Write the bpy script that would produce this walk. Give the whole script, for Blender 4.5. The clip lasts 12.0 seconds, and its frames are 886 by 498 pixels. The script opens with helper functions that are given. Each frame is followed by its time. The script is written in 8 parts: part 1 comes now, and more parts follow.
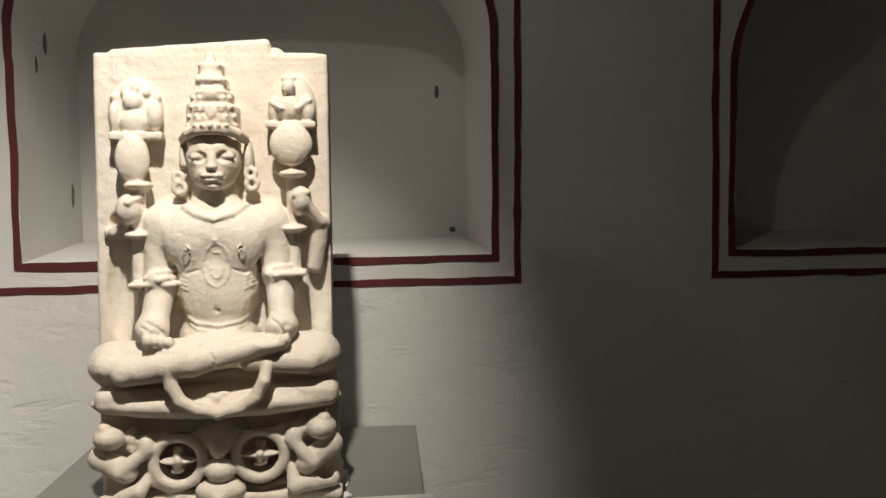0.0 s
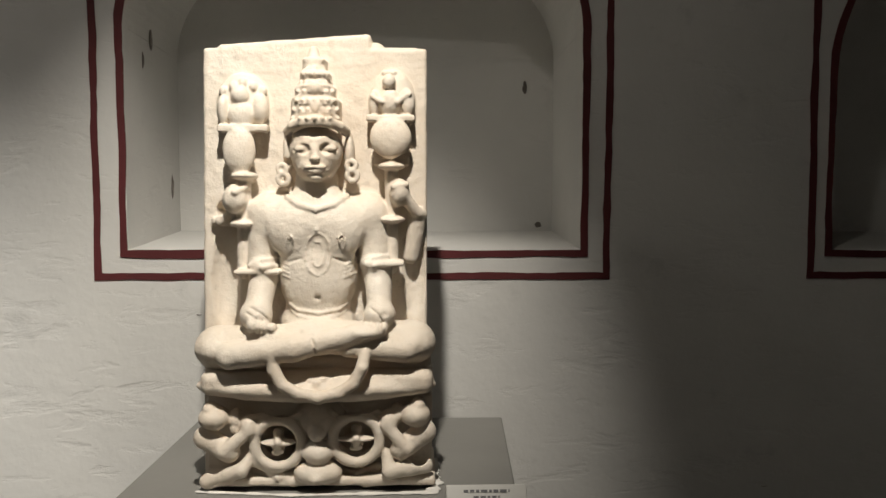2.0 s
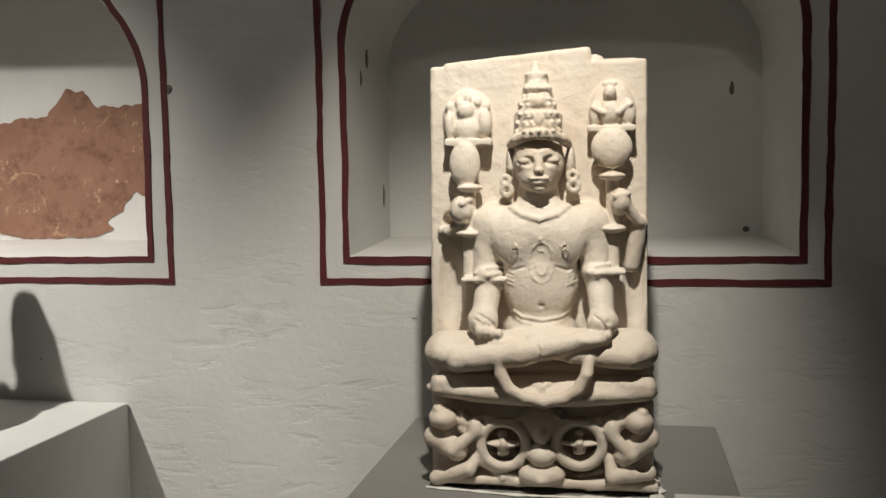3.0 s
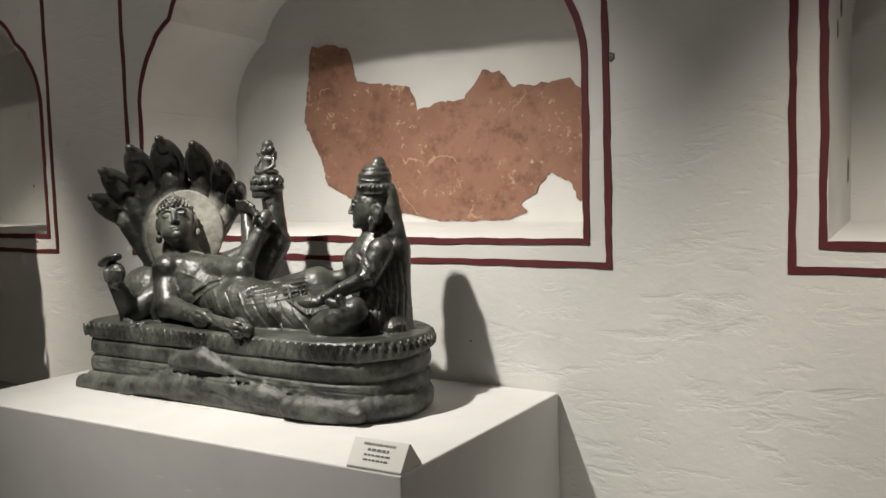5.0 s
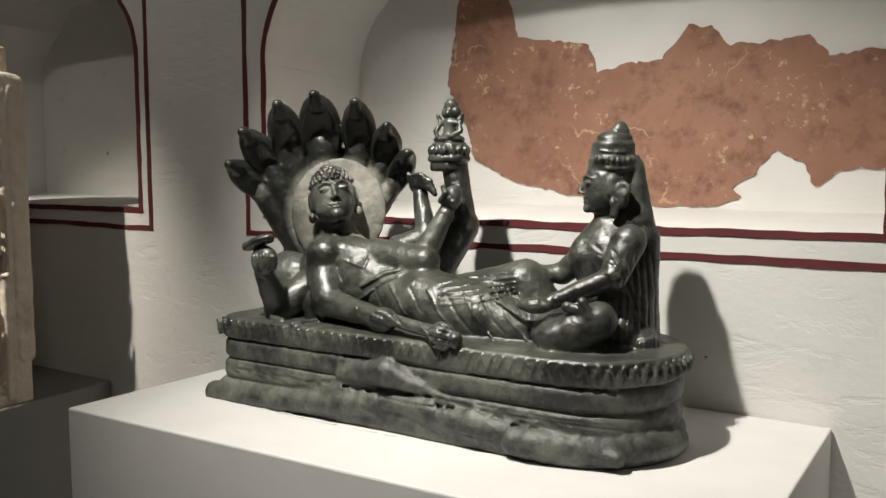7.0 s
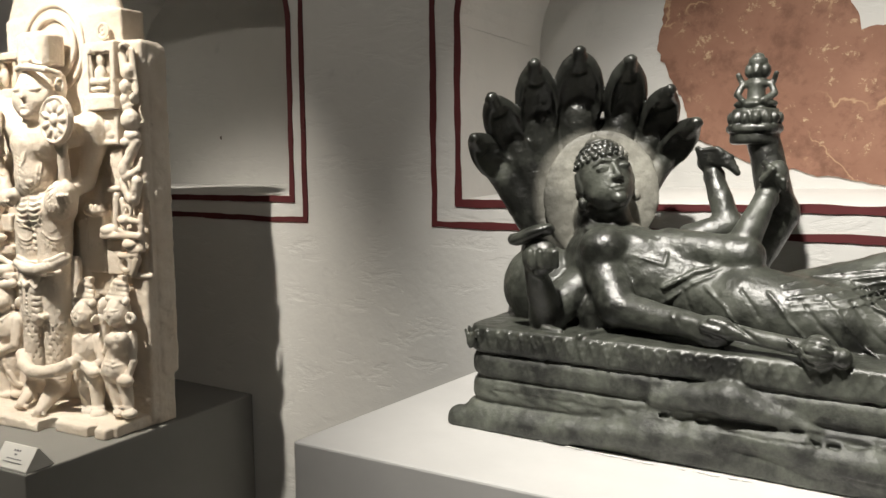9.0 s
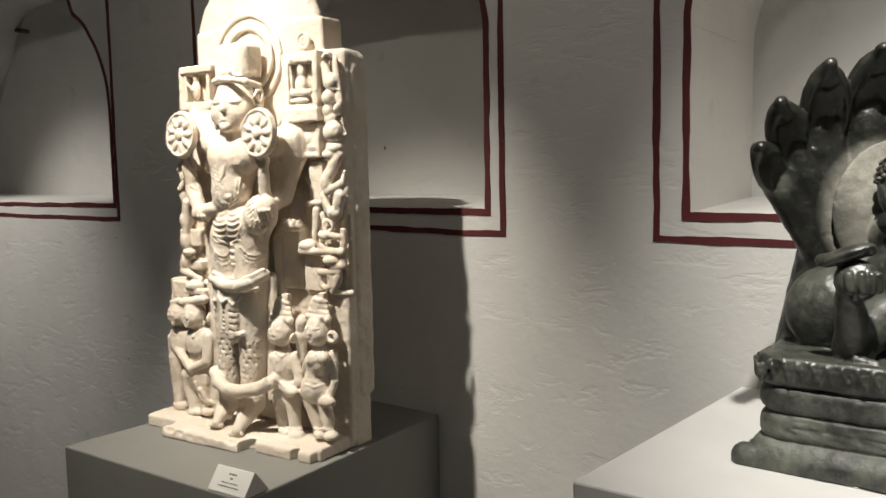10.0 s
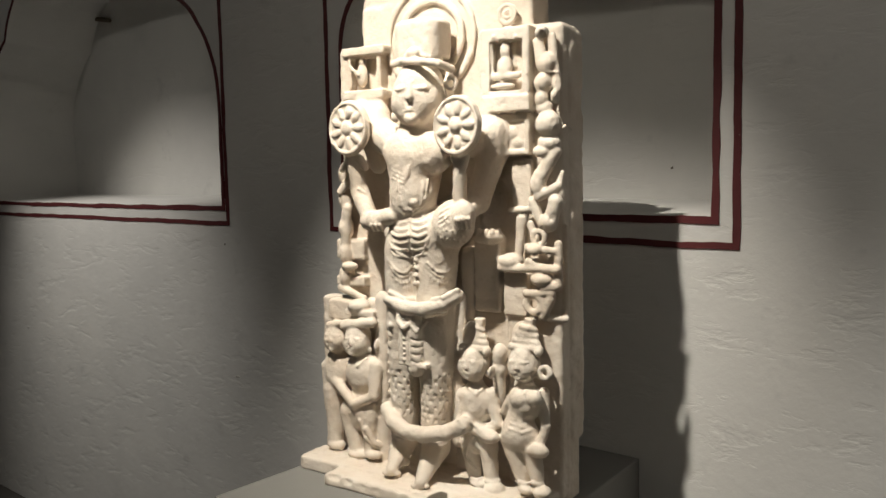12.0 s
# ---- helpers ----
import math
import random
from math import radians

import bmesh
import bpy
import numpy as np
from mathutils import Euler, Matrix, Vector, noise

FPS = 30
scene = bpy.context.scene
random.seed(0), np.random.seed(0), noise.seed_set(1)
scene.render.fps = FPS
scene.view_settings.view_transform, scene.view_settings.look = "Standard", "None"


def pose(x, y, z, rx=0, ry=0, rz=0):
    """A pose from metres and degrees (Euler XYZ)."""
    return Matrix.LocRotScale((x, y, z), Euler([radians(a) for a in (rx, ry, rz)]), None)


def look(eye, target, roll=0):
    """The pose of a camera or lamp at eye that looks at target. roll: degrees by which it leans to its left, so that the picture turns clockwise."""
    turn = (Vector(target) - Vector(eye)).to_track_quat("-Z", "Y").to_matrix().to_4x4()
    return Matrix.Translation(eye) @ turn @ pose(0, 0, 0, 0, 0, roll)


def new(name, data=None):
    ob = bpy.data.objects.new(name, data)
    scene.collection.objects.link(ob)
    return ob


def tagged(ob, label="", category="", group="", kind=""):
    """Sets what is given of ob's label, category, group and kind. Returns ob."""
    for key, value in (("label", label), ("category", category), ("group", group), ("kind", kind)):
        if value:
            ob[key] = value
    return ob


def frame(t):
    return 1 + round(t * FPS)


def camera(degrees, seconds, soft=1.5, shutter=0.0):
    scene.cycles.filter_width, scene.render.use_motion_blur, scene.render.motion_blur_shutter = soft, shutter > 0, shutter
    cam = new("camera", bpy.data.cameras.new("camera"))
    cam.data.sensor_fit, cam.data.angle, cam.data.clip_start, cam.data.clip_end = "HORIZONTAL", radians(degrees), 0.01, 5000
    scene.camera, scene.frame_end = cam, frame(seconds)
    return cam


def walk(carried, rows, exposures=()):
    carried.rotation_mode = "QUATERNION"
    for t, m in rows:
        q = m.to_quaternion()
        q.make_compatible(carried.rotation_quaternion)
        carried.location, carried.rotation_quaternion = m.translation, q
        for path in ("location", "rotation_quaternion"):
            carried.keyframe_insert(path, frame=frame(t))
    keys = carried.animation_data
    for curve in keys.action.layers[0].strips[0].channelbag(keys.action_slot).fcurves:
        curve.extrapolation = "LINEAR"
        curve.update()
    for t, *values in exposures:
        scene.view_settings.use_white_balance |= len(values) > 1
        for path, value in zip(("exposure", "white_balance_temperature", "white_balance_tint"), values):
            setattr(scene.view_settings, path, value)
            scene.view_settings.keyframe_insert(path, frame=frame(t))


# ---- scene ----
cam = camera(55.9, 12.0)
PATH = [
    (0, (-0.048, 0.072, 1.642), (0.175, 2.055, 1.499), -0.6),
    (0.5, (-0.073, 0.062, 1.644), (0.103, 2.049, 1.499), -0.2),
    (1, (-0.086, 0.059, 1.637), (0.042, 2.049, 1.489), 0.2),
    (1.5, (-0.089, 0.059, 1.635), (0.001, 2.051, 1.488), 0.2),
    (2, (-0.093, 0.059, 1.636), (-0.035, 2.052, 1.487), 0.1),
    (2.5, (-0.124, 0.046, 1.643), (-0.188, 2.04, 1.494), -0.2),
    (3, (-0.18, 0.015, 1.654), (-0.523, 1.98, 1.508), -0.9),
    (3.5, (-0.245, -0.005, 1.656), (-0.823, 1.904, 1.514), -1.5),
    (3.7, (-0.282, -0.013, 1.659), (-0.943, 1.87, 1.513), -1.6),
    (5.5, (-0.642, 0.164, 1.609), (-1.769, 1.808, 1.444), -1.1),
    (6, (-0.795, 0.195, 1.595), (-1.959, 1.811, 1.413), -0.4),
    (6.5, (-0.968, 0.21, 1.608), (-2.115, 1.838, 1.419), -0.2),
    (6.7, (-1.034, 0.215, 1.615), (-2.148, 1.865, 1.425), -0.1),
    (8.3, (-1.5, 0.314, 1.58), (-2.458, 2.059, 1.383), -0.0),
    (8.5, (-1.555, 0.299, 1.581), (-2.527, 2.036, 1.38), -0.2),
    (9, (-1.735, 0.246, 1.583), (-2.817, 1.916, 1.377), -0.6),
    (9.5, (-1.92, 0.197, 1.6), (-3.094, 1.804, 1.397), -1.1),
    (10, (-2.069, 0.155, 1.601), (-3.298, 1.721, 1.411), -1.2),
    (10.5, (-2.221, 0.175, 1.587), (-3.472, 1.724, 1.397), -1.6),
    (11, (-2.36, 0.198, 1.602), (-3.623, 1.735, 1.405), -1.8),
    (11.5, (-2.481, 0.198, 1.611), (-3.755, 1.727, 1.414), -1.7),
    (12, (-2.607, 0.172, 1.614), (-3.885, 1.698, 1.42), -1.2),
]
walk(cam, [(t, look(eye, target, roll)) for t, eye, target, roll in PATH], exposures=[(0.0, 0.05), (2.0, 0.03), (2.5, -0.05), (3.0, -0.22), (3.5, -0.22), (5.5, 0.1), (6.5, 0.1), (8.5, 0.18), (9.5, 0.2), (10.5, 0.08), (11.0, 0.05), (12.0, -0.08)])

# ---- light: spots on a ceiling rail, one for each exhibit, two added as fill, and a dim world beyond ----
world = bpy.data.worlds.new("world")
scene.world = world
world.use_nodes = True
world.node_tree.nodes["Background"].inputs["Color"].default_value = (0.55, 0.6, 0.7, 1)
world.node_tree.nodes["Background"].inputs["Strength"].default_value = 0.012


def spot(eye, target, watts, degrees, blend=0.6, size=0.03, colour=(1.0, 0.945, 0.86)):
    data = bpy.data.lights.new("spot_lamp", "SPOT")
    data.energy, data.spot_size, data.spot_blend, data.shadow_soft_size, data.color = watts, radians(degrees), blend, size, colour
    ob = new("spot_lamp", data)
    ob.matrix_world = look(eye, target)
    return ob


def fitting(eye, target, watts, beam, spill, size, colour=(1.0, 0.945, 0.86)):
    """A reflector lamp on the rail: a tight beam, and the weaker wide spill round it."""
    spot(eye, target, watts, beam, 1.0, size, colour)
    spot(eye, target, watts * spill, 136, 1.0, size, colour)


SPOTS = 200
fitting((-0.19, 0.56, 3.05), (-0.40, 1.62, 1.50), SPOTS * 0.93, 46, 0.045, 0.03, (1.0, 0.93, 0.82))
fitting((-2.13, 0.66, 3.18), (-1.92, 1.75, 1.36), SPOTS * 1.55, 60, 0.045, 0.035, (1.0, 0.955, 0.875))
fitting((-3.75, 0.65, 3.05), (-3.80, 1.60, 1.28), SPOTS * 1.32, 50, 0.045, 0.025, (1.0, 0.925, 0.81))
fitting((-6.10, 0.70, 3.05), (-5.95, 1.75, 1.22), SPOTS * 0.7, 56, 0.05, 0.03)
# unseen fill spots, added to raise the room's bounce off the south wall
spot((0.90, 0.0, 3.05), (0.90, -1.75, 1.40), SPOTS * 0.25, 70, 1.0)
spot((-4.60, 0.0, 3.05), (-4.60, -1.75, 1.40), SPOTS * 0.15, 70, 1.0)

# ---- materials ----
def material(name, rough=0.8, metal=0.0):
    m = bpy.data.materials.new(name)
    m.use_nodes = True
    b = m.node_tree.nodes["Principled BSDF"]
    b.inputs["Roughness"].default_value, b.inputs["Metallic"].default_value = rough, metal
    return m, m.node_tree, b


def node(tree, kind, **values):
    n = tree.nodes.new(kind)
    for key, value in values.items():
        n.inputs[key.replace("_", " ")].default_value = value
    return n


def coords(tree, scale=(1, 1, 1)):
    g = tree.nodes.new("ShaderNodeNewGeometry")
    mp = tree.nodes.new("ShaderNodeMapping")
    mp.inputs["Scale"].default_value = scale
    tree.links.new(g.outputs["Position"], mp.inputs["Vector"])
    return mp.outputs["Vector"]


def noise_at(tree, vec, scale, detail=4.0, rough=0.55, distortion=0.0):
    n = node(tree, "ShaderNodeTexNoise", Scale=scale, Detail=detail, Roughness=rough, Distortion=distortion)
    tree.links.new(vec, n.inputs["Vector"])
    return n.outputs["Fac"]


def ramp(tree, fac, stops):
    r = tree.nodes.new("ShaderNodeValToRGB")
    while len(r.color_ramp.elements) < len(stops):
        r.color_ramp.elements.new(0.5)
    for e, (p, c) in zip(r.color_ramp.elements, stops):
        e.position, e.color = p, (*c, 1) if len(c) == 3 else c
    tree.links.new(fac, r.inputs["Fac"])
    return r.outputs["Color"]


def mix(tree, fac, a, b, mode="MIX"):
    n = tree.nodes.new("ShaderNodeMix")
    n.data_type, n.blend_type = "RGBA", mode
    for sock, v in ((n.inputs["Factor"], fac), (n.inputs["A"], a), (n.inputs["B"], b)):
        if isinstance(v, (tuple, float)):
            sock.default_value = (*v, 1) if isinstance(v, tuple) else v
        else:
            tree.links.new(v, sock)
    return n.outputs["Result"]


def bump(tree, shader, layers):
    """layers: (height socket, strength, distance), laid over one another."""
    last = None
    for height, strength, distance in layers:
        n = node(tree, "ShaderNodeBump", Strength=strength, Distance=distance)
        tree.links.new(height, n.inputs["Height"])
        if last:
            tree.links.new(last, n.inputs["Normal"])
        last = n.outputs["Normal"]
    tree.links.new(last, shader.inputs["Normal"])


def plaster(name, base, dirt):
    """Old limewashed plaster: trowel waves, flakes and hairline pits, and faint grey stains."""
    m, t, b = material(name, 0.88)
    v = coords(t)
    big = noise_at(t, v, 1.3, 5, 0.6)
    mid = noise_at(t, v, 7.0, 6, 0.65)
    fine = noise_at(t, v, 60.0, 4, 0.6)
    wave = noise_at(t, coords(t, (3.6, 3.6, 5.0)), 1.0, 4, 0.5, 0.2)
    col = mix(t, ramp(t, big, [(0.35, (0, 0, 0)), (0.75, (1, 1, 1))]), base, dirt)
    col = mix(t, ramp(t, mid, [(0.62, (0, 0, 0)), (0.8, (0.5, 0.5, 0.5))]), col, tuple(c * 0.72 for c in dirt))
    flakes = ramp(t, noise_at(t, coords(t, (8.0, 8.0, 22.0)), 1.0, 8, 0.62, 0.4), [(0.54, (1, 1, 1)), (0.70, (0, 0, 0))])
    t.links.new(col, b.inputs["Base Color"])
    bump(t, b, [(wave, 0.34, 0.012), (mid, 0.52, 0.005), (flakes, 0.38, 0.003), (fine, 0.38, 0.0014)])
    return m


def worn_paint(name, base, worn, patch=0.62, rough=0.7):
    m, t, b = material(name, rough)
    v = coords(t)
    chips = ramp(t, noise_at(t, v, 26.0, 8, 0.68), [(patch, (0, 0, 0)), (patch + 0.05, (1, 1, 1))])
    tone = noise_at(t, v, 9.0, 5, 0.6)
    col = mix(t, ramp(t, tone, [(0.3, (0, 0, 0)), (0.7, (1, 1, 1))]), tuple(c * 0.75 for c in base), base)
    col = mix(t, chips, col, worn)
    t.links.new(col, b.inputs["Base Color"])
    bump(t, b, [(noise_at(t, v, 45.0, 5), 0.35, 0.002), (chips, 0.4, 0.001)])
    return m


def board_paint(name, base, rough=0.55):
    """Rolled emulsion on boards, scuffed and slightly dusty."""
    m, t, b = material(name, rough)
    v = coords(t)
    col = mix(t, ramp(t, noise_at(t, v, 2.2, 6, 0.65), [(0.35, (0, 0, 0)), (0.7, (1, 1, 1))]), tuple(c * 0.86 for c in base), base)
    scuff = ramp(t, noise_at(t, coords(t, (6, 6, 30)), 1.0, 7, 0.7), [(0.66, (0, 0, 0)), (0.72, (0.55, 0.55, 0.55))])
    col = mix(t, scuff, col, tuple(min(1, c * 1.25 + 0.02) for c in base))
    t.links.new(col, b.inputs["Base Color"])
    bump(t, b, [(noise_at(t, v, 160.0, 3), 0.25, 0.0006), (noise_at(t, v, 5.0, 3), 0.2, 0.003)])
    return m


def marble(name, base, warm):
    """Weathered white stone, ochre in its hollows, with a sugary grain."""
    m, t, b = material(name, 0.62)
    v = coords(t)
    col = mix(t, ramp(t, noise_at(t, v, 5.0, 7, 0.66), [(0.3, (0, 0, 0)), (0.72, (1, 1, 1))]), warm, base)
    col = mix(t, ramp(t, noise_at(t, v, 38.0, 6, 0.7), [(0.6, (0, 0, 0)), (0.75, (0.5, 0.5, 0.5))]), col, tuple(c * 0.62 for c in warm))
    t.links.new(col, b.inputs["Base Color"])
    b.inputs["Subsurface Weight"].default_value = 0.03
    b.inputs["Subsurface Radius"].default_value = (0.01, 0.007, 0.005)
    bump(t, b, [(noise_at(t, v, 24.0, 6, 0.6), 0.55, 0.006), (noise_at(t, v, 140.0, 4, 0.6), 0.55, 0.0018)])
    return m


def black_stone(name):
    """Dark schist: figures polished by oil and touch, dull couch, unpolished hood and halo, dust where it settles; hood
    heads darkened for the shade under them.
    """
    m, t, b = material(name, 0.3)
    v = coords(t)
    where = t.nodes.new("ShaderNodeSeparateXYZ")
    t.links.new(v, where.inputs["Vector"])
    def span(value, lo, hi):
        n = node(t, "ShaderNodeMapRange", From_Min=lo, From_Max=hi)
        t.links.new(value, n.inputs["Value"])
        return n.outputs["Result"]
    dull = span(where.outputs["Z"], 1.30, 1.25)
    near = t.nodes.new("ShaderNodeVectorMath")
    near.operation = "DISTANCE"
    near.inputs[1].default_value = (-2.323, 1.690, 1.520)
    t.links.new(v, near.inputs[0])
    raw = mix(t, 1.0, span(near.outputs["Value"], 0.13, 0.105), span(where.outputs["Y"], 1.62, 1.64), "MULTIPLY")
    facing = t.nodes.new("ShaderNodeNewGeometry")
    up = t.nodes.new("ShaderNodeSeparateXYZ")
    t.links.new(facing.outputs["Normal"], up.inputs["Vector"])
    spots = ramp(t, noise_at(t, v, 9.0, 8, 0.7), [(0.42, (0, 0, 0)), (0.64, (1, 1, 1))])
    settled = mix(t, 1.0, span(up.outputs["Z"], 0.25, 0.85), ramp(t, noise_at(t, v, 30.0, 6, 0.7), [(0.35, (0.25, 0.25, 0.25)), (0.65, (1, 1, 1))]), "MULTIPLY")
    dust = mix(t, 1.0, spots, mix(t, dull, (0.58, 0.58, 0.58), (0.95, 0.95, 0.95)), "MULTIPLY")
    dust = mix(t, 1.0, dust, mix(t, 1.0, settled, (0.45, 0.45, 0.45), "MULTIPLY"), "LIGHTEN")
    # dust thinned by position, putting the overhang's shade into the hoods' colour
    hood_shade = mix(t, 1.0, span(where.outputs["Z"], 1.575, 1.60), span(where.outputs["X"], -2.16, -2.18), "MULTIPLY")
    dust = mix(t, 1.0, dust, mix(t, hood_shade, (1.0, 1.0, 1.0), (0.22, 0.22, 0.22)), "MULTIPLY")
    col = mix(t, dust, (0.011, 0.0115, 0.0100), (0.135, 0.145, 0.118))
    col = mix(t, raw, col, mix(t, spots, (0.16, 0.155, 0.13), (0.36, 0.35, 0.30)))
    col = mix(t, ramp(t, noise_at(t, v, 70.0, 6, 0.72), [(0.60, (0, 0, 0)), (0.72, (0.5, 0.5, 0.5))]), col, (0.11, 0.11, 0.092))
    t.links.new(col, b.inputs["Base Color"])
    rough = mix(t, dull, ramp(t, dust, [(0.0, (0.29, 0.29, 0.29)), (0.7, (0.50, 0.50, 0.50))]), (0.56, 0.56, 0.56))
    t.links.new(mix(t, raw, rough, (0.7, 0.7, 0.7)), b.inputs["Roughness"])
    b.inputs["Specular IOR Level"].default_value = 0.72
    bump(t, b, [(noise_at(t, v, 40.0, 6, 0.66), 0.55, 0.003), (noise_at(t, v, 200.0, 5), 0.5, 0.0014)])
    return m


def fresco(name):
    """A remnant of red-brown wall painting: mottled, scratched through to the plaster, ochre flecks."""
    m, t, b = material(name, 0.8)
    v = coords(t)
    col = mix(t, ramp(t, noise_at(t, v, 2.6, 7, 0.66), [(0.3, (0, 0, 0)), (0.7, (1, 1, 1))]), (0.21, 0.100, 0.064), (0.33, 0.175, 0.118))
    col = mix(t, ramp(t, noise_at(t, v, 16.0, 7, 0.7), [(0.50, (0, 0, 0)), (0.68, (0.7, 0.7, 0.7))]), col, (0.13, 0.060, 0.037))
    flecks = ramp(t, noise_at(t, v, 34.0, 9, 0.75), [(0.575, (0, 0, 0)), (0.64, (0.8, 0.8, 0.8))])
    cluster = ramp(t, noise_at(t, v, 4.2, 3), [(0.48, (0, 0, 0)), (0.56, (1, 1, 1))])
    col = mix(t, mix(t, 1.0, flecks, cluster, "MULTIPLY"), col, (0.58, 0.43, 0.27))
    vor = node(t, "ShaderNodeTexVoronoi", Scale=3.1, Randomness=1.0)
    vor.feature = "DISTANCE_TO_EDGE"
    bent = t.nodes.new("ShaderNodeVectorMath")
    ns = node(t, "ShaderNodeTexNoise", Scale=5.0, Detail=5.0)
    t.links.new(v, ns.inputs["Vector"])
    bent.operation = "MULTIPLY_ADD"
    bent.inputs[1].default_value = (0.35, 0.35, 0.35)
    t.links.new(ns.outputs["Color"], bent.inputs[0])
    t.links.new(v, bent.inputs[2])
    t.links.new(bent.outputs["Vector"], vor.inputs["Vector"])
    crack = ramp(t, vor.outputs["Distance"], [(0.0, (1, 1, 1)), (0.012, (0, 0, 0))])
    some = ramp(t, noise_at(t, v, 3.4, 2), [(0.52, (0, 0, 0)), (0.56, (1, 1, 1))])
    col = mix(t, mix(t, 1.0, crack, some, "MULTIPLY"), col, (0.46, 0.30, 0.18))
    t.links.new(col, b.inputs["Base Color"])
    bump(t, b, [(noise_at(t, v, 20.0, 6), 0.4, 0.004), (crack, -0.3, 0.002)])
    return m


def stone_floor(name):
    m, t, b = material(name, 0.45)
    v = coords(t)
    col = mix(t, noise_at(t, v, 3.0, 6, 0.65), (0.055, 0.05, 0.045), (0.10, 0.092, 0.082))
    t.links.new(col, b.inputs["Base Color"])
    bump(t, b, [(noise_at(t, v, 20.0, 5), 0.3, 0.003)])
    return m


PLASTER = plaster("limewashed_plaster", (0.70, 0.69, 0.66), (0.56, 0.555, 0.54))
RED = worn_paint("oxide_red_paint", (0.105, 0.014, 0.016), (0.5, 0.47, 0.44), 0.70)
GREY = board_paint("grey_board_paint", (0.23, 0.225, 0.21))
WHITE = board_paint("white_board_paint", (0.72, 0.71, 0.69))
MARBLE = marble("cream_marble", (0.75, 0.69, 0.605), (0.62, 0.525, 0.42))
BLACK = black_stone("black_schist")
FRESCO = fresco("red_brown_fresco")
FLOOR = stone_floor("stone_floor")
CARD = board_paint("card", (0.70, 0.69, 0.65), 0.5)
INK = material("printed_ink", 0.6)[0]
INK.node_tree.nodes["Principled BSDF"].inputs["Base Color"].default_value = (0.13, 0.13, 0.135, 1)
HOLE = worn_paint("bare_render_patch", (0.17, 0.15, 0.13), (0.34, 0.31, 0.28), 0.55, 0.95)
CHIP = worn_paint("chipped_limewash", (0.42, 0.40, 0.37), (0.62, 0.60, 0.57), 0.55, 0.95)
MORTAR = plaster("white_setting_mortar", (0.78, 0.76, 0.72), (0.62, 0.60, 0.56))


# ---- mesh helpers ----
def mesh_object(name, bm, mat, smooth=False):
    data = bpy.data.meshes.new(name)
    bmesh.ops.recalc_face_normals(bm, faces=bm.faces)
    bm.to_mesh(data)
    bm.free()
    data.materials.append(mat)
    for p in data.polygons:
        p.use_smooth = smooth
    return new(name, data)


def part(name, bm, mat, parent, label="", smooth=False):
    ob = mesh_object(name, bm, mat, smooth)
    ob.parent = parent
    if label:
        tagged(ob, label)
    return ob


def box_into(bm, lo, hi):
    vs = [bm.verts.new((x, y, z)) for x in (lo[0], hi[0]) for y in (lo[1], hi[1]) for z in (lo[2], hi[2])]
    for f in ((0, 1, 3, 2), (4, 6, 7, 5), (0, 4, 5, 1), (2, 3, 7, 6), (0, 2, 6, 4), (1, 5, 7, 3)):
        bm.faces.new([vs[i] for i in f])


def slab(name, lo, hi, mat, label, category):
    bm = bmesh.new()
    box_into(bm, lo, hi)
    return tagged(mesh_object(name, bm, mat), label, category, kind="structure")


# ---- the long niched wall ----
FACE, REAR, TOP = 1.9285, 2.345, 3.65
WEST, EAST, SOUTH = -9.4, 3.2, -1.9
SILL = 1.4945


class Niche:
    """An arched recess: opening from x0 to x1, shoulders of the given radius above the spring line, then a second foil up to the crown."""

    def __init__(self, x0, x1, spring, radius, crown, foil, borders):
        self.x0, self.x1, self.spring, self.radius = x0, x1, spring, radius
        self.crown, self.foil, self.borders = crown, foil, borders

    def arch(self, steps=12, turn=62):
        """Front edge of the vault from the left spring to the right one: a shoulder, a second foil, a flat crown."""
        left = []
        for i in range(steps + 1):
            a = radians(turn) * i / steps
            left.append((self.radius * (1 - math.cos(a)), self.spring + self.radius * math.sin(a)))
        u, v = left[-1]
        for i in range(1, 7):
            a = math.pi / 2 * i / 6
            left.append((u + self.foil * (1 - math.cos(a)) * 0.5 + self.foil * 0.5 * i / 6, v + (self.crown - v) * math.sin(a)))
        half = (self.x1 - self.x0) / 2
        u, v = left[-1]
        left += [(u + (half - u) * f, v + 0.015 * f) for f in (0.33, 0.66, 1.0)]
        pts = [(self.x0 + a, z) for a, z in left]
        return pts + [(self.x1 - a, z) for a, z in reversed(left[:-1])]

    def rear(self):
        """The vault's rear edge, a little lower than the front one."""
        return [(x, z - 0.012) for x, z in self.arch()]


NICHES = [
    Niche(-6.951, -5.085, 1.855, 0.434, 2.49, 0.30, (0.032, 0.032)),
    Niche(-4.452, -3.317, 1.955, 0.252, 2.285, 0.16, (0.070, 0.052)),
    Niche(-2.772, -1.257, 1.900, 0.298, 2.310, 0.18, (0.077, 0.058)),
    Niche(-0.739, 0.272, 1.985, 0.250, 2.265, 0.10, (0.066, 0.059)),
    Niche(0.846, 2.170, 1.904, 0.371, 2.32, 0.12, (0.049, 0.049)),
]


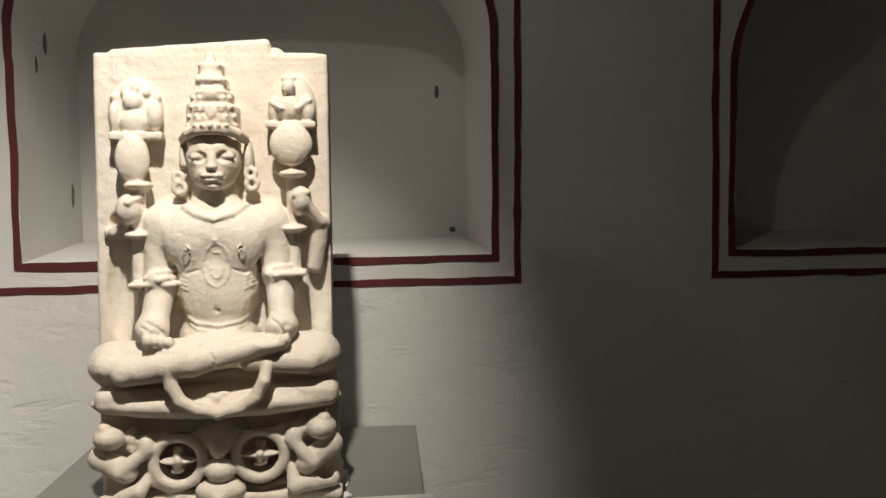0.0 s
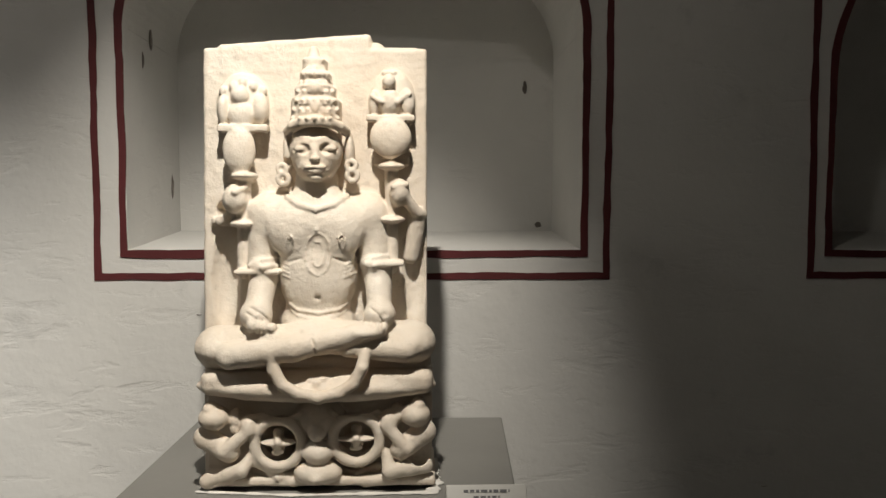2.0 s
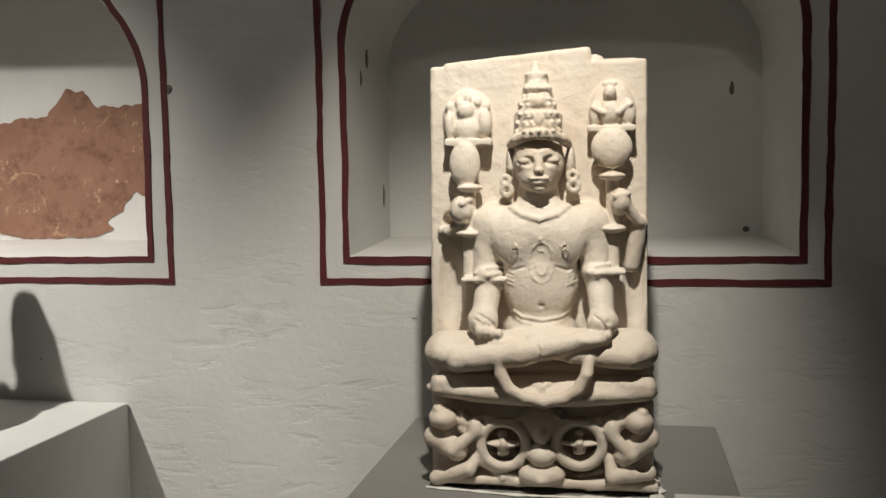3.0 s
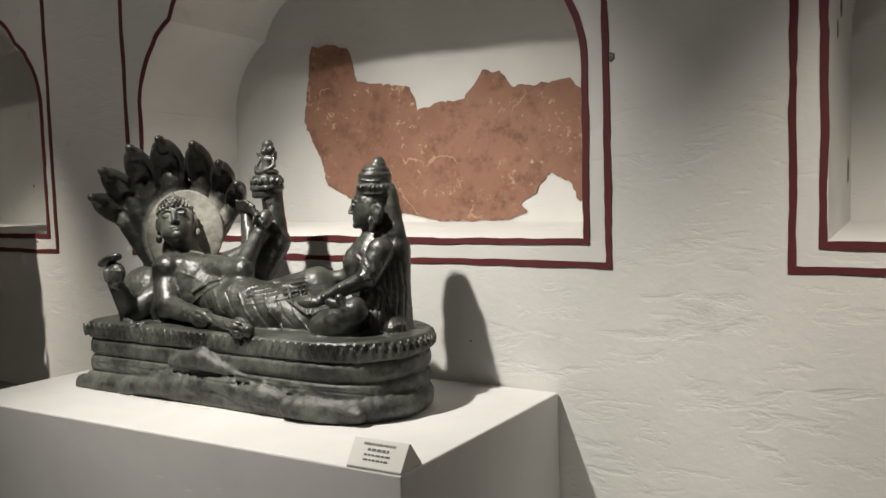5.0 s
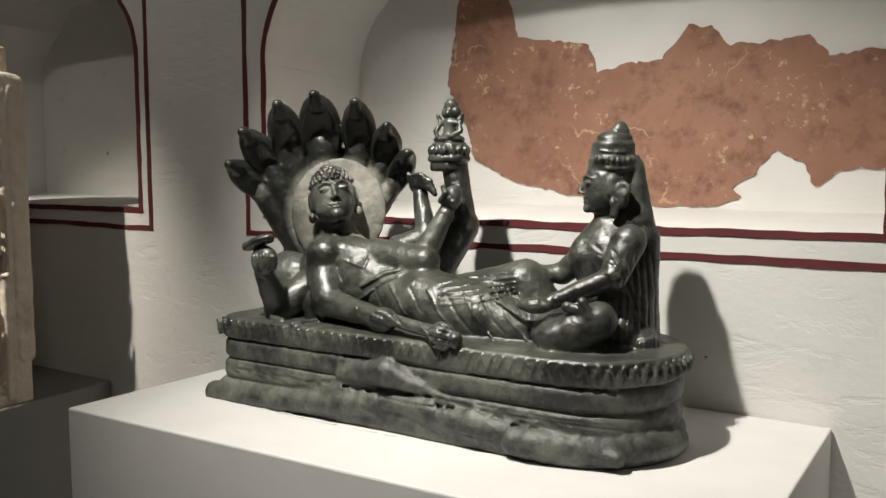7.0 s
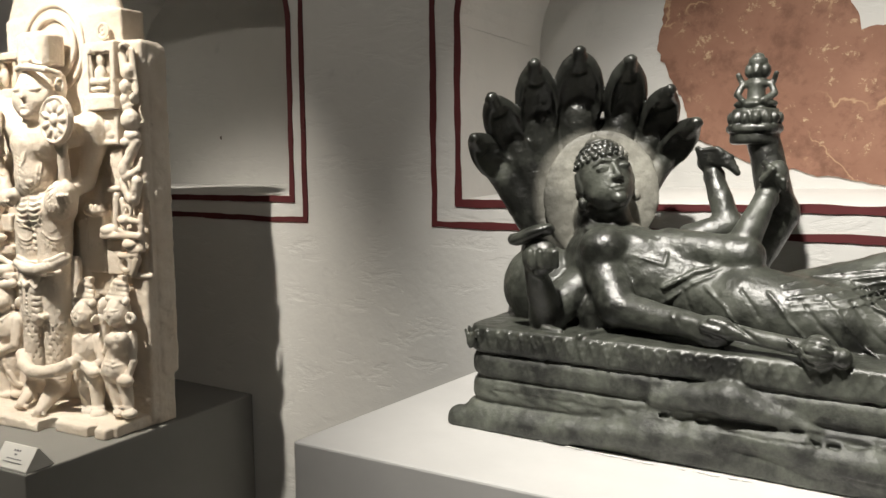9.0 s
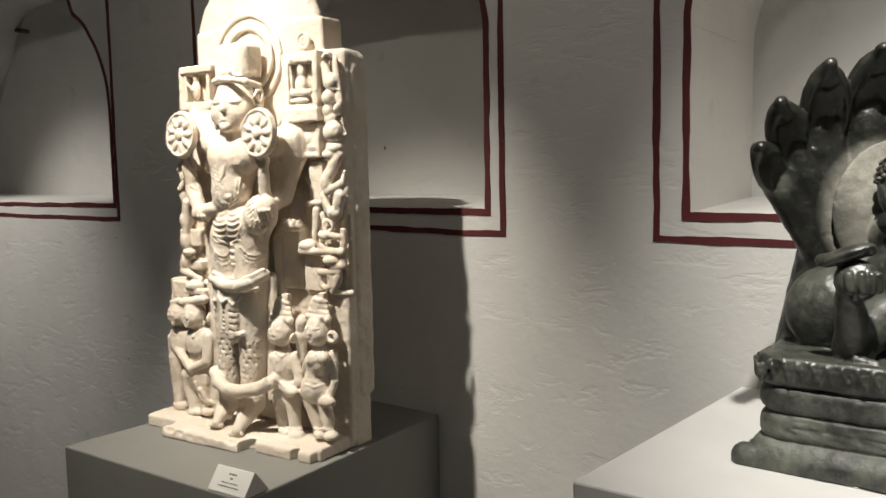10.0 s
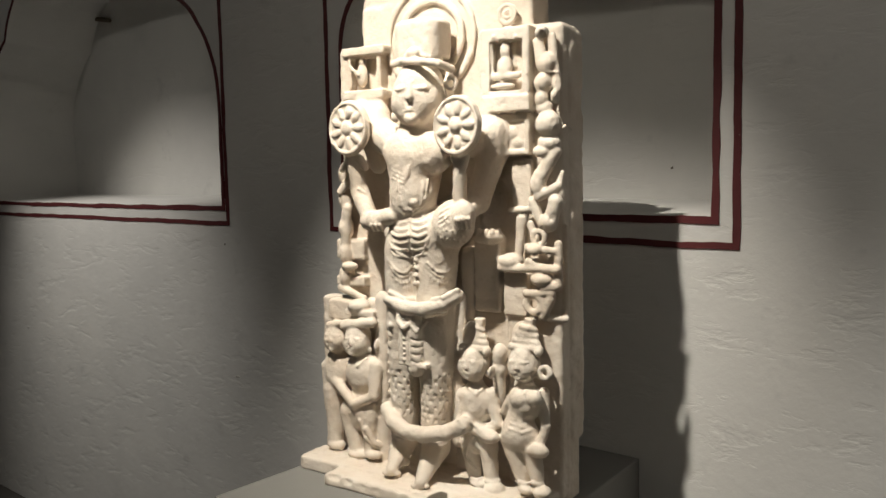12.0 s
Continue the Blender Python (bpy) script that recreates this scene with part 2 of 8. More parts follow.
def niched_wall():
    bm = bmesh.new()

    def quad(*pts):
        bm.faces.new([bm.verts.new(p) for p in pts])

    edge = WEST - 0.3
    for n in NICHES:
        quad((edge, FACE, 0), (n.x0, FACE, 0), (n.x0, FACE, TOP), (edge, FACE, TOP))
        quad((n.x0, FACE, 0), (n.x1, FACE, 0), (n.x1, FACE, SILL), (n.x0, FACE, SILL))
        arch, rear = n.arch(), n.rear()
        for (xa, za), (xb, zb), (ra, sa), (rb, sb) in zip(arch, arch[1:], rear, rear[1:]):
            quad((xa, FACE, za), (xb, FACE, zb), (xb, FACE, TOP), (xa, FACE, TOP))
            steps = 6
            for i in range(steps):
                f, g = i / steps, (i + 1) / steps
                c, d = 1 - math.cos(f * math.pi / 2), 1 - math.cos(g * math.pi / 2)
                c, d = 0.35 * c + 0.65 * f, 0.35 * d + 0.65 * g
                ya, yb = FACE + (REAR - FACE) * f, FACE + (REAR - FACE) * g
                quad((xa, ya, za + (sa - za) * c), (xb, ya, zb + (sb - zb) * c), (xb, yb, zb + (sb - zb) * d), (xa, yb, za + (sa - za) * d))
            quad((ra, REAR, SILL + 0.02), (rb, REAR, SILL + 0.02), (rb, REAR, sb), (ra, REAR, sa))
        for x in (n.x0, n.x1):
            quad((x, FACE, SILL), (x, REAR, SILL + 0.02), (x, REAR, n.spring - 0.012), (x, FACE, n.spring))
        quad((n.x0, FACE, SILL), (n.x1, FACE, SILL), (n.x1, REAR, SILL + 0.02), (n.x0, REAR, SILL + 0.02))
        edge = n.x1
    quad((edge, FACE, 0), (EAST + 0.3, FACE, 0), (EAST + 0.3, FACE, TOP), (edge, FACE, TOP))
    quad((WEST - 0.3, REAR + 0.3, 0), (EAST + 0.3, REAR + 0.3, 0), (EAST + 0.3, REAR + 0.3, TOP), (WEST - 0.3, REAR + 0.3, TOP))
    for z in (0, TOP):
        quad((WEST - 0.3, FACE, z), (EAST + 0.3, FACE, z), (EAST + 0.3, REAR + 0.3, z), (WEST - 0.3, REAR + 0.3, z))
    bmesh.ops.remove_doubles(bm, verts=bm.verts, dist=0.0005)
    return tagged(mesh_object("wall_north", bm, PLASTER), "long limewashed plaster wall with arched recesses above plinth height", "wall", kind="structure")


def painted_line(points, width, seed):
    """A hand-painted band, 2.5 mm proud of the plaster, with wavering edges."""
    bm = bmesh.new()
    dense = []
    for (xa, za), (xb, zb) in zip(points, points[1:]):
        n = max(1, int(math.hypot(xb - xa, zb - za) / 0.025))
        dense += [(xa + (xb - xa) * i / n, za + (zb - za) * i / n) for i in range(n)]
    dense.append(points[-1])
    rows = []
    for i, (x, z) in enumerate(dense):
        a, b = dense[max(0, i - 1)], dense[min(len(dense) - 1, i + 1)]
        t = Vector((b[0] - a[0], b[1] - a[1])).normalized()
        side = Vector((-t.y, t.x))
        corner = 1.0
        if 0 < i < len(dense) - 1:
            u, w = Vector((x - a[0], z - a[1])).normalized(), Vector((b[0] - x, b[1] - z)).normalized()
            corner = 1 / max(0.7, math.sqrt((1 + u.dot(w)) / 2))
        sway = 0.004 * noise.noise((x * 2.2, z * 2.2, seed))
        h0 = width / 2 * corner + 0.0035 * noise.noise((x * 9, z * 9, seed + 5)) + 0.0018 * noise.noise((x * 40, z * 40, seed))
        h1 = width / 2 * corner + 0.0035 * noise.noise((x * 9, z * 9, seed + 9)) + 0.0018 * noise.noise((x * 40, z * 40, seed + 3))
        p, q = Vector((x, z)) + side * (sway + h0), Vector((x, z)) + side * (sway - h1)
        rows.append([bm.verts.new((p.x, FACE + 0.001, p.y)), bm.verts.new((p.x, FACE - 0.0025, p.y)), bm.verts.new((q.x, FACE - 0.0025, q.y)), bm.verts.new((q.x, FACE + 0.001, q.y))])
    for a, b in zip(rows, rows[1:]):
        for k in range(3):
            bm.faces.new((a[k], a[k + 1], b[k + 1], b[k]))
    return tagged(mesh_object("trim", bm, RED), "hand-painted oxide red border line on the plaster wall", "painted border", kind="structure")


niched_wall()
for i, n in enumerate(NICHES):
    arch = n.arch()
    g = 0.008
    mid = len(arch) // 2
    inner = [(x - g if k < mid else x + g if k > mid else x, z + (g if 8 < k < len(arch) - 9 else 0)) for k, (x, z) in enumerate(arch)]
    painted_line([(n.x0 - g, 1.70), (n.x0 - g, SILL - g), (n.x1 + g, SILL - g), (n.x1 + g, 1.70)] + list(reversed(inner)) + [(n.x0 - g, 1.70)], 0.016, 3.0 + i)
    b0, b1 = n.borders
    low = 1.435
    painted_line([(n.x0 - b0, 2.75), (n.x0 - b0, low), (n.x1 + b1, low), (n.x1 + b1, 2.75), (n.x0 - b0, 2.75)], 0.0155, 20.0 + i)

slab("floor", (WEST - 0.3, SOUTH - 0.3, -0.2), (EAST + 0.3, FACE, 0.0), FLOOR, "dark worn stone floor of the gallery", "floor")
slab("ceiling", (WEST - 0.3, SOUTH - 0.3, TOP), (EAST + 0.3, REAR + 0.3, TOP + 0.2), PLASTER, "high limewashed gallery ceiling", "ceiling")
slab("wall_south", (WEST - 0.3, SOUTH - 0.3, 0.0), (EAST + 0.3, SOUTH, TOP), PLASTER, "plain limewashed wall facing the exhibits", "wall")
slab("wall_west", (WEST - 0.3, SOUTH, 0.0), (WEST, FACE, TOP), PLASTER, "plain limewashed end wall", "wall")
slab("wall_east", (EAST, SOUTH, 0.0), (EAST + 0.3, FACE, TOP), PLASTER, "plain limewashed end wall", "wall")


# ---- plinths ----
def plinth(corners, height, mat, label):
    """A boarded plinth on the four floor corners, front pair first, its edges slightly rounded."""
    bm = bmesh.new()
    low = [bm.verts.new((x, y, 0.0)) for x, y in corners]
    high = [bm.verts.new((x, y, height)) for x, y in corners]
    bm.faces.new(low[::-1])
    bm.faces.new(high)
    for i in range(4):
        j = (i + 1) % 4
        bm.faces.new((low[i], low[j], high[j], high[i]))
    bmesh.ops.bevel(bm, geom=list(bm.edges), offset=0.004, segments=2, affect="EDGES", profile=0.5)
    return tagged(mesh_object("display_plinth", bm, mat), label, "plinth", "museum plinths along the wall")


plinth([(-0.588, 1.26), (0.062, 1.26), (0.088, 1.845), (-0.566, 1.845)], 1.135, GREY, "chest-high grey painted board plinth under the seated marble deity")
plinth([(-2.680, 1.240), (-1.3405, 1.2755), (-1.328, 1.925), (-2.652, 1.925)], 1.125, WHITE, "wide white painted board plinth under the black reclining figure group")
plinth([(-4.102, 1.176), (-3.4356, 1.211), (-3.4846, 1.925), (-4.088, 1.925)], 0.924, GREY, "low grey painted board plinth under the tall standing marble")


# ---- carving: a solid built up from rounded shapes and cut back, then skinned ----
class Carving:
    """A block of stone as a field of distances: shapes are added to it or cut from it with soft joints."""

    def __init__(self, lo, hi, cell):
        self.lo, self.cell = np.array(lo, np.float32), cell
        self.n = [int((b - a) / cell) + 2 for a, b in zip(lo, hi)]
        self.d = np.full(self.n, 0.05, np.float32)

    def _near(self, lo, hi, k):
        pad = k + 3 * self.cell
        a = np.maximum(0, np.floor((np.array(lo) - pad - self.lo) / self.cell)).astype(int)
        b = np.minimum(self.n, np.ceil((np.array(hi) + pad - self.lo) / self.cell) + 1).astype(int)
        if (b <= a).any():
            return None
        sl = tuple(slice(i, j) for i, j in zip(a, b))
        axes = [self.lo[i] + self.cell * np.arange(a[i], b[i], dtype=np.float32) for i in range(3)]
        return sl, np.meshgrid(*axes, indexing="ij", sparse=True)

    def _join(self, sl, f, k, cut):
        old = self.d[sl]
        if cut:
            h = np.maximum(k - np.abs(old + f), 0) / k
            self.d[sl] = np.maximum(old, -f) + h * h * k * 0.25
        else:
            h = np.maximum(k - np.abs(old - f), 0) / k
            self.d[sl] = np.minimum(old, f) - h * h * k * 0.25

    @staticmethod
    def _turned(x, z, turn):
        c, s = math.cos(radians(turn)), math.sin(radians(turn))
        return c * x + s * z, -s * x + c * z

    def ell(self, c, r, k=0.004, turn=0, cut=False):
        m = max(r) if turn else 0
        e = [max(q, m) if i != 1 else q for i, q in enumerate(r)]
        g = self._near([a - b for a, b in zip(c, e)], [a + b for a, b in zip(c, e)], k)
        if g is None:
            return
        sl, (x, y, z) = g
        x, y, z = x - c[0], y - c[1], z - c[2]
        if turn:
            x, z = self._turned(x, z, turn)
        p = np.sqrt((x / r[0]) ** 2 + (y / r[1]) ** 2 + (z / r[2]) ** 2)
        q = np.sqrt((x / r[0] ** 2) ** 2 + (y / r[1] ** 2) ** 2 + (z / r[2] ** 2) ** 2)
        self._join(sl, p * (p - 1) / np.maximum(q, 1e-6), k, cut)

    def leaf(self, c, axes, r, k=0.004, cut=False):
        """An ellipsoid on any three square axes."""
        m = max(r)
        g = self._near([a - m for a in c], [a + m for a in c], k)
        if g is None:
            return
        sl, (x, y, z) = g
        x, y, z = x - c[0], y - c[1], z - c[2]
        q = [(x * a[0] + y * a[1] + z * a[2]) / b for a, b in zip(axes, r)]
        p = np.sqrt(q[0] ** 2 + q[1] ** 2 + q[2] ** 2)
        n = np.sqrt((q[0] / r[0]) ** 2 + (q[1] / r[1]) ** 2 + (q[2] / r[2]) ** 2)
        self._join(sl, p * (p - 1) / np.maximum(n, 1e-6), k, cut)

    def box(self, c, r, edge=0.004, k=0.003, turn=0, cut=False):
        m = math.hypot(r[0], r[2]) if turn else 0
        e = [max(q, m) if i != 1 else q for i, q in enumerate(r)]
        g = self._near([a - b for a, b in zip(c, e)], [a + b for a, b in zip(c, e)], k)
        if g is None:
            return
        sl, (x, y, z) = g
        x, y, z = x - c[0], y - c[1], z - c[2]
        if turn:
            x, z = self._turned(x, z, turn)
        edge = min(edge, *r)
        qx, qy, qz = np.abs(x) - r[0] + edge, np.abs(y) - r[1] + edge, np.abs(z) - r[2] + edge
        out = np.sqrt(np.maximum(qx, 0) ** 2 + np.maximum(qy, 0) ** 2 + np.maximum(qz, 0) ** 2)
        self._join(sl, out + np.minimum(np.maximum(qx, np.maximum(qy, qz)), 0) - edge, k, cut)

    def drum(self, c, r, corner, edge=0.006, k=0.003, cut=False):
        """A low block with corners rounded in plan by the given radius."""
        g = self._near([a - b for a, b in zip(c, r)], [a + b for a, b in zip(c, r)], k)
        sl, (x, y, z) = g
        x, y, z = x - c[0], y - c[1], z - c[2]
        qx, qy = np.abs(x) - r[0] + corner, np.abs(y) - r[1] + corner
        plan = np.sqrt(np.maximum(qx, 0) ** 2 + np.maximum(qy, 0) ** 2) + np.minimum(np.maximum(qx, qy), 0) - corner + edge
        tall = np.abs(z) - r[2] + edge
        f = np.sqrt(np.maximum(plan, 0) ** 2 + np.maximum(tall, 0) ** 2) + np.minimum(np.maximum(plan, tall), 0) - edge
        self._join(sl, f, k, cut)

    def cap(self, a, b, ra, rb=None, k=0.004, cut=False):
        rb = ra if rb is None else rb
        m = max(ra, rb)
        g = self._near([min(p, q) - m for p, q in zip(a, b)], [max(p, q) + m for p, q in zip(a, b)], k)
        if g is None:
            return
        sl, (x, y, z) = g
        v = [q - p for p, q in zip(a, b)]
        x, y, z = x - a[0], y - a[1], z - a[2]
        t = np.clip((x * v[0] + y * v[1] + z * v[2]) / (sum(q * q for q in v) + 1e-9), 0, 1)
        f = np.sqrt((x - t * v[0]) ** 2 + (y - t * v[1]) ** 2 + (z - t * v[2]) ** 2) - (ra + (rb - ra) * t)
        self._join(sl, f, k, cut)

    def rope(self, r, *pts, k=0.003, cut=False):
        for a, b in zip(pts, pts[1:]):
            self.cap(a, b, r, r, k, cut)

    def ring(self, c, big, r, k=0.002, tall=1.0, cut=False):
        """A ring in the upright plane, tall times as high as wide."""
        g = self._near((c[0] - big - r, c[1] - r, c[2] - big * tall - r), (c[0] + big + r, c[1] + r, c[2] + big * tall + r), k)
        if g is None:
            return
        sl, (x, y, z) = g
        q = np.sqrt((x - c[0]) ** 2 + ((z - c[2]) / tall) ** 2) - big
        self._join(sl, np.sqrt(q * q + (y - c[1]) ** 2) - r, k, cut)

    def face(self, c, ahead, up, size, curls=True, worn=False):
        """A carved head: skull, jaw, brow, eyes, nose, lips, ears with rings, and rows of curls under a knot."""
        up = Vector(up).normalized()
        ahead = Vector(ahead)
        ahead = (ahead - up * ahead.dot(up)).normalized()
        side, c = ahead.cross(up), Vector(c)
        axes = (side, ahead, up)

        def at(r, f, h):
            return c + (side * r + ahead * f + up * h) * size

        def blob(r, f, h, shape, k=0.003, cut=False):
            self.leaf(at(r, f, h), axes, [q * size for q in shape], k, cut)

        blob(0, 0, 0.004, (0.048, 0.052, 0.060))
        blob(0, 0.013, -0.028, (0.037, 0.036, 0.032), 0.012)
        blob(0, 0.043, -0.046, (0.013, 0.010, 0.010), 0.006)
        if worn:
            # rubbed features: full cheeks, long lowered lids, the nose broken short
            for e in (-1, 1):
                blob(0.020 * e, 0.022, -0.014, (0.026, 0.028, 0.030), 0.012)
                self.rope(0.0013 * size, at(0.006 * e, 0.053, 0.003), at(0.019 * e, 0.051, 0.0005), at(0.034 * e, 0.039, 0.005), k=0.002, cut=True)
                self.rope(0.0012 * size, at(0.005 * e, 0.053, 0.017), at(0.018 * e, 0.0505, 0.0205), at(0.034 * e, 0.038, 0.015), k=0.002, cut=True)
                blob(0.019 * e, 0.0455, 0.007, (0.0135, 0.0075, 0.0060), 0.003)
                blob(0.048 * e, -0.004, -0.002, (0.006, 0.013, 0.025), 0.002)
                blob(0.050 * e, -0.002, -0.036, (0.0085, 0.0085, 0.0115), 0.002)
            self.cap(at(0, 0.050, 0.014), at(0, 0.0545, -0.010), 0.0030 * size, 0.0060 * size, 0.006)
            blob(0, 0.0465, -0.0290, (0.0135, 0.0065, 0.0050), 0.003)
            self.rope(0.0008 * size, at(-0.013, 0.049, -0.0285), at(0, 0.053, -0.0297), at(0.013, 0.049, -0.0285), k=0.001, cut=True)
            for r, h in ((0.006, -0.016), (-0.007, -0.022), (0.009, -0.036), (-0.004, -0.041), (0.015, -0.024)):
                blob(r, 0.0535, h, (0.0042, 0.0034, 0.0036), 0.002, True)
            return
        for e in (-1, 1):
            blob(0.019 * e, 0.054, 0.008, (0.014, 0.008, 0.0075), 0.003, True)
            blob(0.019 * e, 0.0455, 0.008, (0.0125, 0.0065, 0.0065), 0.001)
            self.rope(0.0011 * size, at(0.007 * e, 0.052, 0.006), at(0.019 * e, 0.0522, 0.0045), at(0.031 * e, 0.044, 0.007), k=0.001, cut=True)
            self.rope(0.0022 * size, at(0.005 * e, 0.052, 0.019), at(0.018 * e, 0.0495, 0.0235), at(0.032 * e, 0.040, 0.018), k=0.003)
            blob(0.0065 * e, 0.0545, -0.0125, (0.0045, 0.0055, 0.0042), 0.002)
            blob(0.048 * e, -0.004, -0.002, (0.006, 0.013, 0.025), 0.002)
            blob(0.050 * e, -0.002, -0.036, (0.0085, 0.0085, 0.0115), 0.002)
        self.cap(at(0, 0.051, 0.014), at(0, 0.0600, -0.010), 0.0030 * size, 0.0058 * size, 0.004)
        blob(0, 0.0475, -0.0255, (0.0140, 0.0065, 0.0034), 0.001)
        blob(0, 0.0465, -0.0325, (0.0115, 0.0065, 0.0038), 0.001)
        self.rope(0.0011 * size, at(-0.017, 0.046, -0.027), at(0, 0.055, -0.0292), at(0.017, 0.046, -0.027), k=0.001, cut=True)
        if curls:
            for row in range(5):
                h, wide = 0.033 + 0.0085 * row, math.sqrt(max(0.02, 1 - ((0.029 + 0.0085 * row) / 0.066) ** 2))
                for i in range(15):
                    a = -2.0 + 4.0 * (i + 0.5 * (row % 2)) / 14
                    blob(0.050 * wide * math.sin(a), 0.054 * wide * math.cos(a), h, (0.0052, 0.0052, 0.0050), 0.001)
            blob(0, -0.002, 0.066, (0.020, 0.020, 0.014), 0.002)
            blob(0, -0.002, 0.080, (0.007, 0.007, 0.008), 0.002)

    def weather(self, amount, size, seed):
        """Uneven tooling over the whole surface."""
        rng = np.random.default_rng(seed)
        for scale, part_of in ((size, 1.0), (size * 0.4, 0.5)):
            m = [int(n * self.cell / scale) + 3 for n in self.n]
            v = rng.random(m, dtype=np.float32) - 0.5
            for axis in range(3):
                p = np.arange(self.n[axis], dtype=np.float32) * self.cell / scale
                i = p.astype(int)
                f = p - i
                f = (f * f * (3 - 2 * f)).reshape([-1 if a == axis else 1 for a in range(3)])
                v = np.take(v, i, axis) * (1 - f) + np.take(v, i + 1, axis) * f
            self.d += amount * part_of * 2 * v

    def skin(self, name, mat, lean=0.0, settle=0.0):
        """One closed mesh through the zero level: a point in each crossed cell, a quad across each crossed edge; lean sets the top back, settle its front alone."""
        d = self.d
        for axis in range(3):
            for end in (0, -1):
                d[tuple(end if a == axis else slice(None) for a in range(3))] = 0.05
        core = [slice(0, -1), slice(1, None)]
        corners = [d[core[i], core[j], core[k]] for i in (0, 1) for j in (0, 1) for k in (0, 1)]
        count = sum((c < 0).astype(np.int8) for c in corners)
        live = np.argwhere((count > 0) & (count < 8))
        index = np.full(count.shape, -1, np.int32)
        index[tuple(live.T)] = np.arange(len(live))
        val = np.stack([c[tuple(live.T)] for c in corners], 1)
        total, hits = np.zeros((len(live), 3), np.float32), np.zeros(len(live), np.float32)
        place = np.array([(i, j, k) for i in (0, 1) for j in (0, 1) for k in (0, 1)], np.float32)
        for a in range(8):
            for bit in (1, 2, 4):
                b = a | bit
                if b == a:
                    continue
                va, vb = val[:, a], val[:, b]
                on = (va < 0) != (vb < 0)
                f = np.where(on, va / np.where(on, va - vb, 1), 0)[:, None]
                total += np.where(on[:, None], place[a] + f * (place[b] - place[a]), 0)
                hits += on
        pts = self.lo + self.cell * (live + total / hits[:, None])
        pts[:, 1] += lean * pts[:, 2] + settle * pts[:, 2] * np.clip((0.09 - pts[:, 1]) / 0.09, 0, 1)
        quads = []
        for axis in range(3):
            u, w = (axis + 1) % 3, (axis + 2) % 3
            lo_s = tuple(slice(0, -1) if a == axis else slice(1, -1) for a in range(3))
            hi_s = tuple(slice(1, None) if a == axis else slice(1, -1) for a in range(3))
            a, b = d[lo_s] < 0, d[hi_s] < 0
            for sign in (True, False):
                at = np.argwhere((a != b) & (a == sign))
                if not len(at):
                    continue
                at[:, u] += 1
                at[:, w] += 1
                ring = []
                for du, dw in ((-1, -1), (0, -1), (0, 0), (-1, 0)):
                    c = at.copy()
                    c[:, u] += du
                    c[:, w] += dw
                    ring.append(index[tuple(c.T)])
                quads.append(np.stack(ring if sign else ring[::-1], 1))
        quads = np.concatenate(quads)
        data = bpy.data.meshes.new(name)
        data.vertices.add(len(pts))
        data.vertices.foreach_set("co", pts.astype(np.float32).ravel())
        data.loops.add(quads.size)
        data.loops.foreach_set("vertex_index", quads.astype(np.int32).ravel())
        data.polygons.add(len(quads))
        data.polygons.foreach_set("loop_start", np.arange(0, quads.size, 4, dtype=np.int32))
        data.update(calc_edges=True)
        data.validate()
        data.polygons.foreach_set("use_smooth", np.ones(len(data.polygons), bool))
        data.materials.append(mat)
        return new(name, data)


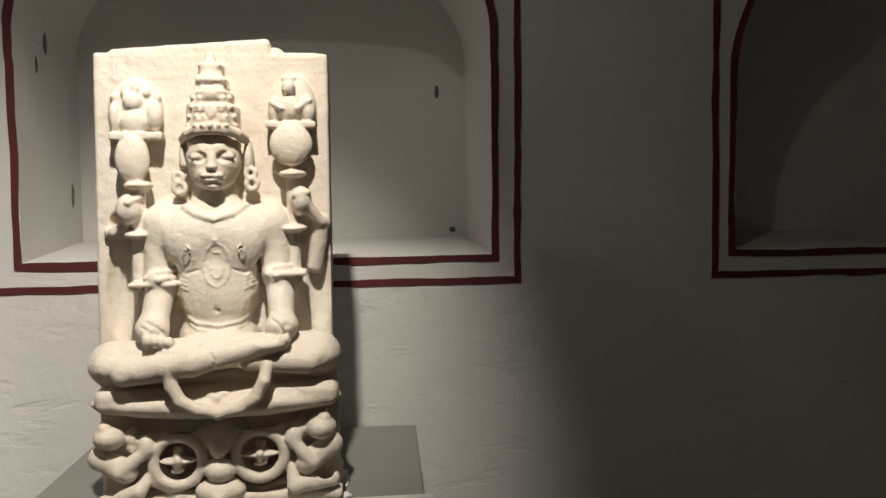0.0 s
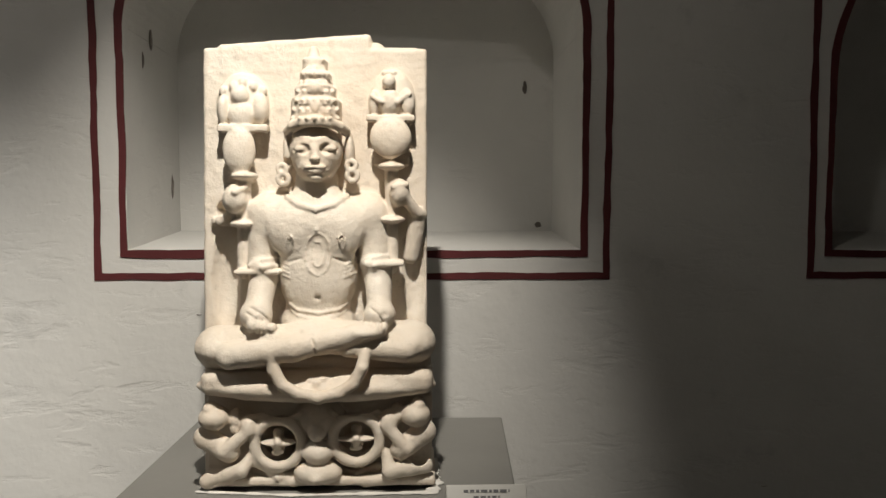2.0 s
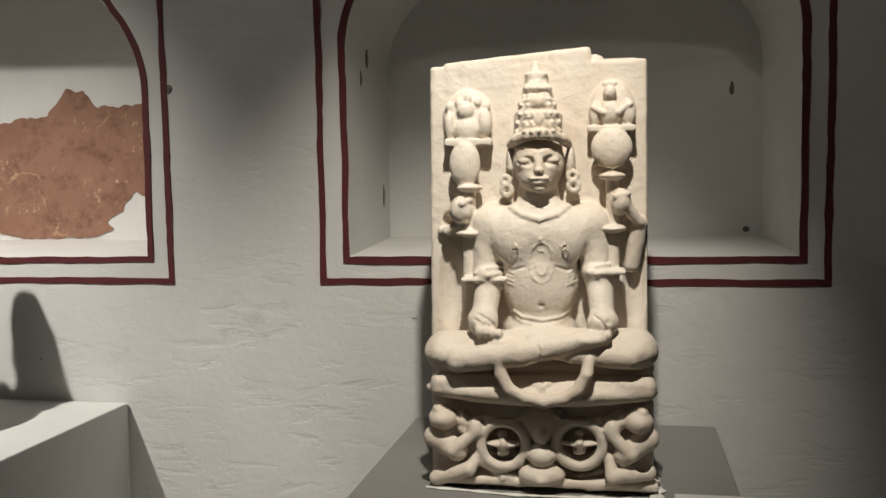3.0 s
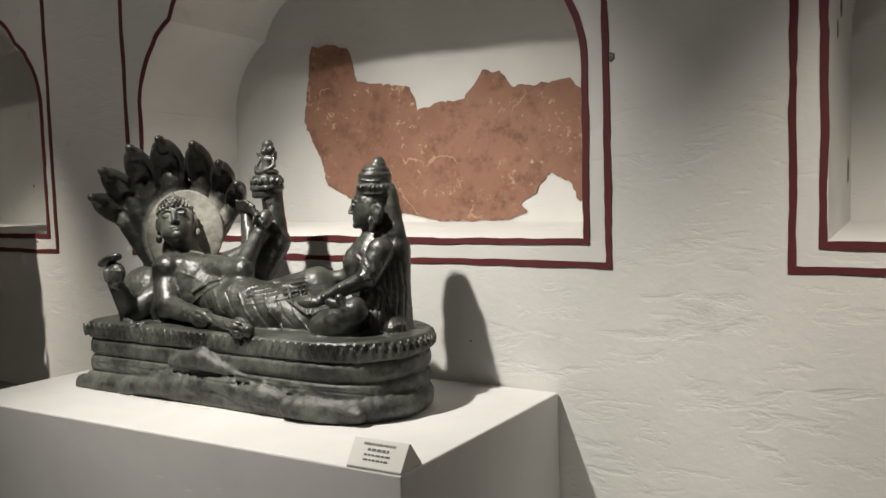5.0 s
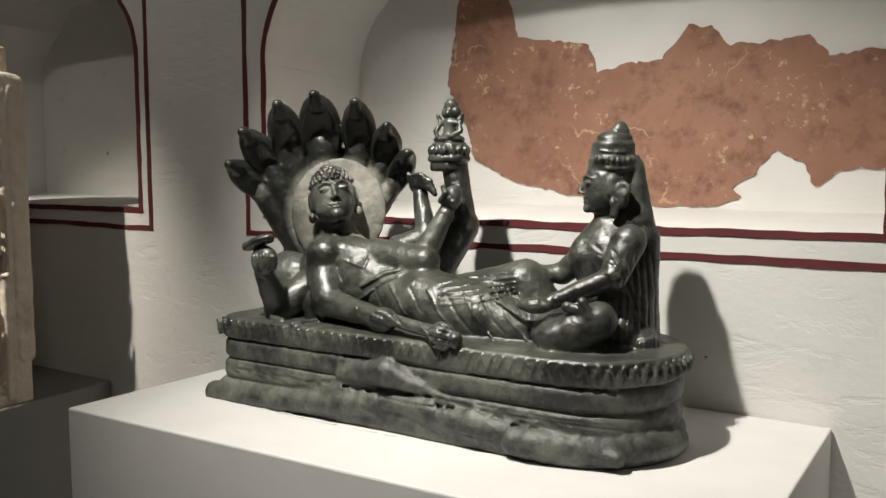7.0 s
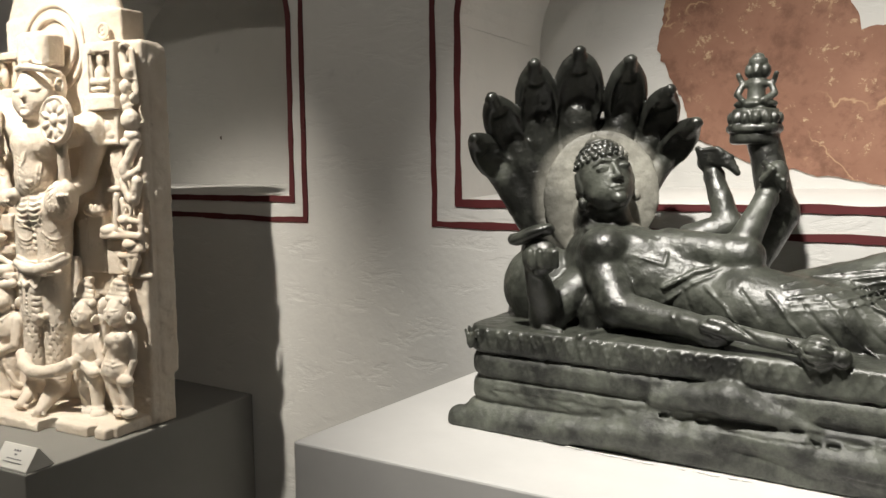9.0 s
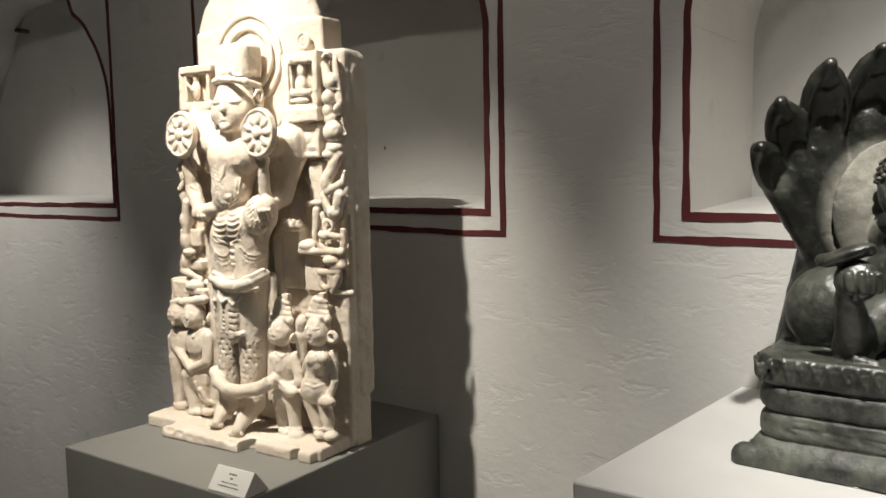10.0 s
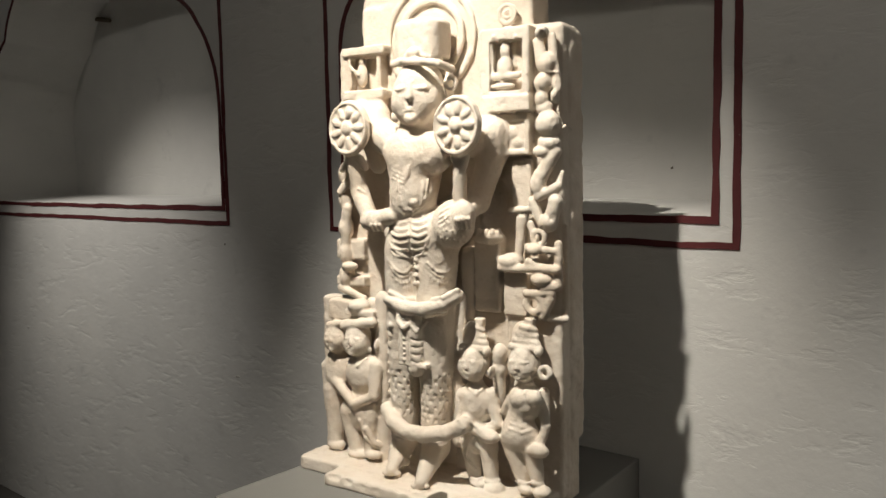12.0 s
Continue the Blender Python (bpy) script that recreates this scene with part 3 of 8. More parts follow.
# ---- seated marble deity ----
def seated_marble():
    s = Carving((-0.225, -0.16, -0.005), (0.225, 0.16, 0.80), 0.0023)
    s.box((-0.0077, 0.065, 0.3586), (0.1873, 0.065, 0.3642), 0.006)
    s.box((-0.0412, 0.06, 0.709), (0.129, 0.06, 0.0291), 0.008, turn=4.4)
    s.box((0.0903, 0.062, 0.7118), (0.0143, 0.06, 0.0225), 0.012, turn=-30)
    s.box((0.1359, 0.064, 0.7077), (0.0295, 0.06, 0.0183), 0.008)
    for z in np.arange(0.1, 0.72, 0.017):
        s.ell((0.1885 + 0.005 * noise.noise((z * 30, 0, 0)), -0.004 + 0.05 * noise.noise((z * 17, 3, 0)), z), (0.005, 0.014, 0.006 + 0.006 * abs(noise.noise((z * 60, 1, 0)))), cut=True)
    s.ell((-0.1574, -0.012, 0.3325), (0.0272, 0.028, 0.0852), cut=True)
    s.ell((0.1593, -0.012, 0.351), (0.0232, 0.026, 0.0917), cut=True)
    s.ell((-0.0018, -0.03, 0.5495), (0.043, 0.048, 0.051))
    s.ell((-0.0032, -0.036, 0.5242), (0.0316, 0.044, 0.0266))
    s.cap((0.0003, -0.071, 0.5635), (0.0009, -0.078, 0.537), 0.003626, 0.006332)
    s.ell((0.0012, -0.0811, 0.5347), (0.0081, 0.009, 0.005), 0.002)
    s.ell((-0.0213, -0.0749, 0.5497), (0.0154, 0.0077, 0.01), 0.002, cut=True)
    s.ell((0.0232, -0.0718, 0.5508), (0.0163, 0.0082, 0.01), 0.002, cut=True)
    s.ell((-0.0218, -0.0661, 0.5509), (0.0114, 0.0057, 0.0064), 0.002)
    s.ell((0.022, -0.0624, 0.5519), (0.0123, 0.0062, 0.0064), 0.002)
    s.rope(0.00156, (-0.037, -0.0579, 0.5493), (-0.0219, -0.0697, 0.5453), (-0.0089, -0.0709, 0.548), k=0.0015, cut=True)
    s.rope(0.00155, (0.0092, -0.0685, 0.549), (0.0237, -0.0667, 0.5463), (0.0365, -0.0526, 0.5504), k=0.0015, cut=True)
    s.rope(0.00184, (-0.0364, -0.0544, 0.5659), (-0.022, -0.0676, 0.5708), (-0.0047, -0.0757, 0.5651), k=0.0015)
    s.rope(0.00181, (0.0062, -0.0748, 0.5651), (0.0217, -0.0643, 0.5719), (0.0369, -0.0439, 0.5672), k=0.0015)
    s.ell((0.0016, -0.0761, 0.5216), (0.0172, 0.01, 0.0045), 0.002)
    s.ell((0.0013, -0.0741, 0.5153), (0.0145, 0.01, 0.0045), 0.002)
    s.rope(0.00136, (-0.0178, -0.0749, 0.5198), (0.0014, -0.0842, 0.518), (0.0199, -0.0661, 0.5208), k=0.0015, cut=True)
    s.ell((0.0015, -0.066, 0.5052), (0.0128, 0.014, 0.0073))
    s.ell((-0.0509, -0.018, 0.5489), (0.0078, 0.018, 0.0354))
    s.ell((0.0508, -0.018, 0.548), (0.0089, 0.018, 0.0344))
    s.ell((-0.0523, -0.02, 0.5266), (0.0042, 0.03, 0.0104), cut=True)
    s.ell((0.0513, -0.02, 0.5267), (0.0044, 0.03, 0.0104), cut=True)
    s.ring((-0.0568, -0.03, 0.503), 0.008473, 0.004707)
    s.ring((0.0566, -0.03, 0.5088), 0.008448, 0.004694)
    s.ring((-0.0586, -0.03, 0.5199), 0.006578, 0.004698)
    s.ring((0.0547, -0.03, 0.5257), 0.007496, 0.004685)
    s.rope(0.008397, (-0.0487, -0.03, 0.5817), (-0.037, -0.056, 0.5878), (-0.0194, -0.073, 0.5923), (0.0022, -0.08, 0.5937), (0.0225, -0.073, 0.5923), (0.0377, -0.056, 0.5878), (0.0454, -0.03, 0.5817))
    s.drum((-0.0036, -0.018, 0.6142), (0.0402, 0.05, 0.0206), 0.03938, 0.006)
    s.drum((-0.0044, -0.018, 0.6413), (0.0316, 0.044, 0.0159), 0.03099, 0.006)
    s.drum((-0.005, -0.016, 0.6639), (0.0246, 0.038, 0.0159), 0.02408, 0.006)
    s.drum((-0.007, -0.014, 0.6866), (0.019, 0.03, 0.0158), 0.01859, 0.006)
    s.ell((-0.0033, -0.022, 0.6004), (0.0401, 0.05, 0.0164))
    s.cap((-0.0081, -0.016, 0.7151), (-0.0081, -0.016, 0.7021), 0.008348, 0.01208)
    s.box((-0.0058, -0.015, 0.6971), (0.0176, 0.025, 0.0037), 0.003)
    s.rope(0.00291, (-0.0246, -0.0632, 0.6083), (-0.0119, -0.0681, 0.6089), (0.0003, -0.0684, 0.6097), (0.0126, -0.0655, 0.609), (0.0246, -0.0573, 0.6087), k=0.0015)
    s.ell((-0.0373, -0.0506, 0.6), (0.0046, 0.007, 0.0046), 0.002)
    s.ell((-0.0223, -0.0777, 0.5983), (0.0045, 0.007, 0.0045), 0.002)
    s.ell((-0.0102, -0.0816, 0.5981), (0.0045, 0.007, 0.0045), 0.002)
    s.ell((0.0019, -0.0861, 0.5978), (0.0045, 0.007, 0.0045), 0.002)
    s.ell((0.0131, -0.0814, 0.5981), (0.0045, 0.007, 0.0045), 0.002)
    s.ell((0.0245, -0.0779, 0.5983), (0.0045, 0.007, 0.0045), 0.002)
    s.ell((0.0337, -0.043, 0.6005), (0.0046, 0.007, 0.0046), 0.002)
    s.rope(0.0029, (-0.0234, -0.0635, 0.6228), (-0.0114, -0.0676, 0.6234), (0.0003, -0.0681, 0.6242), (0.0121, -0.065, 0.6235), (0.0236, -0.0581, 0.6232), k=0.0015)
    s.ell((-0.0356, -0.0512, 0.6146), (0.0046, 0.007, 0.0046), 0.002)
    s.ell((-0.023, -0.0617, 0.6139), (0.0045, 0.007, 0.0045), 0.002)
    s.ell((-0.0112, -0.0659, 0.6136), (0.0045, 0.007, 0.0045), 0.002)
    s.ell((0.0002, -0.0673, 0.6134), (0.0045, 0.007, 0.0045), 0.002)
    s.ell((0.0111, -0.0641, 0.6137), (0.0045, 0.007, 0.0045), 0.002)
    s.ell((0.0219, -0.0576, 0.6141), (0.0045, 0.007, 0.0045), 0.002)
    s.ell((0.0323, -0.0447, 0.6151), (0.0046, 0.007, 0.0046), 0.002)
    s.rope(0.00293, (-0.0368, -0.0482, 0.6332), (-0.0212, -0.0577, 0.6378), (-0.0003, -0.0618, 0.6392), (0.0203, -0.051, 0.6383), k=0.0015)
    s.ell((-0.031, -0.0562, 0.6288), (0.0045, 0.007, 0.0045), 0.002)
    s.ell((-0.0202, -0.0628, 0.6283), (0.0045, 0.007, 0.0045), 0.002)
    s.ell((-0.0099, -0.0661, 0.628), (0.0045, 0.007, 0.0045), 0.002)
    s.ell((0.0002, -0.067, 0.6279), (0.0045, 0.007, 0.0045), 0.002)
    s.ell((0.0099, -0.0642, 0.6281), (0.0045, 0.007, 0.0045), 0.002)
    s.ell((0.0195, -0.0591, 0.6286), (0.0045, 0.007, 0.0045), 0.002)
    s.ell((0.0289, -0.05, 0.6293), (0.0046, 0.007, 0.0046), 0.002)
    s.rope(0.00293, (-0.0335, -0.0441, 0.6482), (-0.0189, -0.0586, 0.6522), (-0.0003, -0.0611, 0.6537), (0.0183, -0.0524, 0.6528), k=0.0015)
    s.ell((-0.0286, -0.0498, 0.644), (0.0046, 0.007, 0.0046), 0.002)
    s.ell((-0.0187, -0.0569, 0.6433), (0.0045, 0.007, 0.0045), 0.002)
    s.ell((-0.0094, -0.0597, 0.643), (0.0045, 0.007, 0.0045), 0.002)
    s.ell((-0.0003, -0.0609, 0.6429), (0.0045, 0.007, 0.0045), 0.002)
    s.ell((0.0084, -0.0577, 0.6432), (0.0045, 0.007, 0.0045), 0.002)
    s.ell((0.0169, -0.0519, 0.6437), (0.0045, 0.007, 0.0045), 0.002)
    s.ell((0.0251, -0.0407, 0.6448), (0.0046, 0.007, 0.0046), 0.002)
    s.rope(0.00291, (-0.0168, -0.0513, 0.6675), (-0.0009, -0.0537, 0.669), (0.0149, -0.0446, 0.6682), k=0.0015)
    s.ell((-0.0253, -0.0433, 0.6593), (0.0046, 0.007, 0.0046), 0.002)
    s.ell((-0.0167, -0.0511, 0.6584), (0.0045, 0.007, 0.0045), 0.002)
    s.ell((-0.0087, -0.0532, 0.6582), (0.0045, 0.007, 0.0045), 0.002)
    s.ell((-0.001, -0.0535, 0.6581), (0.0045, 0.007, 0.0045), 0.002)
    s.ell((0.0065, -0.0507, 0.6584), (0.0045, 0.007, 0.0045), 0.002)
    s.ell((0.0138, -0.0449, 0.659), (0.0046, 0.007, 0.0046), 0.002)
    s.ell((0.0198, -0.023, 0.6613), (0.0046, 0.007, 0.0046), 0.002)
    s.rope(0.00292, (-0.024, -0.0448, 0.6765), (-0.0149, -0.0428, 0.6822), (-0.0018, -0.0434, 0.6839), (0.0111, -0.0323, 0.6834), k=0.0015)
    s.ell((-0.021, -0.0466, 0.6726), (0.0046, 0.007, 0.0046), 0.002)
    s.ell((-0.0141, -0.051, 0.6721), (0.0045, 0.007, 0.0045), 0.002)
    s.ell((-0.0075, -0.0525, 0.6719), (0.0045, 0.007, 0.0045), 0.002)
    s.ell((-0.0009, -0.0535, 0.6718), (0.0045, 0.007, 0.0045), 0.002)
    s.ell((0.0053, -0.0506, 0.6721), (0.0045, 0.007, 0.0045), 0.002)
    s.ell((0.0114, -0.0467, 0.6725), (0.0045, 0.007, 0.0045), 0.002)
    s.ell((0.0172, -0.0386, 0.6734), (0.0046, 0.007, 0.0046), 0.002)
    s.ell((0.001, -0.0662, 0.6198), (0.0099, 0.008, 0.0108), 0.002)
    s.ell((-0.0012, -0.0608, 0.6483), (0.0117, 0.008, 0.0099), 0.002)
    s.cap((-0.0046, -0.012, 0.5039), (-0.0032, -0.018, 0.4688), 0.03429, 0.03809)
    s.ell((-0.0033, -0.018, 0.4316), (0.0863, 0.052, 0.0564), 0.012)
    s.ell((-0.0006, -0.02, 0.3511), (0.0647, 0.05, 0.0867), 0.012)
    s.ell((-0.0805, -0.014, 0.4417), (0.0325, 0.036, 0.0384), 0.012)
    s.ell((0.0777, -0.014, 0.4421), (0.0335, 0.036, 0.0382), 0.012)
    s.ell((-0.0383, -0.046, 0.4181), (0.0396, 0.024, 0.0423), 0.018)
    s.ell((0.0377, -0.046, 0.4183), (0.0366, 0.024, 0.0422), 0.018)
    s.ell((0.0016, -0.044, 0.3302), (0.0467, 0.02, 0.0475), 0.016)
    s.ell((-0.0013, -0.016, 0.2662), (0.0615, 0.052, 0.041), 0.016)
    s.ring((-0.0405, -0.074, 0.4071), 0.005531, 0.001383)
    s.ell((-0.0411, -0.0698, 0.4068), (0.0018, 0.003, 0.0018), 0.001)
    s.ring((0.0431, -0.073, 0.4074), 0.005525, 0.001381)
    s.ell((0.0429, -0.0691, 0.407), (0.0018, 0.003, 0.0018), 0.001)
    s.rope(0.00552, (-0.0479, -0.0419, 0.4732), (-0.0368, -0.0559, 0.4672), (-0.0268, -0.0623, 0.4609), (-0.0132, -0.0647, 0.4574), (0.0003, -0.066, 0.4538), (0.0145, -0.0643, 0.4574), (0.0286, -0.0611, 0.461), (0.0382, -0.052, 0.4681), (0.0472, -0.0321, 0.475), k=0.0015)
    s.ell((0.0024, -0.0693, 0.4217), (0.0046, 0.004, 0.0046), 0.002)
    s.rope(0.00138, (0.0043, -0.0701, 0.4162), (0.0105, -0.0701, 0.4146), (0.0162, -0.0699, 0.4099), (0.0206, -0.0691, 0.4025), (0.0233, -0.067, 0.393), (0.0241, -0.0655, 0.3826), (0.0231, -0.0658, 0.3723), (0.0204, -0.0679, 0.3631), (0.016, -0.0695, 0.3559), (0.0104, -0.0707, 0.3513), (0.0041, -0.0712, 0.3497), (-0.0022, -0.0713, 0.3513), (-0.0079, -0.0708, 0.356), (-0.0125, -0.0692, 0.3632), (-0.0155, -0.0674, 0.3723), (-0.0166, -0.0665, 0.3825), (-0.0155, -0.0671, 0.3929), (-0.0124, -0.0687, 0.4024), (-0.0077, -0.0694, 0.4098), (-0.002, -0.0698, 0.4146), (0.0043, -0.0701, 0.4162), k=0.0015)
    s.rope(0.0012, (0.004, -0.0672, 0.4031), (0.0068, -0.0672, 0.4021), (0.0094, -0.0669, 0.3992), (0.0113, -0.0664, 0.3946), (0.0126, -0.0661, 0.3889), (0.0131, -0.0663, 0.3826), (0.0127, -0.0674, 0.3764), (0.0114, -0.0684, 0.3708), (0.0094, -0.0693, 0.3664), (0.0069, -0.0699, 0.3635), (0.0041, -0.0702, 0.3626), (0.0012, -0.0702, 0.3635), (-0.0014, -0.0699, 0.3664), (-0.0035, -0.0692, 0.3708), (-0.0049, -0.0678, 0.3764), (-0.0054, -0.0666, 0.3826), (-0.005, -0.0659, 0.3888), (-0.0037, -0.066, 0.3945), (-0.0016, -0.0665, 0.3991), (0.0011, -0.0669, 0.402), (0.004, -0.0672, 0.4031), k=0.0015)
    s.rope(0.00187, (-0.0427, -0.0585, 0.3695), (-0.0232, -0.0661, 0.3759), k=0.0015, cut=True)
    s.rope(0.00186, (0.0277, -0.0648, 0.376), (0.0484, -0.0534, 0.3693), k=0.0015, cut=True)
    s.rope(0.00189, (-0.0544, -0.0478, 0.3673), (-0.0428, -0.0582, 0.3638), k=0.0015)
    s.rope(0.00187, (0.0448, -0.0563, 0.364), (0.0545, -0.046, 0.3676), k=0.0015)
    s.rope(0.00189, (-0.0545, -0.0475, 0.3607), (-0.0428, -0.0588, 0.3573), k=0.0015)
    s.rope(0.00187, (0.0449, -0.057, 0.3575), (0.0545, -0.0459, 0.361), (0.0637, -0.0224, 0.3632), k=0.0015)
    s.rope(0.00189, (-0.0545, -0.0481, 0.3542), (-0.0427, -0.0598, 0.3509), k=0.0015)
    s.rope(0.00187, (0.0449, -0.0582, 0.3511), (0.0546, -0.0473, 0.3546), (0.0639, -0.0254, 0.3569), k=0.0015)
    s.rope(0.00189, (-0.0544, -0.0487, 0.3476), (-0.0427, -0.0597, 0.3443), k=0.0015)
    s.rope(0.00187, (0.0449, -0.0587, 0.3446), (0.0546, -0.048, 0.348), (0.0639, -0.0261, 0.3502), k=0.0015)
    s.ell((0.0038, -0.074, 0.3128), (0.005, 0.012, 0.0047), cut=True)
    s.rope(0.00285, (-0.0429, -0.0492, 0.3013), (-0.0292, -0.0578, 0.2923), (-0.0122, -0.0635, 0.2901), (0.0042, -0.0644, 0.287), (0.0153, -0.0626, 0.2893), (0.0262, -0.0588, 0.2912), (0.037, -0.0525, 0.2928), (0.0484, -0.0395, 0.3008), k=0.0015)
    s.rope(0.0019, (-0.0422, -0.0475, 0.2906), (-0.0291, -0.059, 0.2831), (-0.0121, -0.0651, 0.2804), (0.0043, -0.0663, 0.277), (0.0153, -0.0641, 0.2795), (0.0262, -0.0598, 0.2817), (0.037, -0.053, 0.2834), (0.0474, -0.0382, 0.2901), k=0.0015)
    s.cap((-0.0907, -0.016, 0.4465), (-0.0915, -0.022, 0.3654), 0.02873, 0.02405, 0.01)
    s.cap((0.0902, -0.016, 0.447), (0.0924, -0.022, 0.3681), 0.02862, 0.02396, 0.01)
    s.ell((-0.0893, -0.03, 0.36), (0.0236, 0.036, 0.0177))
    s.ell((0.0935, -0.03, 0.3647), (0.0238, 0.036, 0.0167))
    s.rope(0.00375, (-0.0858, -0.0578, 0.3711), (-0.0758, -0.0464, 0.3723), (-0.0662, -0.0306, 0.3731), k=0.0015)
    s.rope(0.00373, (0.0933, -0.0593, 0.3748), (0.1043, -0.0508, 0.3763), (0.1153, -0.0303, 0.3767), k=0.0015)
    s.rope(0.00378, (-0.1088, -0.0502, 0.3626), (-0.0847, -0.0656, 0.3607), (-0.0742, -0.0576, 0.3622), (-0.0654, -0.0366, 0.3623), k=0.0015)
    s.rope(0.00372, (0.0935, -0.0661, 0.3644), (0.1045, -0.062, 0.3663), (0.1155, -0.0441, 0.3667), k=0.0015)
    s.rope(0.00376, (-0.086, -0.0577, 0.3485), (-0.0752, -0.0518, 0.3502), (-0.067, -0.0261, 0.3496), k=0.0015)
    s.rope(0.00376, (0.0932, -0.0535, 0.3517), (0.1044, -0.0532, 0.3541), k=0.0015)
    s.cap((-0.0879, -0.034, 0.3457), (-0.0908, -0.066, 0.2989), 0.02295, 0.02067, 0.01)
    s.cap((0.0984, -0.034, 0.3523), (0.102, -0.066, 0.3), 0.0238, 0.01966, 0.01)
    s.ell((-0.093, -0.076, 0.286), (0.0262, 0.024, 0.0248), 0.008, turn=-14)
    s.ell((0.1031, -0.076, 0.2867), (0.0261, 0.024, 0.0223), 0.008, turn=10)
    s.rope(0.00184, (-0.1063, -0.0952, 0.2942), (-0.0927, -0.1001, 0.2878), (-0.0849, -0.0981, 0.2801), (-0.0779, -0.0904, 0.2714), k=0.0015, cut=True)
    s.rope(0.00184, (-0.0991, -0.0941, 0.3015), (-0.084, -0.0968, 0.2946), (-0.0708, -0.0882, 0.2803), k=0.0015, cut=True)
    s.rope(0.00184, (0.0888, -0.0895, 0.3), (0.1018, -0.0997, 0.2907), (0.1126, -0.0927, 0.2731), k=0.0015, cut=True)
    s.ell((-0.0903, -0.1007, 0.2952), (0.0069, 0.005, 0.0055), 0.002, cut=True)
    s.ell((0.1135, -0.1003, 0.2909), (0.0064, 0.005, 0.0055), 0.002, cut=True)
    s.ell((-0.0974, -0.095, 0.2735), (0.0072, 0.012, 0.0125), 0.002)
    s.ell((0.0808, -0.095, 0.2691), (0.0064, 0.012, 0.0087), 0.002)
    s.ell((-0.0864, -0.095, 0.2722), (0.0072, 0.012, 0.0111), 0.002)
    s.ell((0.0908, -0.095, 0.2692), (0.0064, 0.012, 0.0087), 0.002)
    s.ell((-0.0754, -0.095, 0.2709), (0.0072, 0.012, 0.0097), 0.002)
    s.ell((0.1008, -0.095, 0.2693), (0.0064, 0.012, 0.0087), 0.002)
    s.ell((-0.0644, -0.095, 0.2696), (0.0073, 0.012, 0.0083), 0.002)
    s.ell((0.1108, -0.095, 0.2693), (0.0064, 0.012, 0.0087), 0.002)
    s.box((-0.0953, -0.039, 0.353), (0.0364, 0.025, 0.0037), 0.003)
    s.box((0.1092, -0.039, 0.3665), (0.0324, 0.025, 0.0042), 0.003)
    s.cap((-0.1217, -0.022, 0.5085), (-0.1234, -0.022, 0.3489), 0.01137, 0.01061, 0.003)
    s.ell((-0.1213, -0.024, 0.5081), (0.0225, 0.028, 0.0071), 0.002)
    s.ell((-0.1222, -0.024, 0.4301), (0.0227, 0.028, 0.0072), 0.002)
    s.ell((-0.1284, -0.03, 0.549), (0.0266, 0.015, 0.0403), 0.003)
    s.box((-0.1335, -0, 0.5056), (0.0222, 0.01, 0.0086), 0.004)
    s.cap((0.1205, -0.022, 0.5249), (0.121, -0.022, 0.3567), 0.01129, 0.01055, 0.003)
    s.ell((0.1205, -0.024, 0.5244), (0.0226, 0.028, 0.007), 0.002)
    s.ell((0.1208, -0.024, 0.4366), (0.0228, 0.028, 0.0071), 0.002)
    s.ell((0.1194, -0.03, 0.5715), (0.0344, 0.015, 0.0344), 0.003)
    s.box((0.1185, -0, 0.5345), (0.0305, 0.01, 0.0085), 0.004)
    s.ell((-0.1275, -0.004, 0.6267), (0.0432, 0.02, 0.053))
    s.ell((-0.1285, -0.024, 0.6409), (0.015, 0.012, 0.0158), 0.002)
    s.ell((-0.1263, -0.022, 0.6084), (0.0218, 0.014, 0.0225), 0.002)
    s.ell((-0.1565, -0.018, 0.6162), (0.0092, 0.014, 0.0263), 0.002)
    s.ell((-0.0956, -0.018, 0.619), (0.0131, 0.014, 0.0253), 0.002)
    s.box((-0.1234, -0.019, 0.5862), (0.0415, 0.015, 0.0065), 0.003)
    s.ell((-0.157, -0.0136, 0.6485), (0.0075, 0.01, 0.0094), 0.002)
    s.ell((-0.1399, -0.0179, 0.6546), (0.0075, 0.01, 0.0093), 0.002)
    s.ell((-0.1239, -0.0166, 0.6613), (0.0075, 0.01, 0.0093), 0.002)
    s.ell((-0.108, -0.0157, 0.6548), (0.0075, 0.01, 0.0093), 0.002)
    s.ell((-0.0928, -0.0097, 0.6488), (0.0075, 0.01, 0.0094), 0.002)
    s.ell((0.121, -0.004, 0.6302), (0.0386, 0.018, 0.0565))
    s.ell((0.1163, -0.026, 0.6636), (0.0111, 0.013, 0.0129), 0.002)
    s.ell((0.1173, -0.022, 0.6297), (0.0177, 0.015, 0.0233), 0.002)
    s.ell((0.0919, -0.018, 0.6291), (0.0093, 0.012, 0.0224), 0.002)
    s.ell((0.1474, -0.018, 0.63), (0.0121, 0.012, 0.0233), 0.002)
    s.box((0.1194, -0.019, 0.6038), (0.0401, 0.015, 0.0055), 0.003)
    s.rope(0.00466, (0.1086, -0.0102, 0.6803), (0.1237, -0.0126, 0.6799), k=0.0015)
    s.rope(0.00461, (0.1053, -0.0334, 0.6297), (0.0893, -0.0283, 0.6394), k=0.0015)
    s.rope(0.00461, (0.1295, -0.0332, 0.6297), (0.1398, -0.0266, 0.6367), (0.15, -0.0279, 0.6431), k=0.0015)
    s.ell((-0.1351, -0.034, 0.4704), (0.0197, 0.022, 0.0241), 0.005)
    s.cap((-0.1428, -0.02, 0.4514), (-0.1622, -0.02, 0.4341), 0.01146, 0.008618)
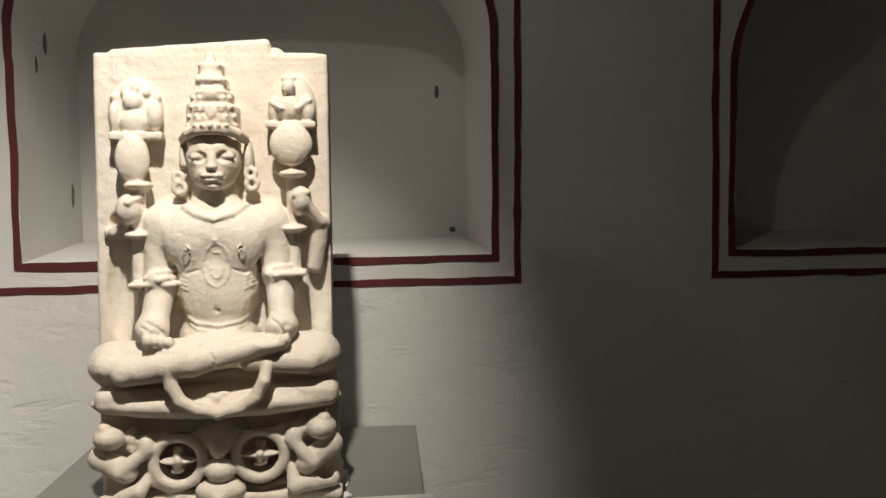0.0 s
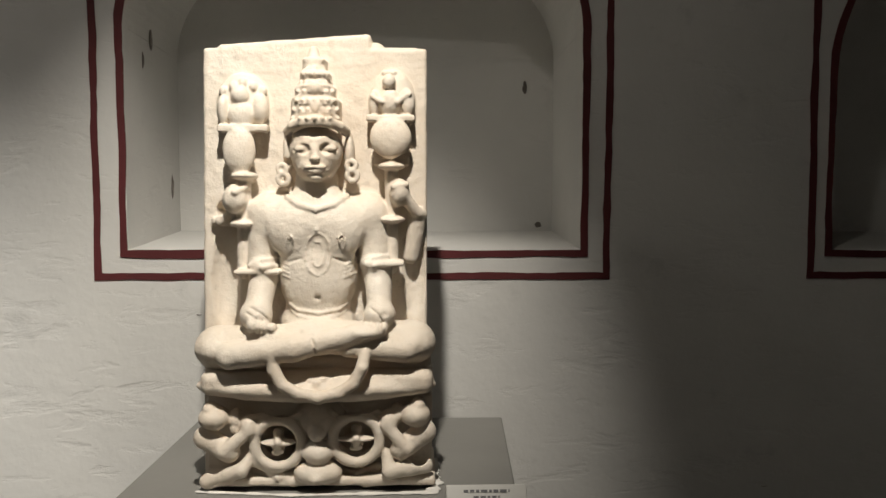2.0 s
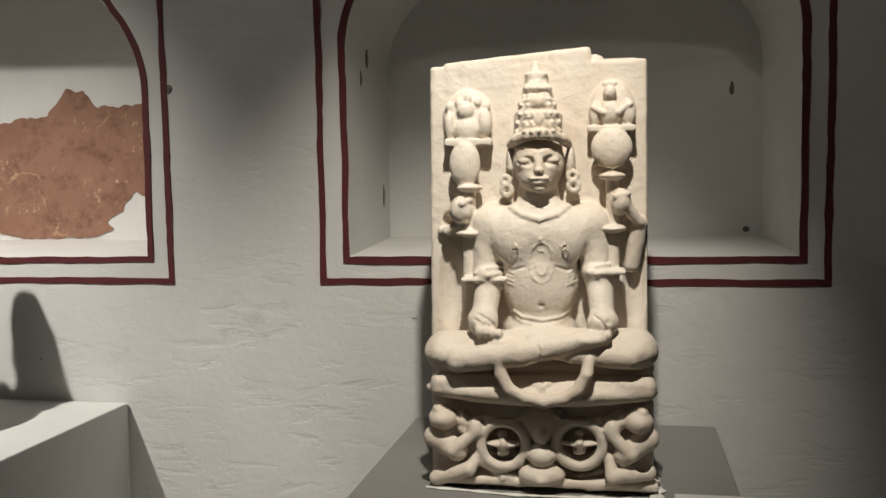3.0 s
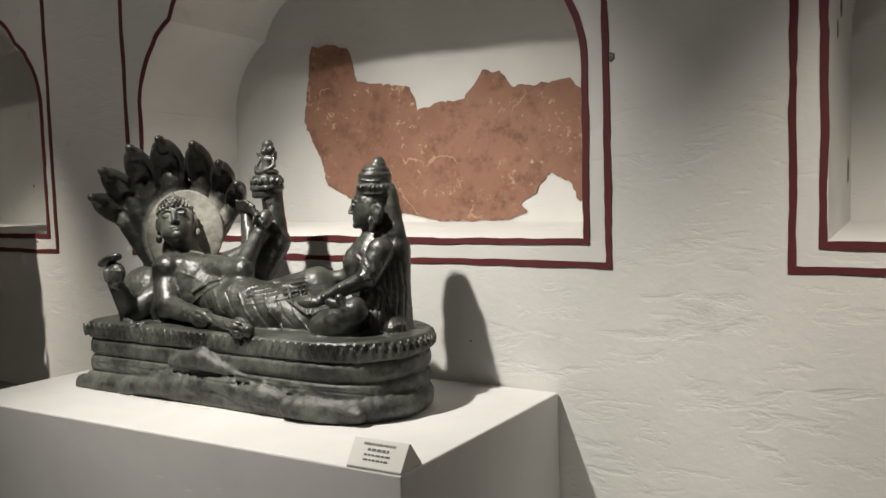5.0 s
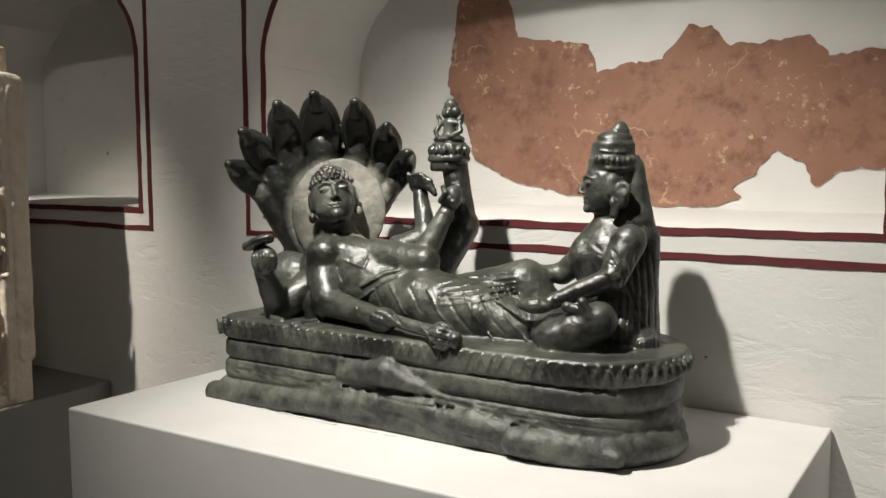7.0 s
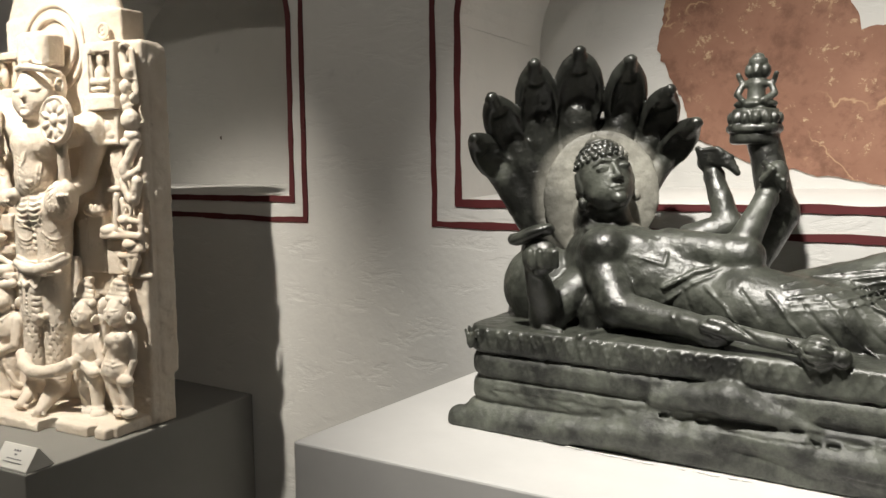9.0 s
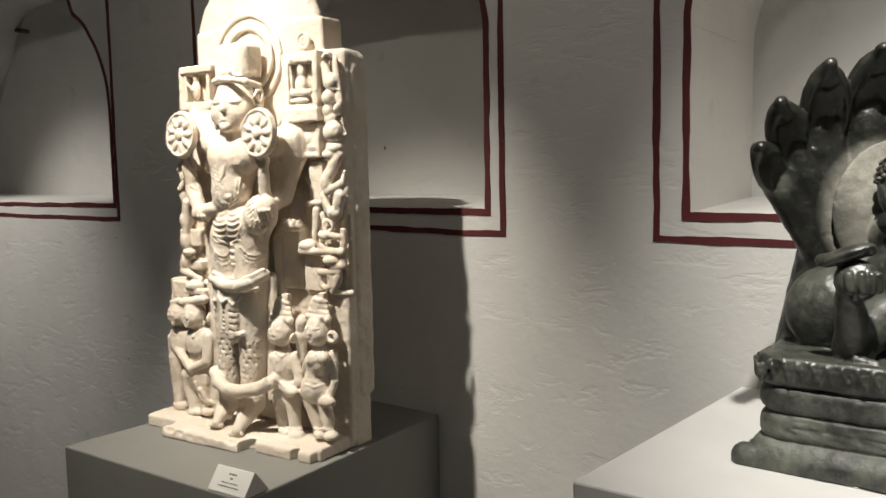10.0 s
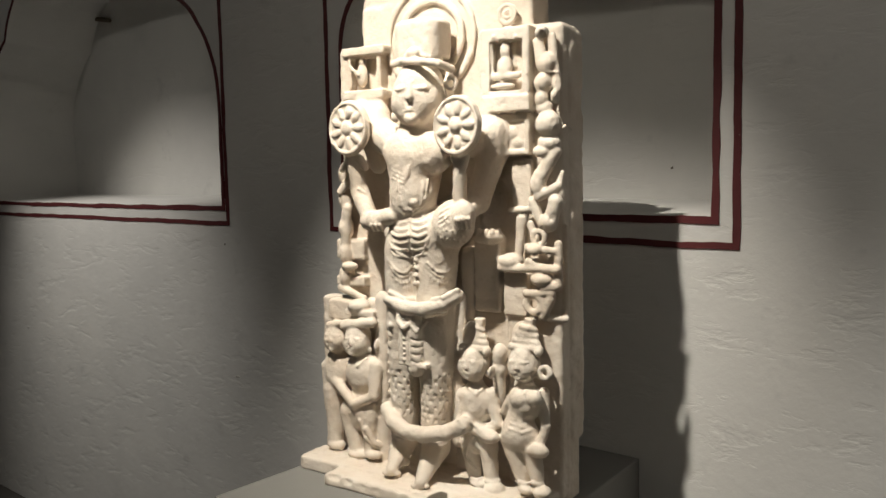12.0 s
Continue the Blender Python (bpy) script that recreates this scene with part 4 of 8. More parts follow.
    s.rope(0.00558, (-0.1313, -0.0537, 0.4808), (-0.1163, -0.0318, 0.4897), k=0.0015)
    s.cap((-0.1729, -0.006, 0.4333), (-0.1401, -0.01, 0.4297), 0.007738, 0.005786)
    s.ell((0.1338, -0.034, 0.4813), (0.0169, 0.02, 0.023), 0.005)
    s.cap((0.1357, -0.04, 0.4829), (0.1643, -0.022, 0.4466), 0.01027, 0.008538)
    s.cap((0.1646, -0.01, 0.4441), (0.1537, 0, 0.3739), 0.01531, 0.0136)
    s.rope(0.00556, (0.1245, -0.0487, 0.4905), (0.1449, -0.0447, 0.4942), k=0.0015)
    s.ell((-0.1578, 0, 0.4524), (0.0151, 0.03, 0.0155), cut=True)
    s.cap((-0.159, -0.048, 0.2306), (0.0055, -0.08, 0.2495), 0.03458, 0.02521, 0.01)
    s.cap((0.1554, -0.048, 0.2386), (0.005, -0.075, 0.2523), 0.03433, 0.0253, 0.01)
    s.ell((-0.1577, -0.045, 0.23), (0.0359, 0.05, 0.0308), 0.01)
    s.ell((0.1545, -0.045, 0.2384), (0.0373, 0.05, 0.0311), 0.01)
    s.cap((-0.1323, -0.088, 0.2241), (-0.0286, -0.105, 0.2395), 0.02148, 0.02021, 0.006)
    s.cap((-0.0286, -0.105, 0.2395), (0.0709, -0.098, 0.259), 0.02021, 0.01379, 0.006)
    s.cap((0.1438, -0.08, 0.2319), (0.0522, -0.09, 0.237), 0.02053, 0.01484, 0.006)
    s.ell((0.0802, -0.09, 0.2613), (0.0328, 0.026, 0.0129), 0.005)
    s.ell((-0.054, -0.085, 0.2548), (0.0328, 0.022, 0.0102), 0.005)
    s.ell((0.0916, -0.105, 0.2628), (0.0114, 0.012, 0.0078))
    s.rope(0.00182, (-0.0001, -0.1172, 0.2568), (0.0056, -0.1205, 0.243), (0.0027, -0.1101, 0.228), k=0.0015, cut=True)
    s.box((0.0007, -0.01, 0.2076), (0.1852, 0.05, 0.0114), 0.012)
    s.box((0.0029, -0.02, 0.1786), (0.1859, 0.065, 0.0197), 0.016)
    s.ell((-0.0004, -0.05, 0.1698), (0.1943, 0.055, 0.026), 0.006)
    s.rope(0.009641, (-0.0637, -0.108, 0.2326), (-0.06, -0.11, 0.2073), (-0.0463, -0.112, 0.184), (-0.0208, -0.113, 0.1697), (0.0101, -0.114, 0.1638), (0.0408, -0.113, 0.1703), (0.0643, -0.112, 0.1849), (0.0769, -0.11, 0.2084), (0.0819, -0.1, 0.2319))
    s.ell((-0.0047, -0.0917, 0.1858), (0.0093, 0.006, 0.0065), 0.002)
    s.ell((0.0127, -0.091, 0.1857), (0.0103, 0.006, 0.0065), 0.002)
    s.ell((0.005, -0.0978, 0.1809), (0.0074, 0.006, 0.0074), 0.002)
    s.box((0.0007, 0.043, 0.0741), (0.1871, 0.062, 0.0737), 0.006)
    s.box((0.0024, 0.014, 0.0159), (0.1902, 0.08, 0.0073), 0.006)
    s.ell((0.0028, -0.03, 0.1115), (0.0417, 0.045, 0.0309), 0.006)
    s.ell((-0.0625, -0.02, 0.0765), (0.0335, 0.05, 0.0335), cut=True)
    s.ring((-0.0609, -0.064, 0.0788), 0.03761, 0.008679)
    s.ell((-0.0619, -0.05, 0.0743), (0.0125, 0.018, 0.0136), 0.003)
    s.ell((-0.0609, -0.0635, 0.0796), (0.0289, 0.0144, 0.0048), 0.002)
    s.rope(0.00583, (-0.0627, -0.0504, 0.0881), (-0.0593, -0.0754, 0.0824), (-0.061, -0.0635, 0.0651), k=0.0015)
    s.rope(0.00482, (-0.0662, -0.0674, 0.0657), (-0.0549, -0.0669, 0.067), k=0.0015)
    s.ell((-0.0625, -0.0518, 0.0924), (0.0087, 0.01, 0.0078), 0.002)
    s.rope(0.00682, (-0.1154, -0.05, 0.0835), (-0.0978, -0.056, 0.1165), (-0.0658, -0.06, 0.1296), (-0.0286, -0.055, 0.1227), (-0.013, -0.05, 0.0991))
    s.rope(0.00594, (-0.1039, -0.0358, 0.0249), (-0.0898, -0.0433, 0.0235), (-0.0753, -0.0548, 0.0235), (-0.0614, -0.0634, 0.0225), (-0.0493, -0.0588, 0.0235), (-0.0375, -0.051, 0.0235), (-0.0256, -0.0434, 0.0236), k=0.0015)
    s.ell((-0.1294, -0.05, 0.115), (0.0133, 0.02, 0.017), 0.003)
    s.ell((0.0640, -0.02, 0.0830), (0.0335, 0.05, 0.0335), cut=True)
    s.ring((0.0647, -0.064, 0.0849), 0.03749, 0.008651)
    s.ell((0.065, -0.05, 0.0805), (0.0126, 0.018, 0.0136), 0.003)
    s.ell((0.0647, -0.0637, 0.0857), (0.0288, 0.0144, 0.0048), 0.002)
    s.rope(0.00581, (0.0641, -0.0506, 0.0942), (0.0653, -0.0758, 0.0886), (0.0647, -0.0633, 0.0712), k=0.0015)
    s.rope(0.00481, (0.0592, -0.0663, 0.0715), (0.0705, -0.0675, 0.0733), k=0.0015)
    s.ell((0.0641, -0.0516, 0.0984), (0.0087, 0.01, 0.0077), 0.002)
    s.rope(0.006783, (0.1163, -0.05, 0.0907), (0.1002, -0.056, 0.1232), (0.0692, -0.06, 0.1356), (0.0312, -0.055, 0.1281), (0.0146, -0.05, 0.1042))
    s.rope(0.00591, (0.1019, -0.035, 0.0319), (0.089, -0.0354, 0.0276), (0.0763, -0.0373, 0.0239), (0.064, -0.0489, 0.0236), (0.0508, -0.0417, 0.0235), (0.0377, -0.0366, 0.0242), (0.0248, -0.0355, 0.0263), k=0.0015)
    s.ell((0.1304, -0.05, 0.1223), (0.0135, 0.02, 0.0169), 0.003)
    s.ell((0.0017, -0.065, 0.0975), (0.0153, 0.022, 0.0158), 0.003)
    s.ell((0.0032, -0.062, 0.0643), (0.0251, 0.028, 0.0193), 0.003)
    s.ell((0.0029, -0.06, 0.0312), (0.0389, 0.03, 0.0199))
    s.ell((0.0024, -0.075, 0.0283), (0.0153, 0.02, 0.0115), 0.003)
    s.ell((-0.1636, -0.06, 0.12), (0.0248, 0.03, 0.0193), 0.005)
    s.cap((-0.1785, -0.055, 0.0864), (-0.1386, -0.065, 0.0658), 0.01944, 0.0174)
    s.cap((-0.1461, -0.075, 0.069), (-0.1042, -0.07, 0.1014), 0.01152, 0.008628)
    s.ell((-0.1068, -0.06, 0.1051), (0.0153, 0.02, 0.0193))
    s.cap((-0.1736, -0.06, 0.0171), (-0.1181, -0.075, 0.0385), 0.01269, 0.01155)
    s.cap((-0.1181, -0.075, 0.0385), (-0.1015, -0.06, 0.0587), 0.01155, 0.00873)
    s.cap((-0.1016, -0.06, 0.05), (-0.0358, -0.055, 0.0129), 0.008739, 0.007817)
    s.ell((-0.1696, -0.06, 0.1363), (0.0115, 0.02, 0.0096))
    s.ell((-0.1305, -0.05, 0.1019), (0.0102, 0.02, 0.0097))
    s.ell((-0.161, -0.05, 0.0425), (0.0193, 0.025, 0.0162), cut=True)
    s.ell((0.1605, -0.06, 0.124), (0.0239, 0.03, 0.0201), 0.005)
    s.cap((0.1749, -0.055, 0.0948), (0.1372, -0.065, 0.0687), 0.01928, 0.0173)
    s.cap((0.1464, -0.075, 0.072), (0.1127, -0.07, 0.1083), 0.01144, 0.008584)
    s.ell((0.1173, -0.06, 0.1116), (0.0144, 0.02, 0.0206))
    s.cap((0.1751, -0.06, 0.0404), (0.1186, -0.075, 0.0354), 0.01353, 0.0115)
    s.cap((0.1186, -0.075, 0.0354), (0.1127, -0.06, 0.061), 0.0115, 0.008691)
    s.cap((0.1071, -0.06, 0.0183), (0.0785, -0.055, 0.0113), 0.008734, 0.0078)
    s.ell((0.1655, -0.06, 0.1408), (0.0119, 0.02, 0.011))
    s.ell((0.1663, -0.05, 0.0475), (0.017, 0.025, 0.0107), cut=True)
    s.ell((-0.0567, -0.05, 0.1326), (0.0311, 0.025, 0.0145), cut=True)
    s.ell((0.0617, -0.05, 0.1337), (0.0362, 0.025, 0.0145), cut=True)
    s.box((0, 0, -0.02), (0.4, 0.4, 0.02), 0.001, k=0.0005, cut=True)
    s.weather(0.0007, 0.018, 4)
    ob = s.skin("seated_statue", MARBLE, 0.06)
    ob.matrix_world = pose(-0.2620, 1.4700, 1.1350) @ Matrix.Scale(1.02, 4)
    return tagged(ob, "cream marble stele of a cross-legged crowned deity on a grey plinth", "statue")


seated_marble()


# ---- black reclining group ----
def reclining_group():
    s = Carving((-0.51, -0.06, -0.004), (0.52, 0.36, 0.68), 0.0026)
    s.drum((-0.15, 0.165, 0.085), (0.308, 0.154, 0.085), 0.045, 0.01)
    s.drum((0.19, 0.165, 0.085), (0.27, 0.154, 0.085), 0.15, 0.01)
    for z, h, x, y in ((0.022, 0.024, 0.482, 0.174), (0.066, 0.0225, 0.474, 0.168), (0.110, 0.0225, 0.475, 0.168), (0.154, 0.0225, 0.478, 0.170)):
        e = 0.008 if z > 0.15 else 0.016
        s.drum((-0.15, 0.165, z), (x - 0.15, y, h), 0.045, e)
        s.drum((0.19, 0.165, z), (x - 0.19, y, h), y - 0.002, e)
    for i in range(59):
        u = -0.462 + 0.021 * i
        edge = []
        for v in (u - 0.0105, u, u + 0.0105):
            a = max(0.0, (v - 0.308) / 0.172)
            edge.append(((v, -0.006), (0.308 + 0.173 * math.sin(a), 0.165 - 0.171 * math.cos(a)))[a > 0])
        (xa, ya), (x, y), (xb, yb) = edge
        s.ell((x, y + 0.003, 0.152), (0.0085, 0.0055, 0.014), 0.002)
        s.cap((xa, ya + 0.001, 0.168), (x, y + 0.001, 0.140), 0.0032, 0.0026, 0.001)
        s.cap((xb, yb + 0.001, 0.168), (x, y + 0.001, 0.140), 0.0032, 0.0026, 0.001)
        s.ell((x, y - 0.003, 0.158), (0.0042, 0.003, 0.0075), 0.001, cut=True)
    for i in range(13):
        y = 0.030 + 0.021 * i
        s.ell((-0.478, y, 0.150), (0.006, 0.0095, 0.017), 0.002)
        s.cap((-0.480, y - 0.0105, 0.168), (-0.480, y, 0.140), 0.0034, 0.0026, 0.001)
        s.cap((-0.480, y + 0.0105, 0.168), (-0.480, y, 0.140), 0.0034, 0.0026, 0.001)
    s.rope(0.02132, (-0.4868, 0.006, 0.0101), (-0.2845, 0, 0.0196), (-0.1518, -0.002, 0.0366), (-0.0481, -0.002, 0.0459), k=0.01)
    s.ell((-0.1348, 0.004, 0.0415), (0.0607, 0.02, 0.0421), 0.008)
    s.cap((-0.1302, 0.004, 0.0966), (-0.0212, -0.003, 0.1118), 0.0165, 0.02564, 0.008)
    s.cap((-0.0212, -0.003, 0.1118), (0.0971, 0, 0.0816), 0.02564, 0.005895, 0.008)
    s.cap((-0.0738, 0.004, 0.0603), (0.0785, 0, 0.0556), 0.01751, 0.0214, 0.008)
    s.cap((0.075, 0.004, 0.0449), (0.1665, 0.002, 0.0435), 0.02149, 0.0266, 0.01)
    s.cap((0.1649, 0.004, 0.0428), (0.2993, 0.01, 0.029), 0.02665, 0.0222, 0.012)
    s.cap((0.2993, 0.01, 0.029), (0.4201, 0.02, 0.0234), 0.0222, 0.01496, 0.012)
    s.rope(0.00182, (0.1231, -0.0171, 0.0296), (0.1428, -0.0194, 0.0296), (0.1639, -0.0239, 0.0303), (0.1791, -0.0212, 0.0288), (0.1937, -0.0181, 0.0271), (0.2098, -0.017, 0.026), (0.2274, -0.0157, 0.0238), (0.2449, -0.0145, 0.0217), (0.2624, -0.0136, 0.0196), (0.2799, -0.013, 0.0177), (0.2984, -0.0141, 0.0164), (0.3139, -0.0113, 0.0138), (0.3298, -0.009, 0.0129), (0.3452, -0.0065, 0.0118), (0.3598, -0.0028, 0.0104), (0.3736, 0.0018, 0.0087), (0.3865, 0.0078, 0.0065), (0.3977, 0.0165, 0.0034), k=0.0015, cut=True)
    for i in range(12):
        a, b = 0.12 * i, 0.12 * (i + 1)
        s.cap((0.25 + 0.225 * math.sin(a), 0.165 - 0.168 * math.cos(a), 0.030), (0.25 + 0.225 * math.sin(b), 0.165 - 0.168 * math.cos(b), 0.030), 0.026, 0.026, 0.006)
    s.rope(0.00219, (-0.413, 0.0006, 0.0829), (-0.3846, 0.0005, 0.0829), (-0.3568, 0.0004, 0.0828), (-0.3296, 0.0005, 0.0827), (-0.3026, 0.0004, 0.0827), (-0.2795, 0.0005, 0.0828), (-0.2566, 0.0006, 0.0828), (-0.2341, 0.0007, 0.0829), (-0.2118, 0.0007, 0.0829), (-0.1898, 0.0008, 0.083), k=0.0015)
    s.rope(0.00179, (0.1699, -0.002, 0.0792), (0.1877, -0.0018, 0.0788), (0.2054, -0.0018, 0.0785), (0.2231, -0.0021, 0.0782), (0.2404, -0.002, 0.0779), (0.2576, -0.0021, 0.0776), (0.2747, -0.0025, 0.0774), (0.2914, -0.0025, 0.0771), (0.3079, -0.0025, 0.0768), (0.3236, -0.0016, 0.0771), (0.3384, 0.0004, 0.077), (0.3524, 0.0034, 0.0767), (0.3655, 0.0077, 0.076), (0.3779, 0.0127, 0.0751), (0.3899, 0.0186, 0.074), (0.4013, 0.0253, 0.0726), (0.4118, 0.0334, 0.0708), k=0.0015, cut=True)
    s.rope(0.00230, (0.0858, -0.0081, 0.0816), (0.1031, -0.0047, 0.0788), (0.1221, -0.0035, 0.0766), (0.1419, -0.0036, 0.0748), (0.1633, -0.0059, 0.0737), (0.1822, -0.0055, 0.0718), (0.2002, -0.0043, 0.0698), (0.2172, -0.0035, 0.0698), (0.2343, -0.0031, 0.07), (0.2516, -0.0033, 0.0704), (0.2684, -0.0031, 0.0706), (0.2851, -0.003, 0.0709), (0.3019, -0.0033, 0.0712), (0.318, -0.0029, 0.0714), (0.3331, -0.0013, 0.0712), (0.3468, 0.0016, 0.0708), (0.36, 0.0052, 0.0702), (0.3724, 0.0099, 0.0693), (0.3843, 0.0154, 0.0682), (0.3956, 0.0217, 0.0669), (0.4062, 0.0292, 0.0652), (0.4166, 0.037, 0.0634), (0.4263, 0.046, 0.0613), (0.4354, 0.0561, 0.0588), k=0.0015, cut=True)
    s.rope(0.00217, (-0.413, -0.0032, 0.0686), (-0.3854, -0.0032, 0.0686), (-0.3581, -0.0033, 0.0686), (-0.3317, -0.0031, 0.0685), (-0.3053, -0.0032, 0.0685), (-0.2796, -0.0031, 0.0685), (-0.2554, -0.0034, 0.0679), (-0.2319, -0.0033, 0.0673), (-0.2088, -0.0033, 0.0666), (-0.1846, -0.0045, 0.0664), k=0.0015, cut=True)
    s.rope(0.00191, (-0.0364, -0.0138, 0.0678), (-0.0135, -0.0149, 0.0668), (0.0093, -0.0162, 0.0658), (0.0318, -0.0175, 0.0648), (0.0532, -0.0181, 0.0656), (0.0743, -0.0186, 0.0663), (0.0913, -0.0147, 0.0658), k=0.0015, cut=True)
    for i in range(70):
        x, z = -0.46 + 0.0118 * i, 0.055 + 0.07 * abs(noise.noise((i * 1.7, 2, 5)))
        s.ell((x, -0.005, z), (0.009, 0.004, 0.0035), cut=True)
    heart, along, ahead = Vector((-0.314, 0.200, 0.395)), Vector((0.85, 0.527, 0)), Vector((0.527, -0.85, 0))

    def fan(u, n, z):
        return heart + along * u + ahead * n + Vector((0, 0, z))

    # seven cobra hoods: foot and tip of each blade, its half width
    hoods = [(-0.165, 0.030, -0.235, 0.105, 0.031), (-0.135, 0.060, -0.2065, 0.175, 0.036), (-0.105, 0.083, -0.133, 0.234, 0.040),
             (-0.036, 0.104, -0.054, 0.254, 0.046), (0.046, 0.104, 0.036, 0.238, 0.038), (0.098, 0.080, 0.106, 0.186, 0.034), (0.118, 0.046, 0.154, 0.128, 0.028)]
    for u0, z0, u1, z1, half in hoods:
        foot, tip = fan(u0, -0.046, z0), fan(u1, 0.046, z1)
        up = (tip - foot).normalized()
        side = up.cross(ahead).normalized()
        front = side.cross(up).normalized()
        if front.dot(ahead) < 0:
            front = -front
        long = (tip - foot).length
        mid = foot.lerp(tip, 0.48)
        s.leaf(mid - front * 0.010, (side, front, up), (half * 1.04, 0.026, long * 0.50), 0.005)
        s.leaf(mid + front * 0.012, (side, front, up), (half * 0.84, 0.020, long * 0.44), 0.003, cut=True)
        s.cap(tip - up * 0.030 - front * 0.012, tip + ahead * 0.006, 0.019, 0.0105, 0.006)
        s.ell(tip + side * 0.008 + up * 0.003, (0.0045, 0.0045, 0.0045), 0.002)
        s.ell(tip - side * 0.008 + up * 0.003, (0.0045, 0.0045, 0.0045), 0.002)
        root = fan(u0 * 0.30 - 0.03, -0.050, -0.10)
        s.cap(foot.lerp(tip, 0.25) - front * 0.020, root, half * 0.80, 0.036, 0.010)
        for f in (0.10, 0.24, 0.38, 0.52):
            c = foot.lerp(root, f) + front * (half * 0.72)
            s.rope(0.00172, c - side * half * 0.5, c - up * 0.006, c + side * half * 0.5, k=0.0015, cut=True)
    for (u0, z0, *_), (u1, z1, *_) in zip(hoods, hoods[1:]):
        s.cap(fan((u0 + u1) / 2, -0.056, (z0 + z1) / 2 + 0.02), fan((u0 + u1) * 0.15 - 0.03, -0.060, -0.10), 0.020, 0.030, 0.008)
    s.leaf(heart + ahead * 0.002, (along, ahead, (0, 0, 1)), (0.106, 0.012, 0.118), 0.002)
    s.cap((-0.3967, 0.24, 0.3242), (-0.4321, 0.23, 0.1593), 0.0798, 0.07521, 0.012)
    s.face((-0.285, 0.145, 0.425), (0.70, -0.71, 0.10), (-0.33, 0.12, 0.93), 1.0)
    s.cap((-0.275, 0.150, 0.385), (-0.270, 0.165, 0.330), 0.026, 0.036, 0.008)
    s.ell((-0.235, 0.138, 0.312), (0.070, 0.046, 0.034), 0.014)
    s.ell((-0.264, 0.098, 0.312), (0.042, 0.040, 0.036), 0.012)
    for i in range(17):
        a = -1.25 + 2.5 * i / 16
        s.ell((-0.262 + 0.050 * math.sin(a), 0.140 - 0.036 * math.cos(a), 0.346 - 0.012 * math.cos(a)), (0.0042, 0.0042, 0.0042), 0.001)
    s.cap((-0.3057, 0.172, 0.3551), (-0.2868, 0.172, 0.3192), 0.04486, 0.05313, 0.008)
    s.cap((-0.2806, 0.165, 0.2752), (-0.1767, 0.155, 0.2536), 0.08101, 0.07035, 0.012)
    s.cap((-0.1767, 0.155, 0.2536), (-0.032, 0.15, 0.2228), 0.06765, 0.05965, 0.012)
    s.ell((-0.2712, 0.165, 0.2582), (0.083, 0.07, 0.0802), 0.012)
    s.ell((-0.2161, 0.12, 0.2878), (0.0486, 0.03, 0.0336), 0.01)
    s.rope(0.00230, (-0.2864, 0.1153, 0.3397), (-0.2611, 0.1062, 0.3273), (-0.2384, 0.0993, 0.3149), (-0.2151, 0.0915, 0.3029), (-0.1864, 0.0931, 0.2954), (-0.1575, 0.094, 0.2881), (-0.1573, 0.1052, 0.3025), (-0.1626, 0.1222, 0.3165), k=0.0015)
    s.rope(0.00309, (-0.1705, 0.0912, 0.2193), (-0.1459, 0.0878, 0.2343), (-0.1255, 0.0883, 0.2485), (-0.1088, 0.0926, 0.262), (-0.093, 0.0975, 0.2689), (-0.0795, 0.1048, 0.2755), (-0.0682, 0.1145, 0.2817), (-0.0529, 0.1261, 0.2849), (-0.0431, 0.144, 0.2874), k=0.0015)
    s.rope(0.00522, (-0.1546, 0.0848, 0.2536), (-0.1378, 0.0892, 0.2624), (-0.1222, 0.0946, 0.271), (-0.1084, 0.1018, 0.2794), (-0.0917, 0.1088, 0.2832), (-0.0772, 0.1183, 0.2866), (-0.0652, 0.1304, 0.2898), k=0.0015)
    s.ell((-0.2813, 0.115, 0.2921), (0.0332, 0.04, 0.041), 0.01)
    s.cap((-0.2727, 0.105, 0.2931), (-0.2249, 0.065, 0.2183), 0.03805, 0.03316, 0.008)
    s.cap((-0.225, 0.065, 0.2156), (-0.0781, 0.032, 0.2034), 0.02919, 0.02004, 0.006)
    s.ell((-0.261, 0.09, 0.1966), (0.0386, 0.04, 0.0441), 0.01)
    s.ell((-0.0571, 0.025, 0.202), (0.0355, 0.02, 0.0248))
    s.rope(0.0074, (-0.0677, 0.0073, 0.2117), (-0.0446, 0.0064, 0.2061), (-0.029, 0.0131, 0.1993), k=0.0015)
    s.rope(0.00739, (-0.0573, 0.0106, 0.2195), (-0.0365, 0.012, 0.2143), (-0.0232, 0.0211, 0.2078), k=0.0015)
    s.cap((-0.105, 0.026, 0.214), (0.078, 0.000, 0.196), 0.0105, 0.0125, 0.003)
    s.ell((0.094, -0.002, 0.192), (0.026, 0.024, 0.025), 0.002)
    for i in range(10):
        a = 2 * math.pi * i / 10
        s.rope(0.0022, (0.076, -0.001 + 0.017 * math.cos(a), 0.194 + 0.017 * math.sin(a)), (0.095, -0.002 + 0.0255 * math.cos(a), 0.192 + 0.0265 * math.sin(a)), (0.113, -0.004 + 0.014 * math.cos(a), 0.190 + 0.014 * math.sin(a)), k=0.001, cut=True)
    s.ell((0.123, -0.005, 0.188), (0.014, 0.014, 0.014), 0.002)
    s.rope(0.00300, (-0.1198, 0.0221, 0.219), (-0.1052, 0.0159, 0.2056), k=0.0015)
    s.ell((-0.3893, 0.125, 0.2353), (0.0764, 0.052, 0.0732), 0.008)
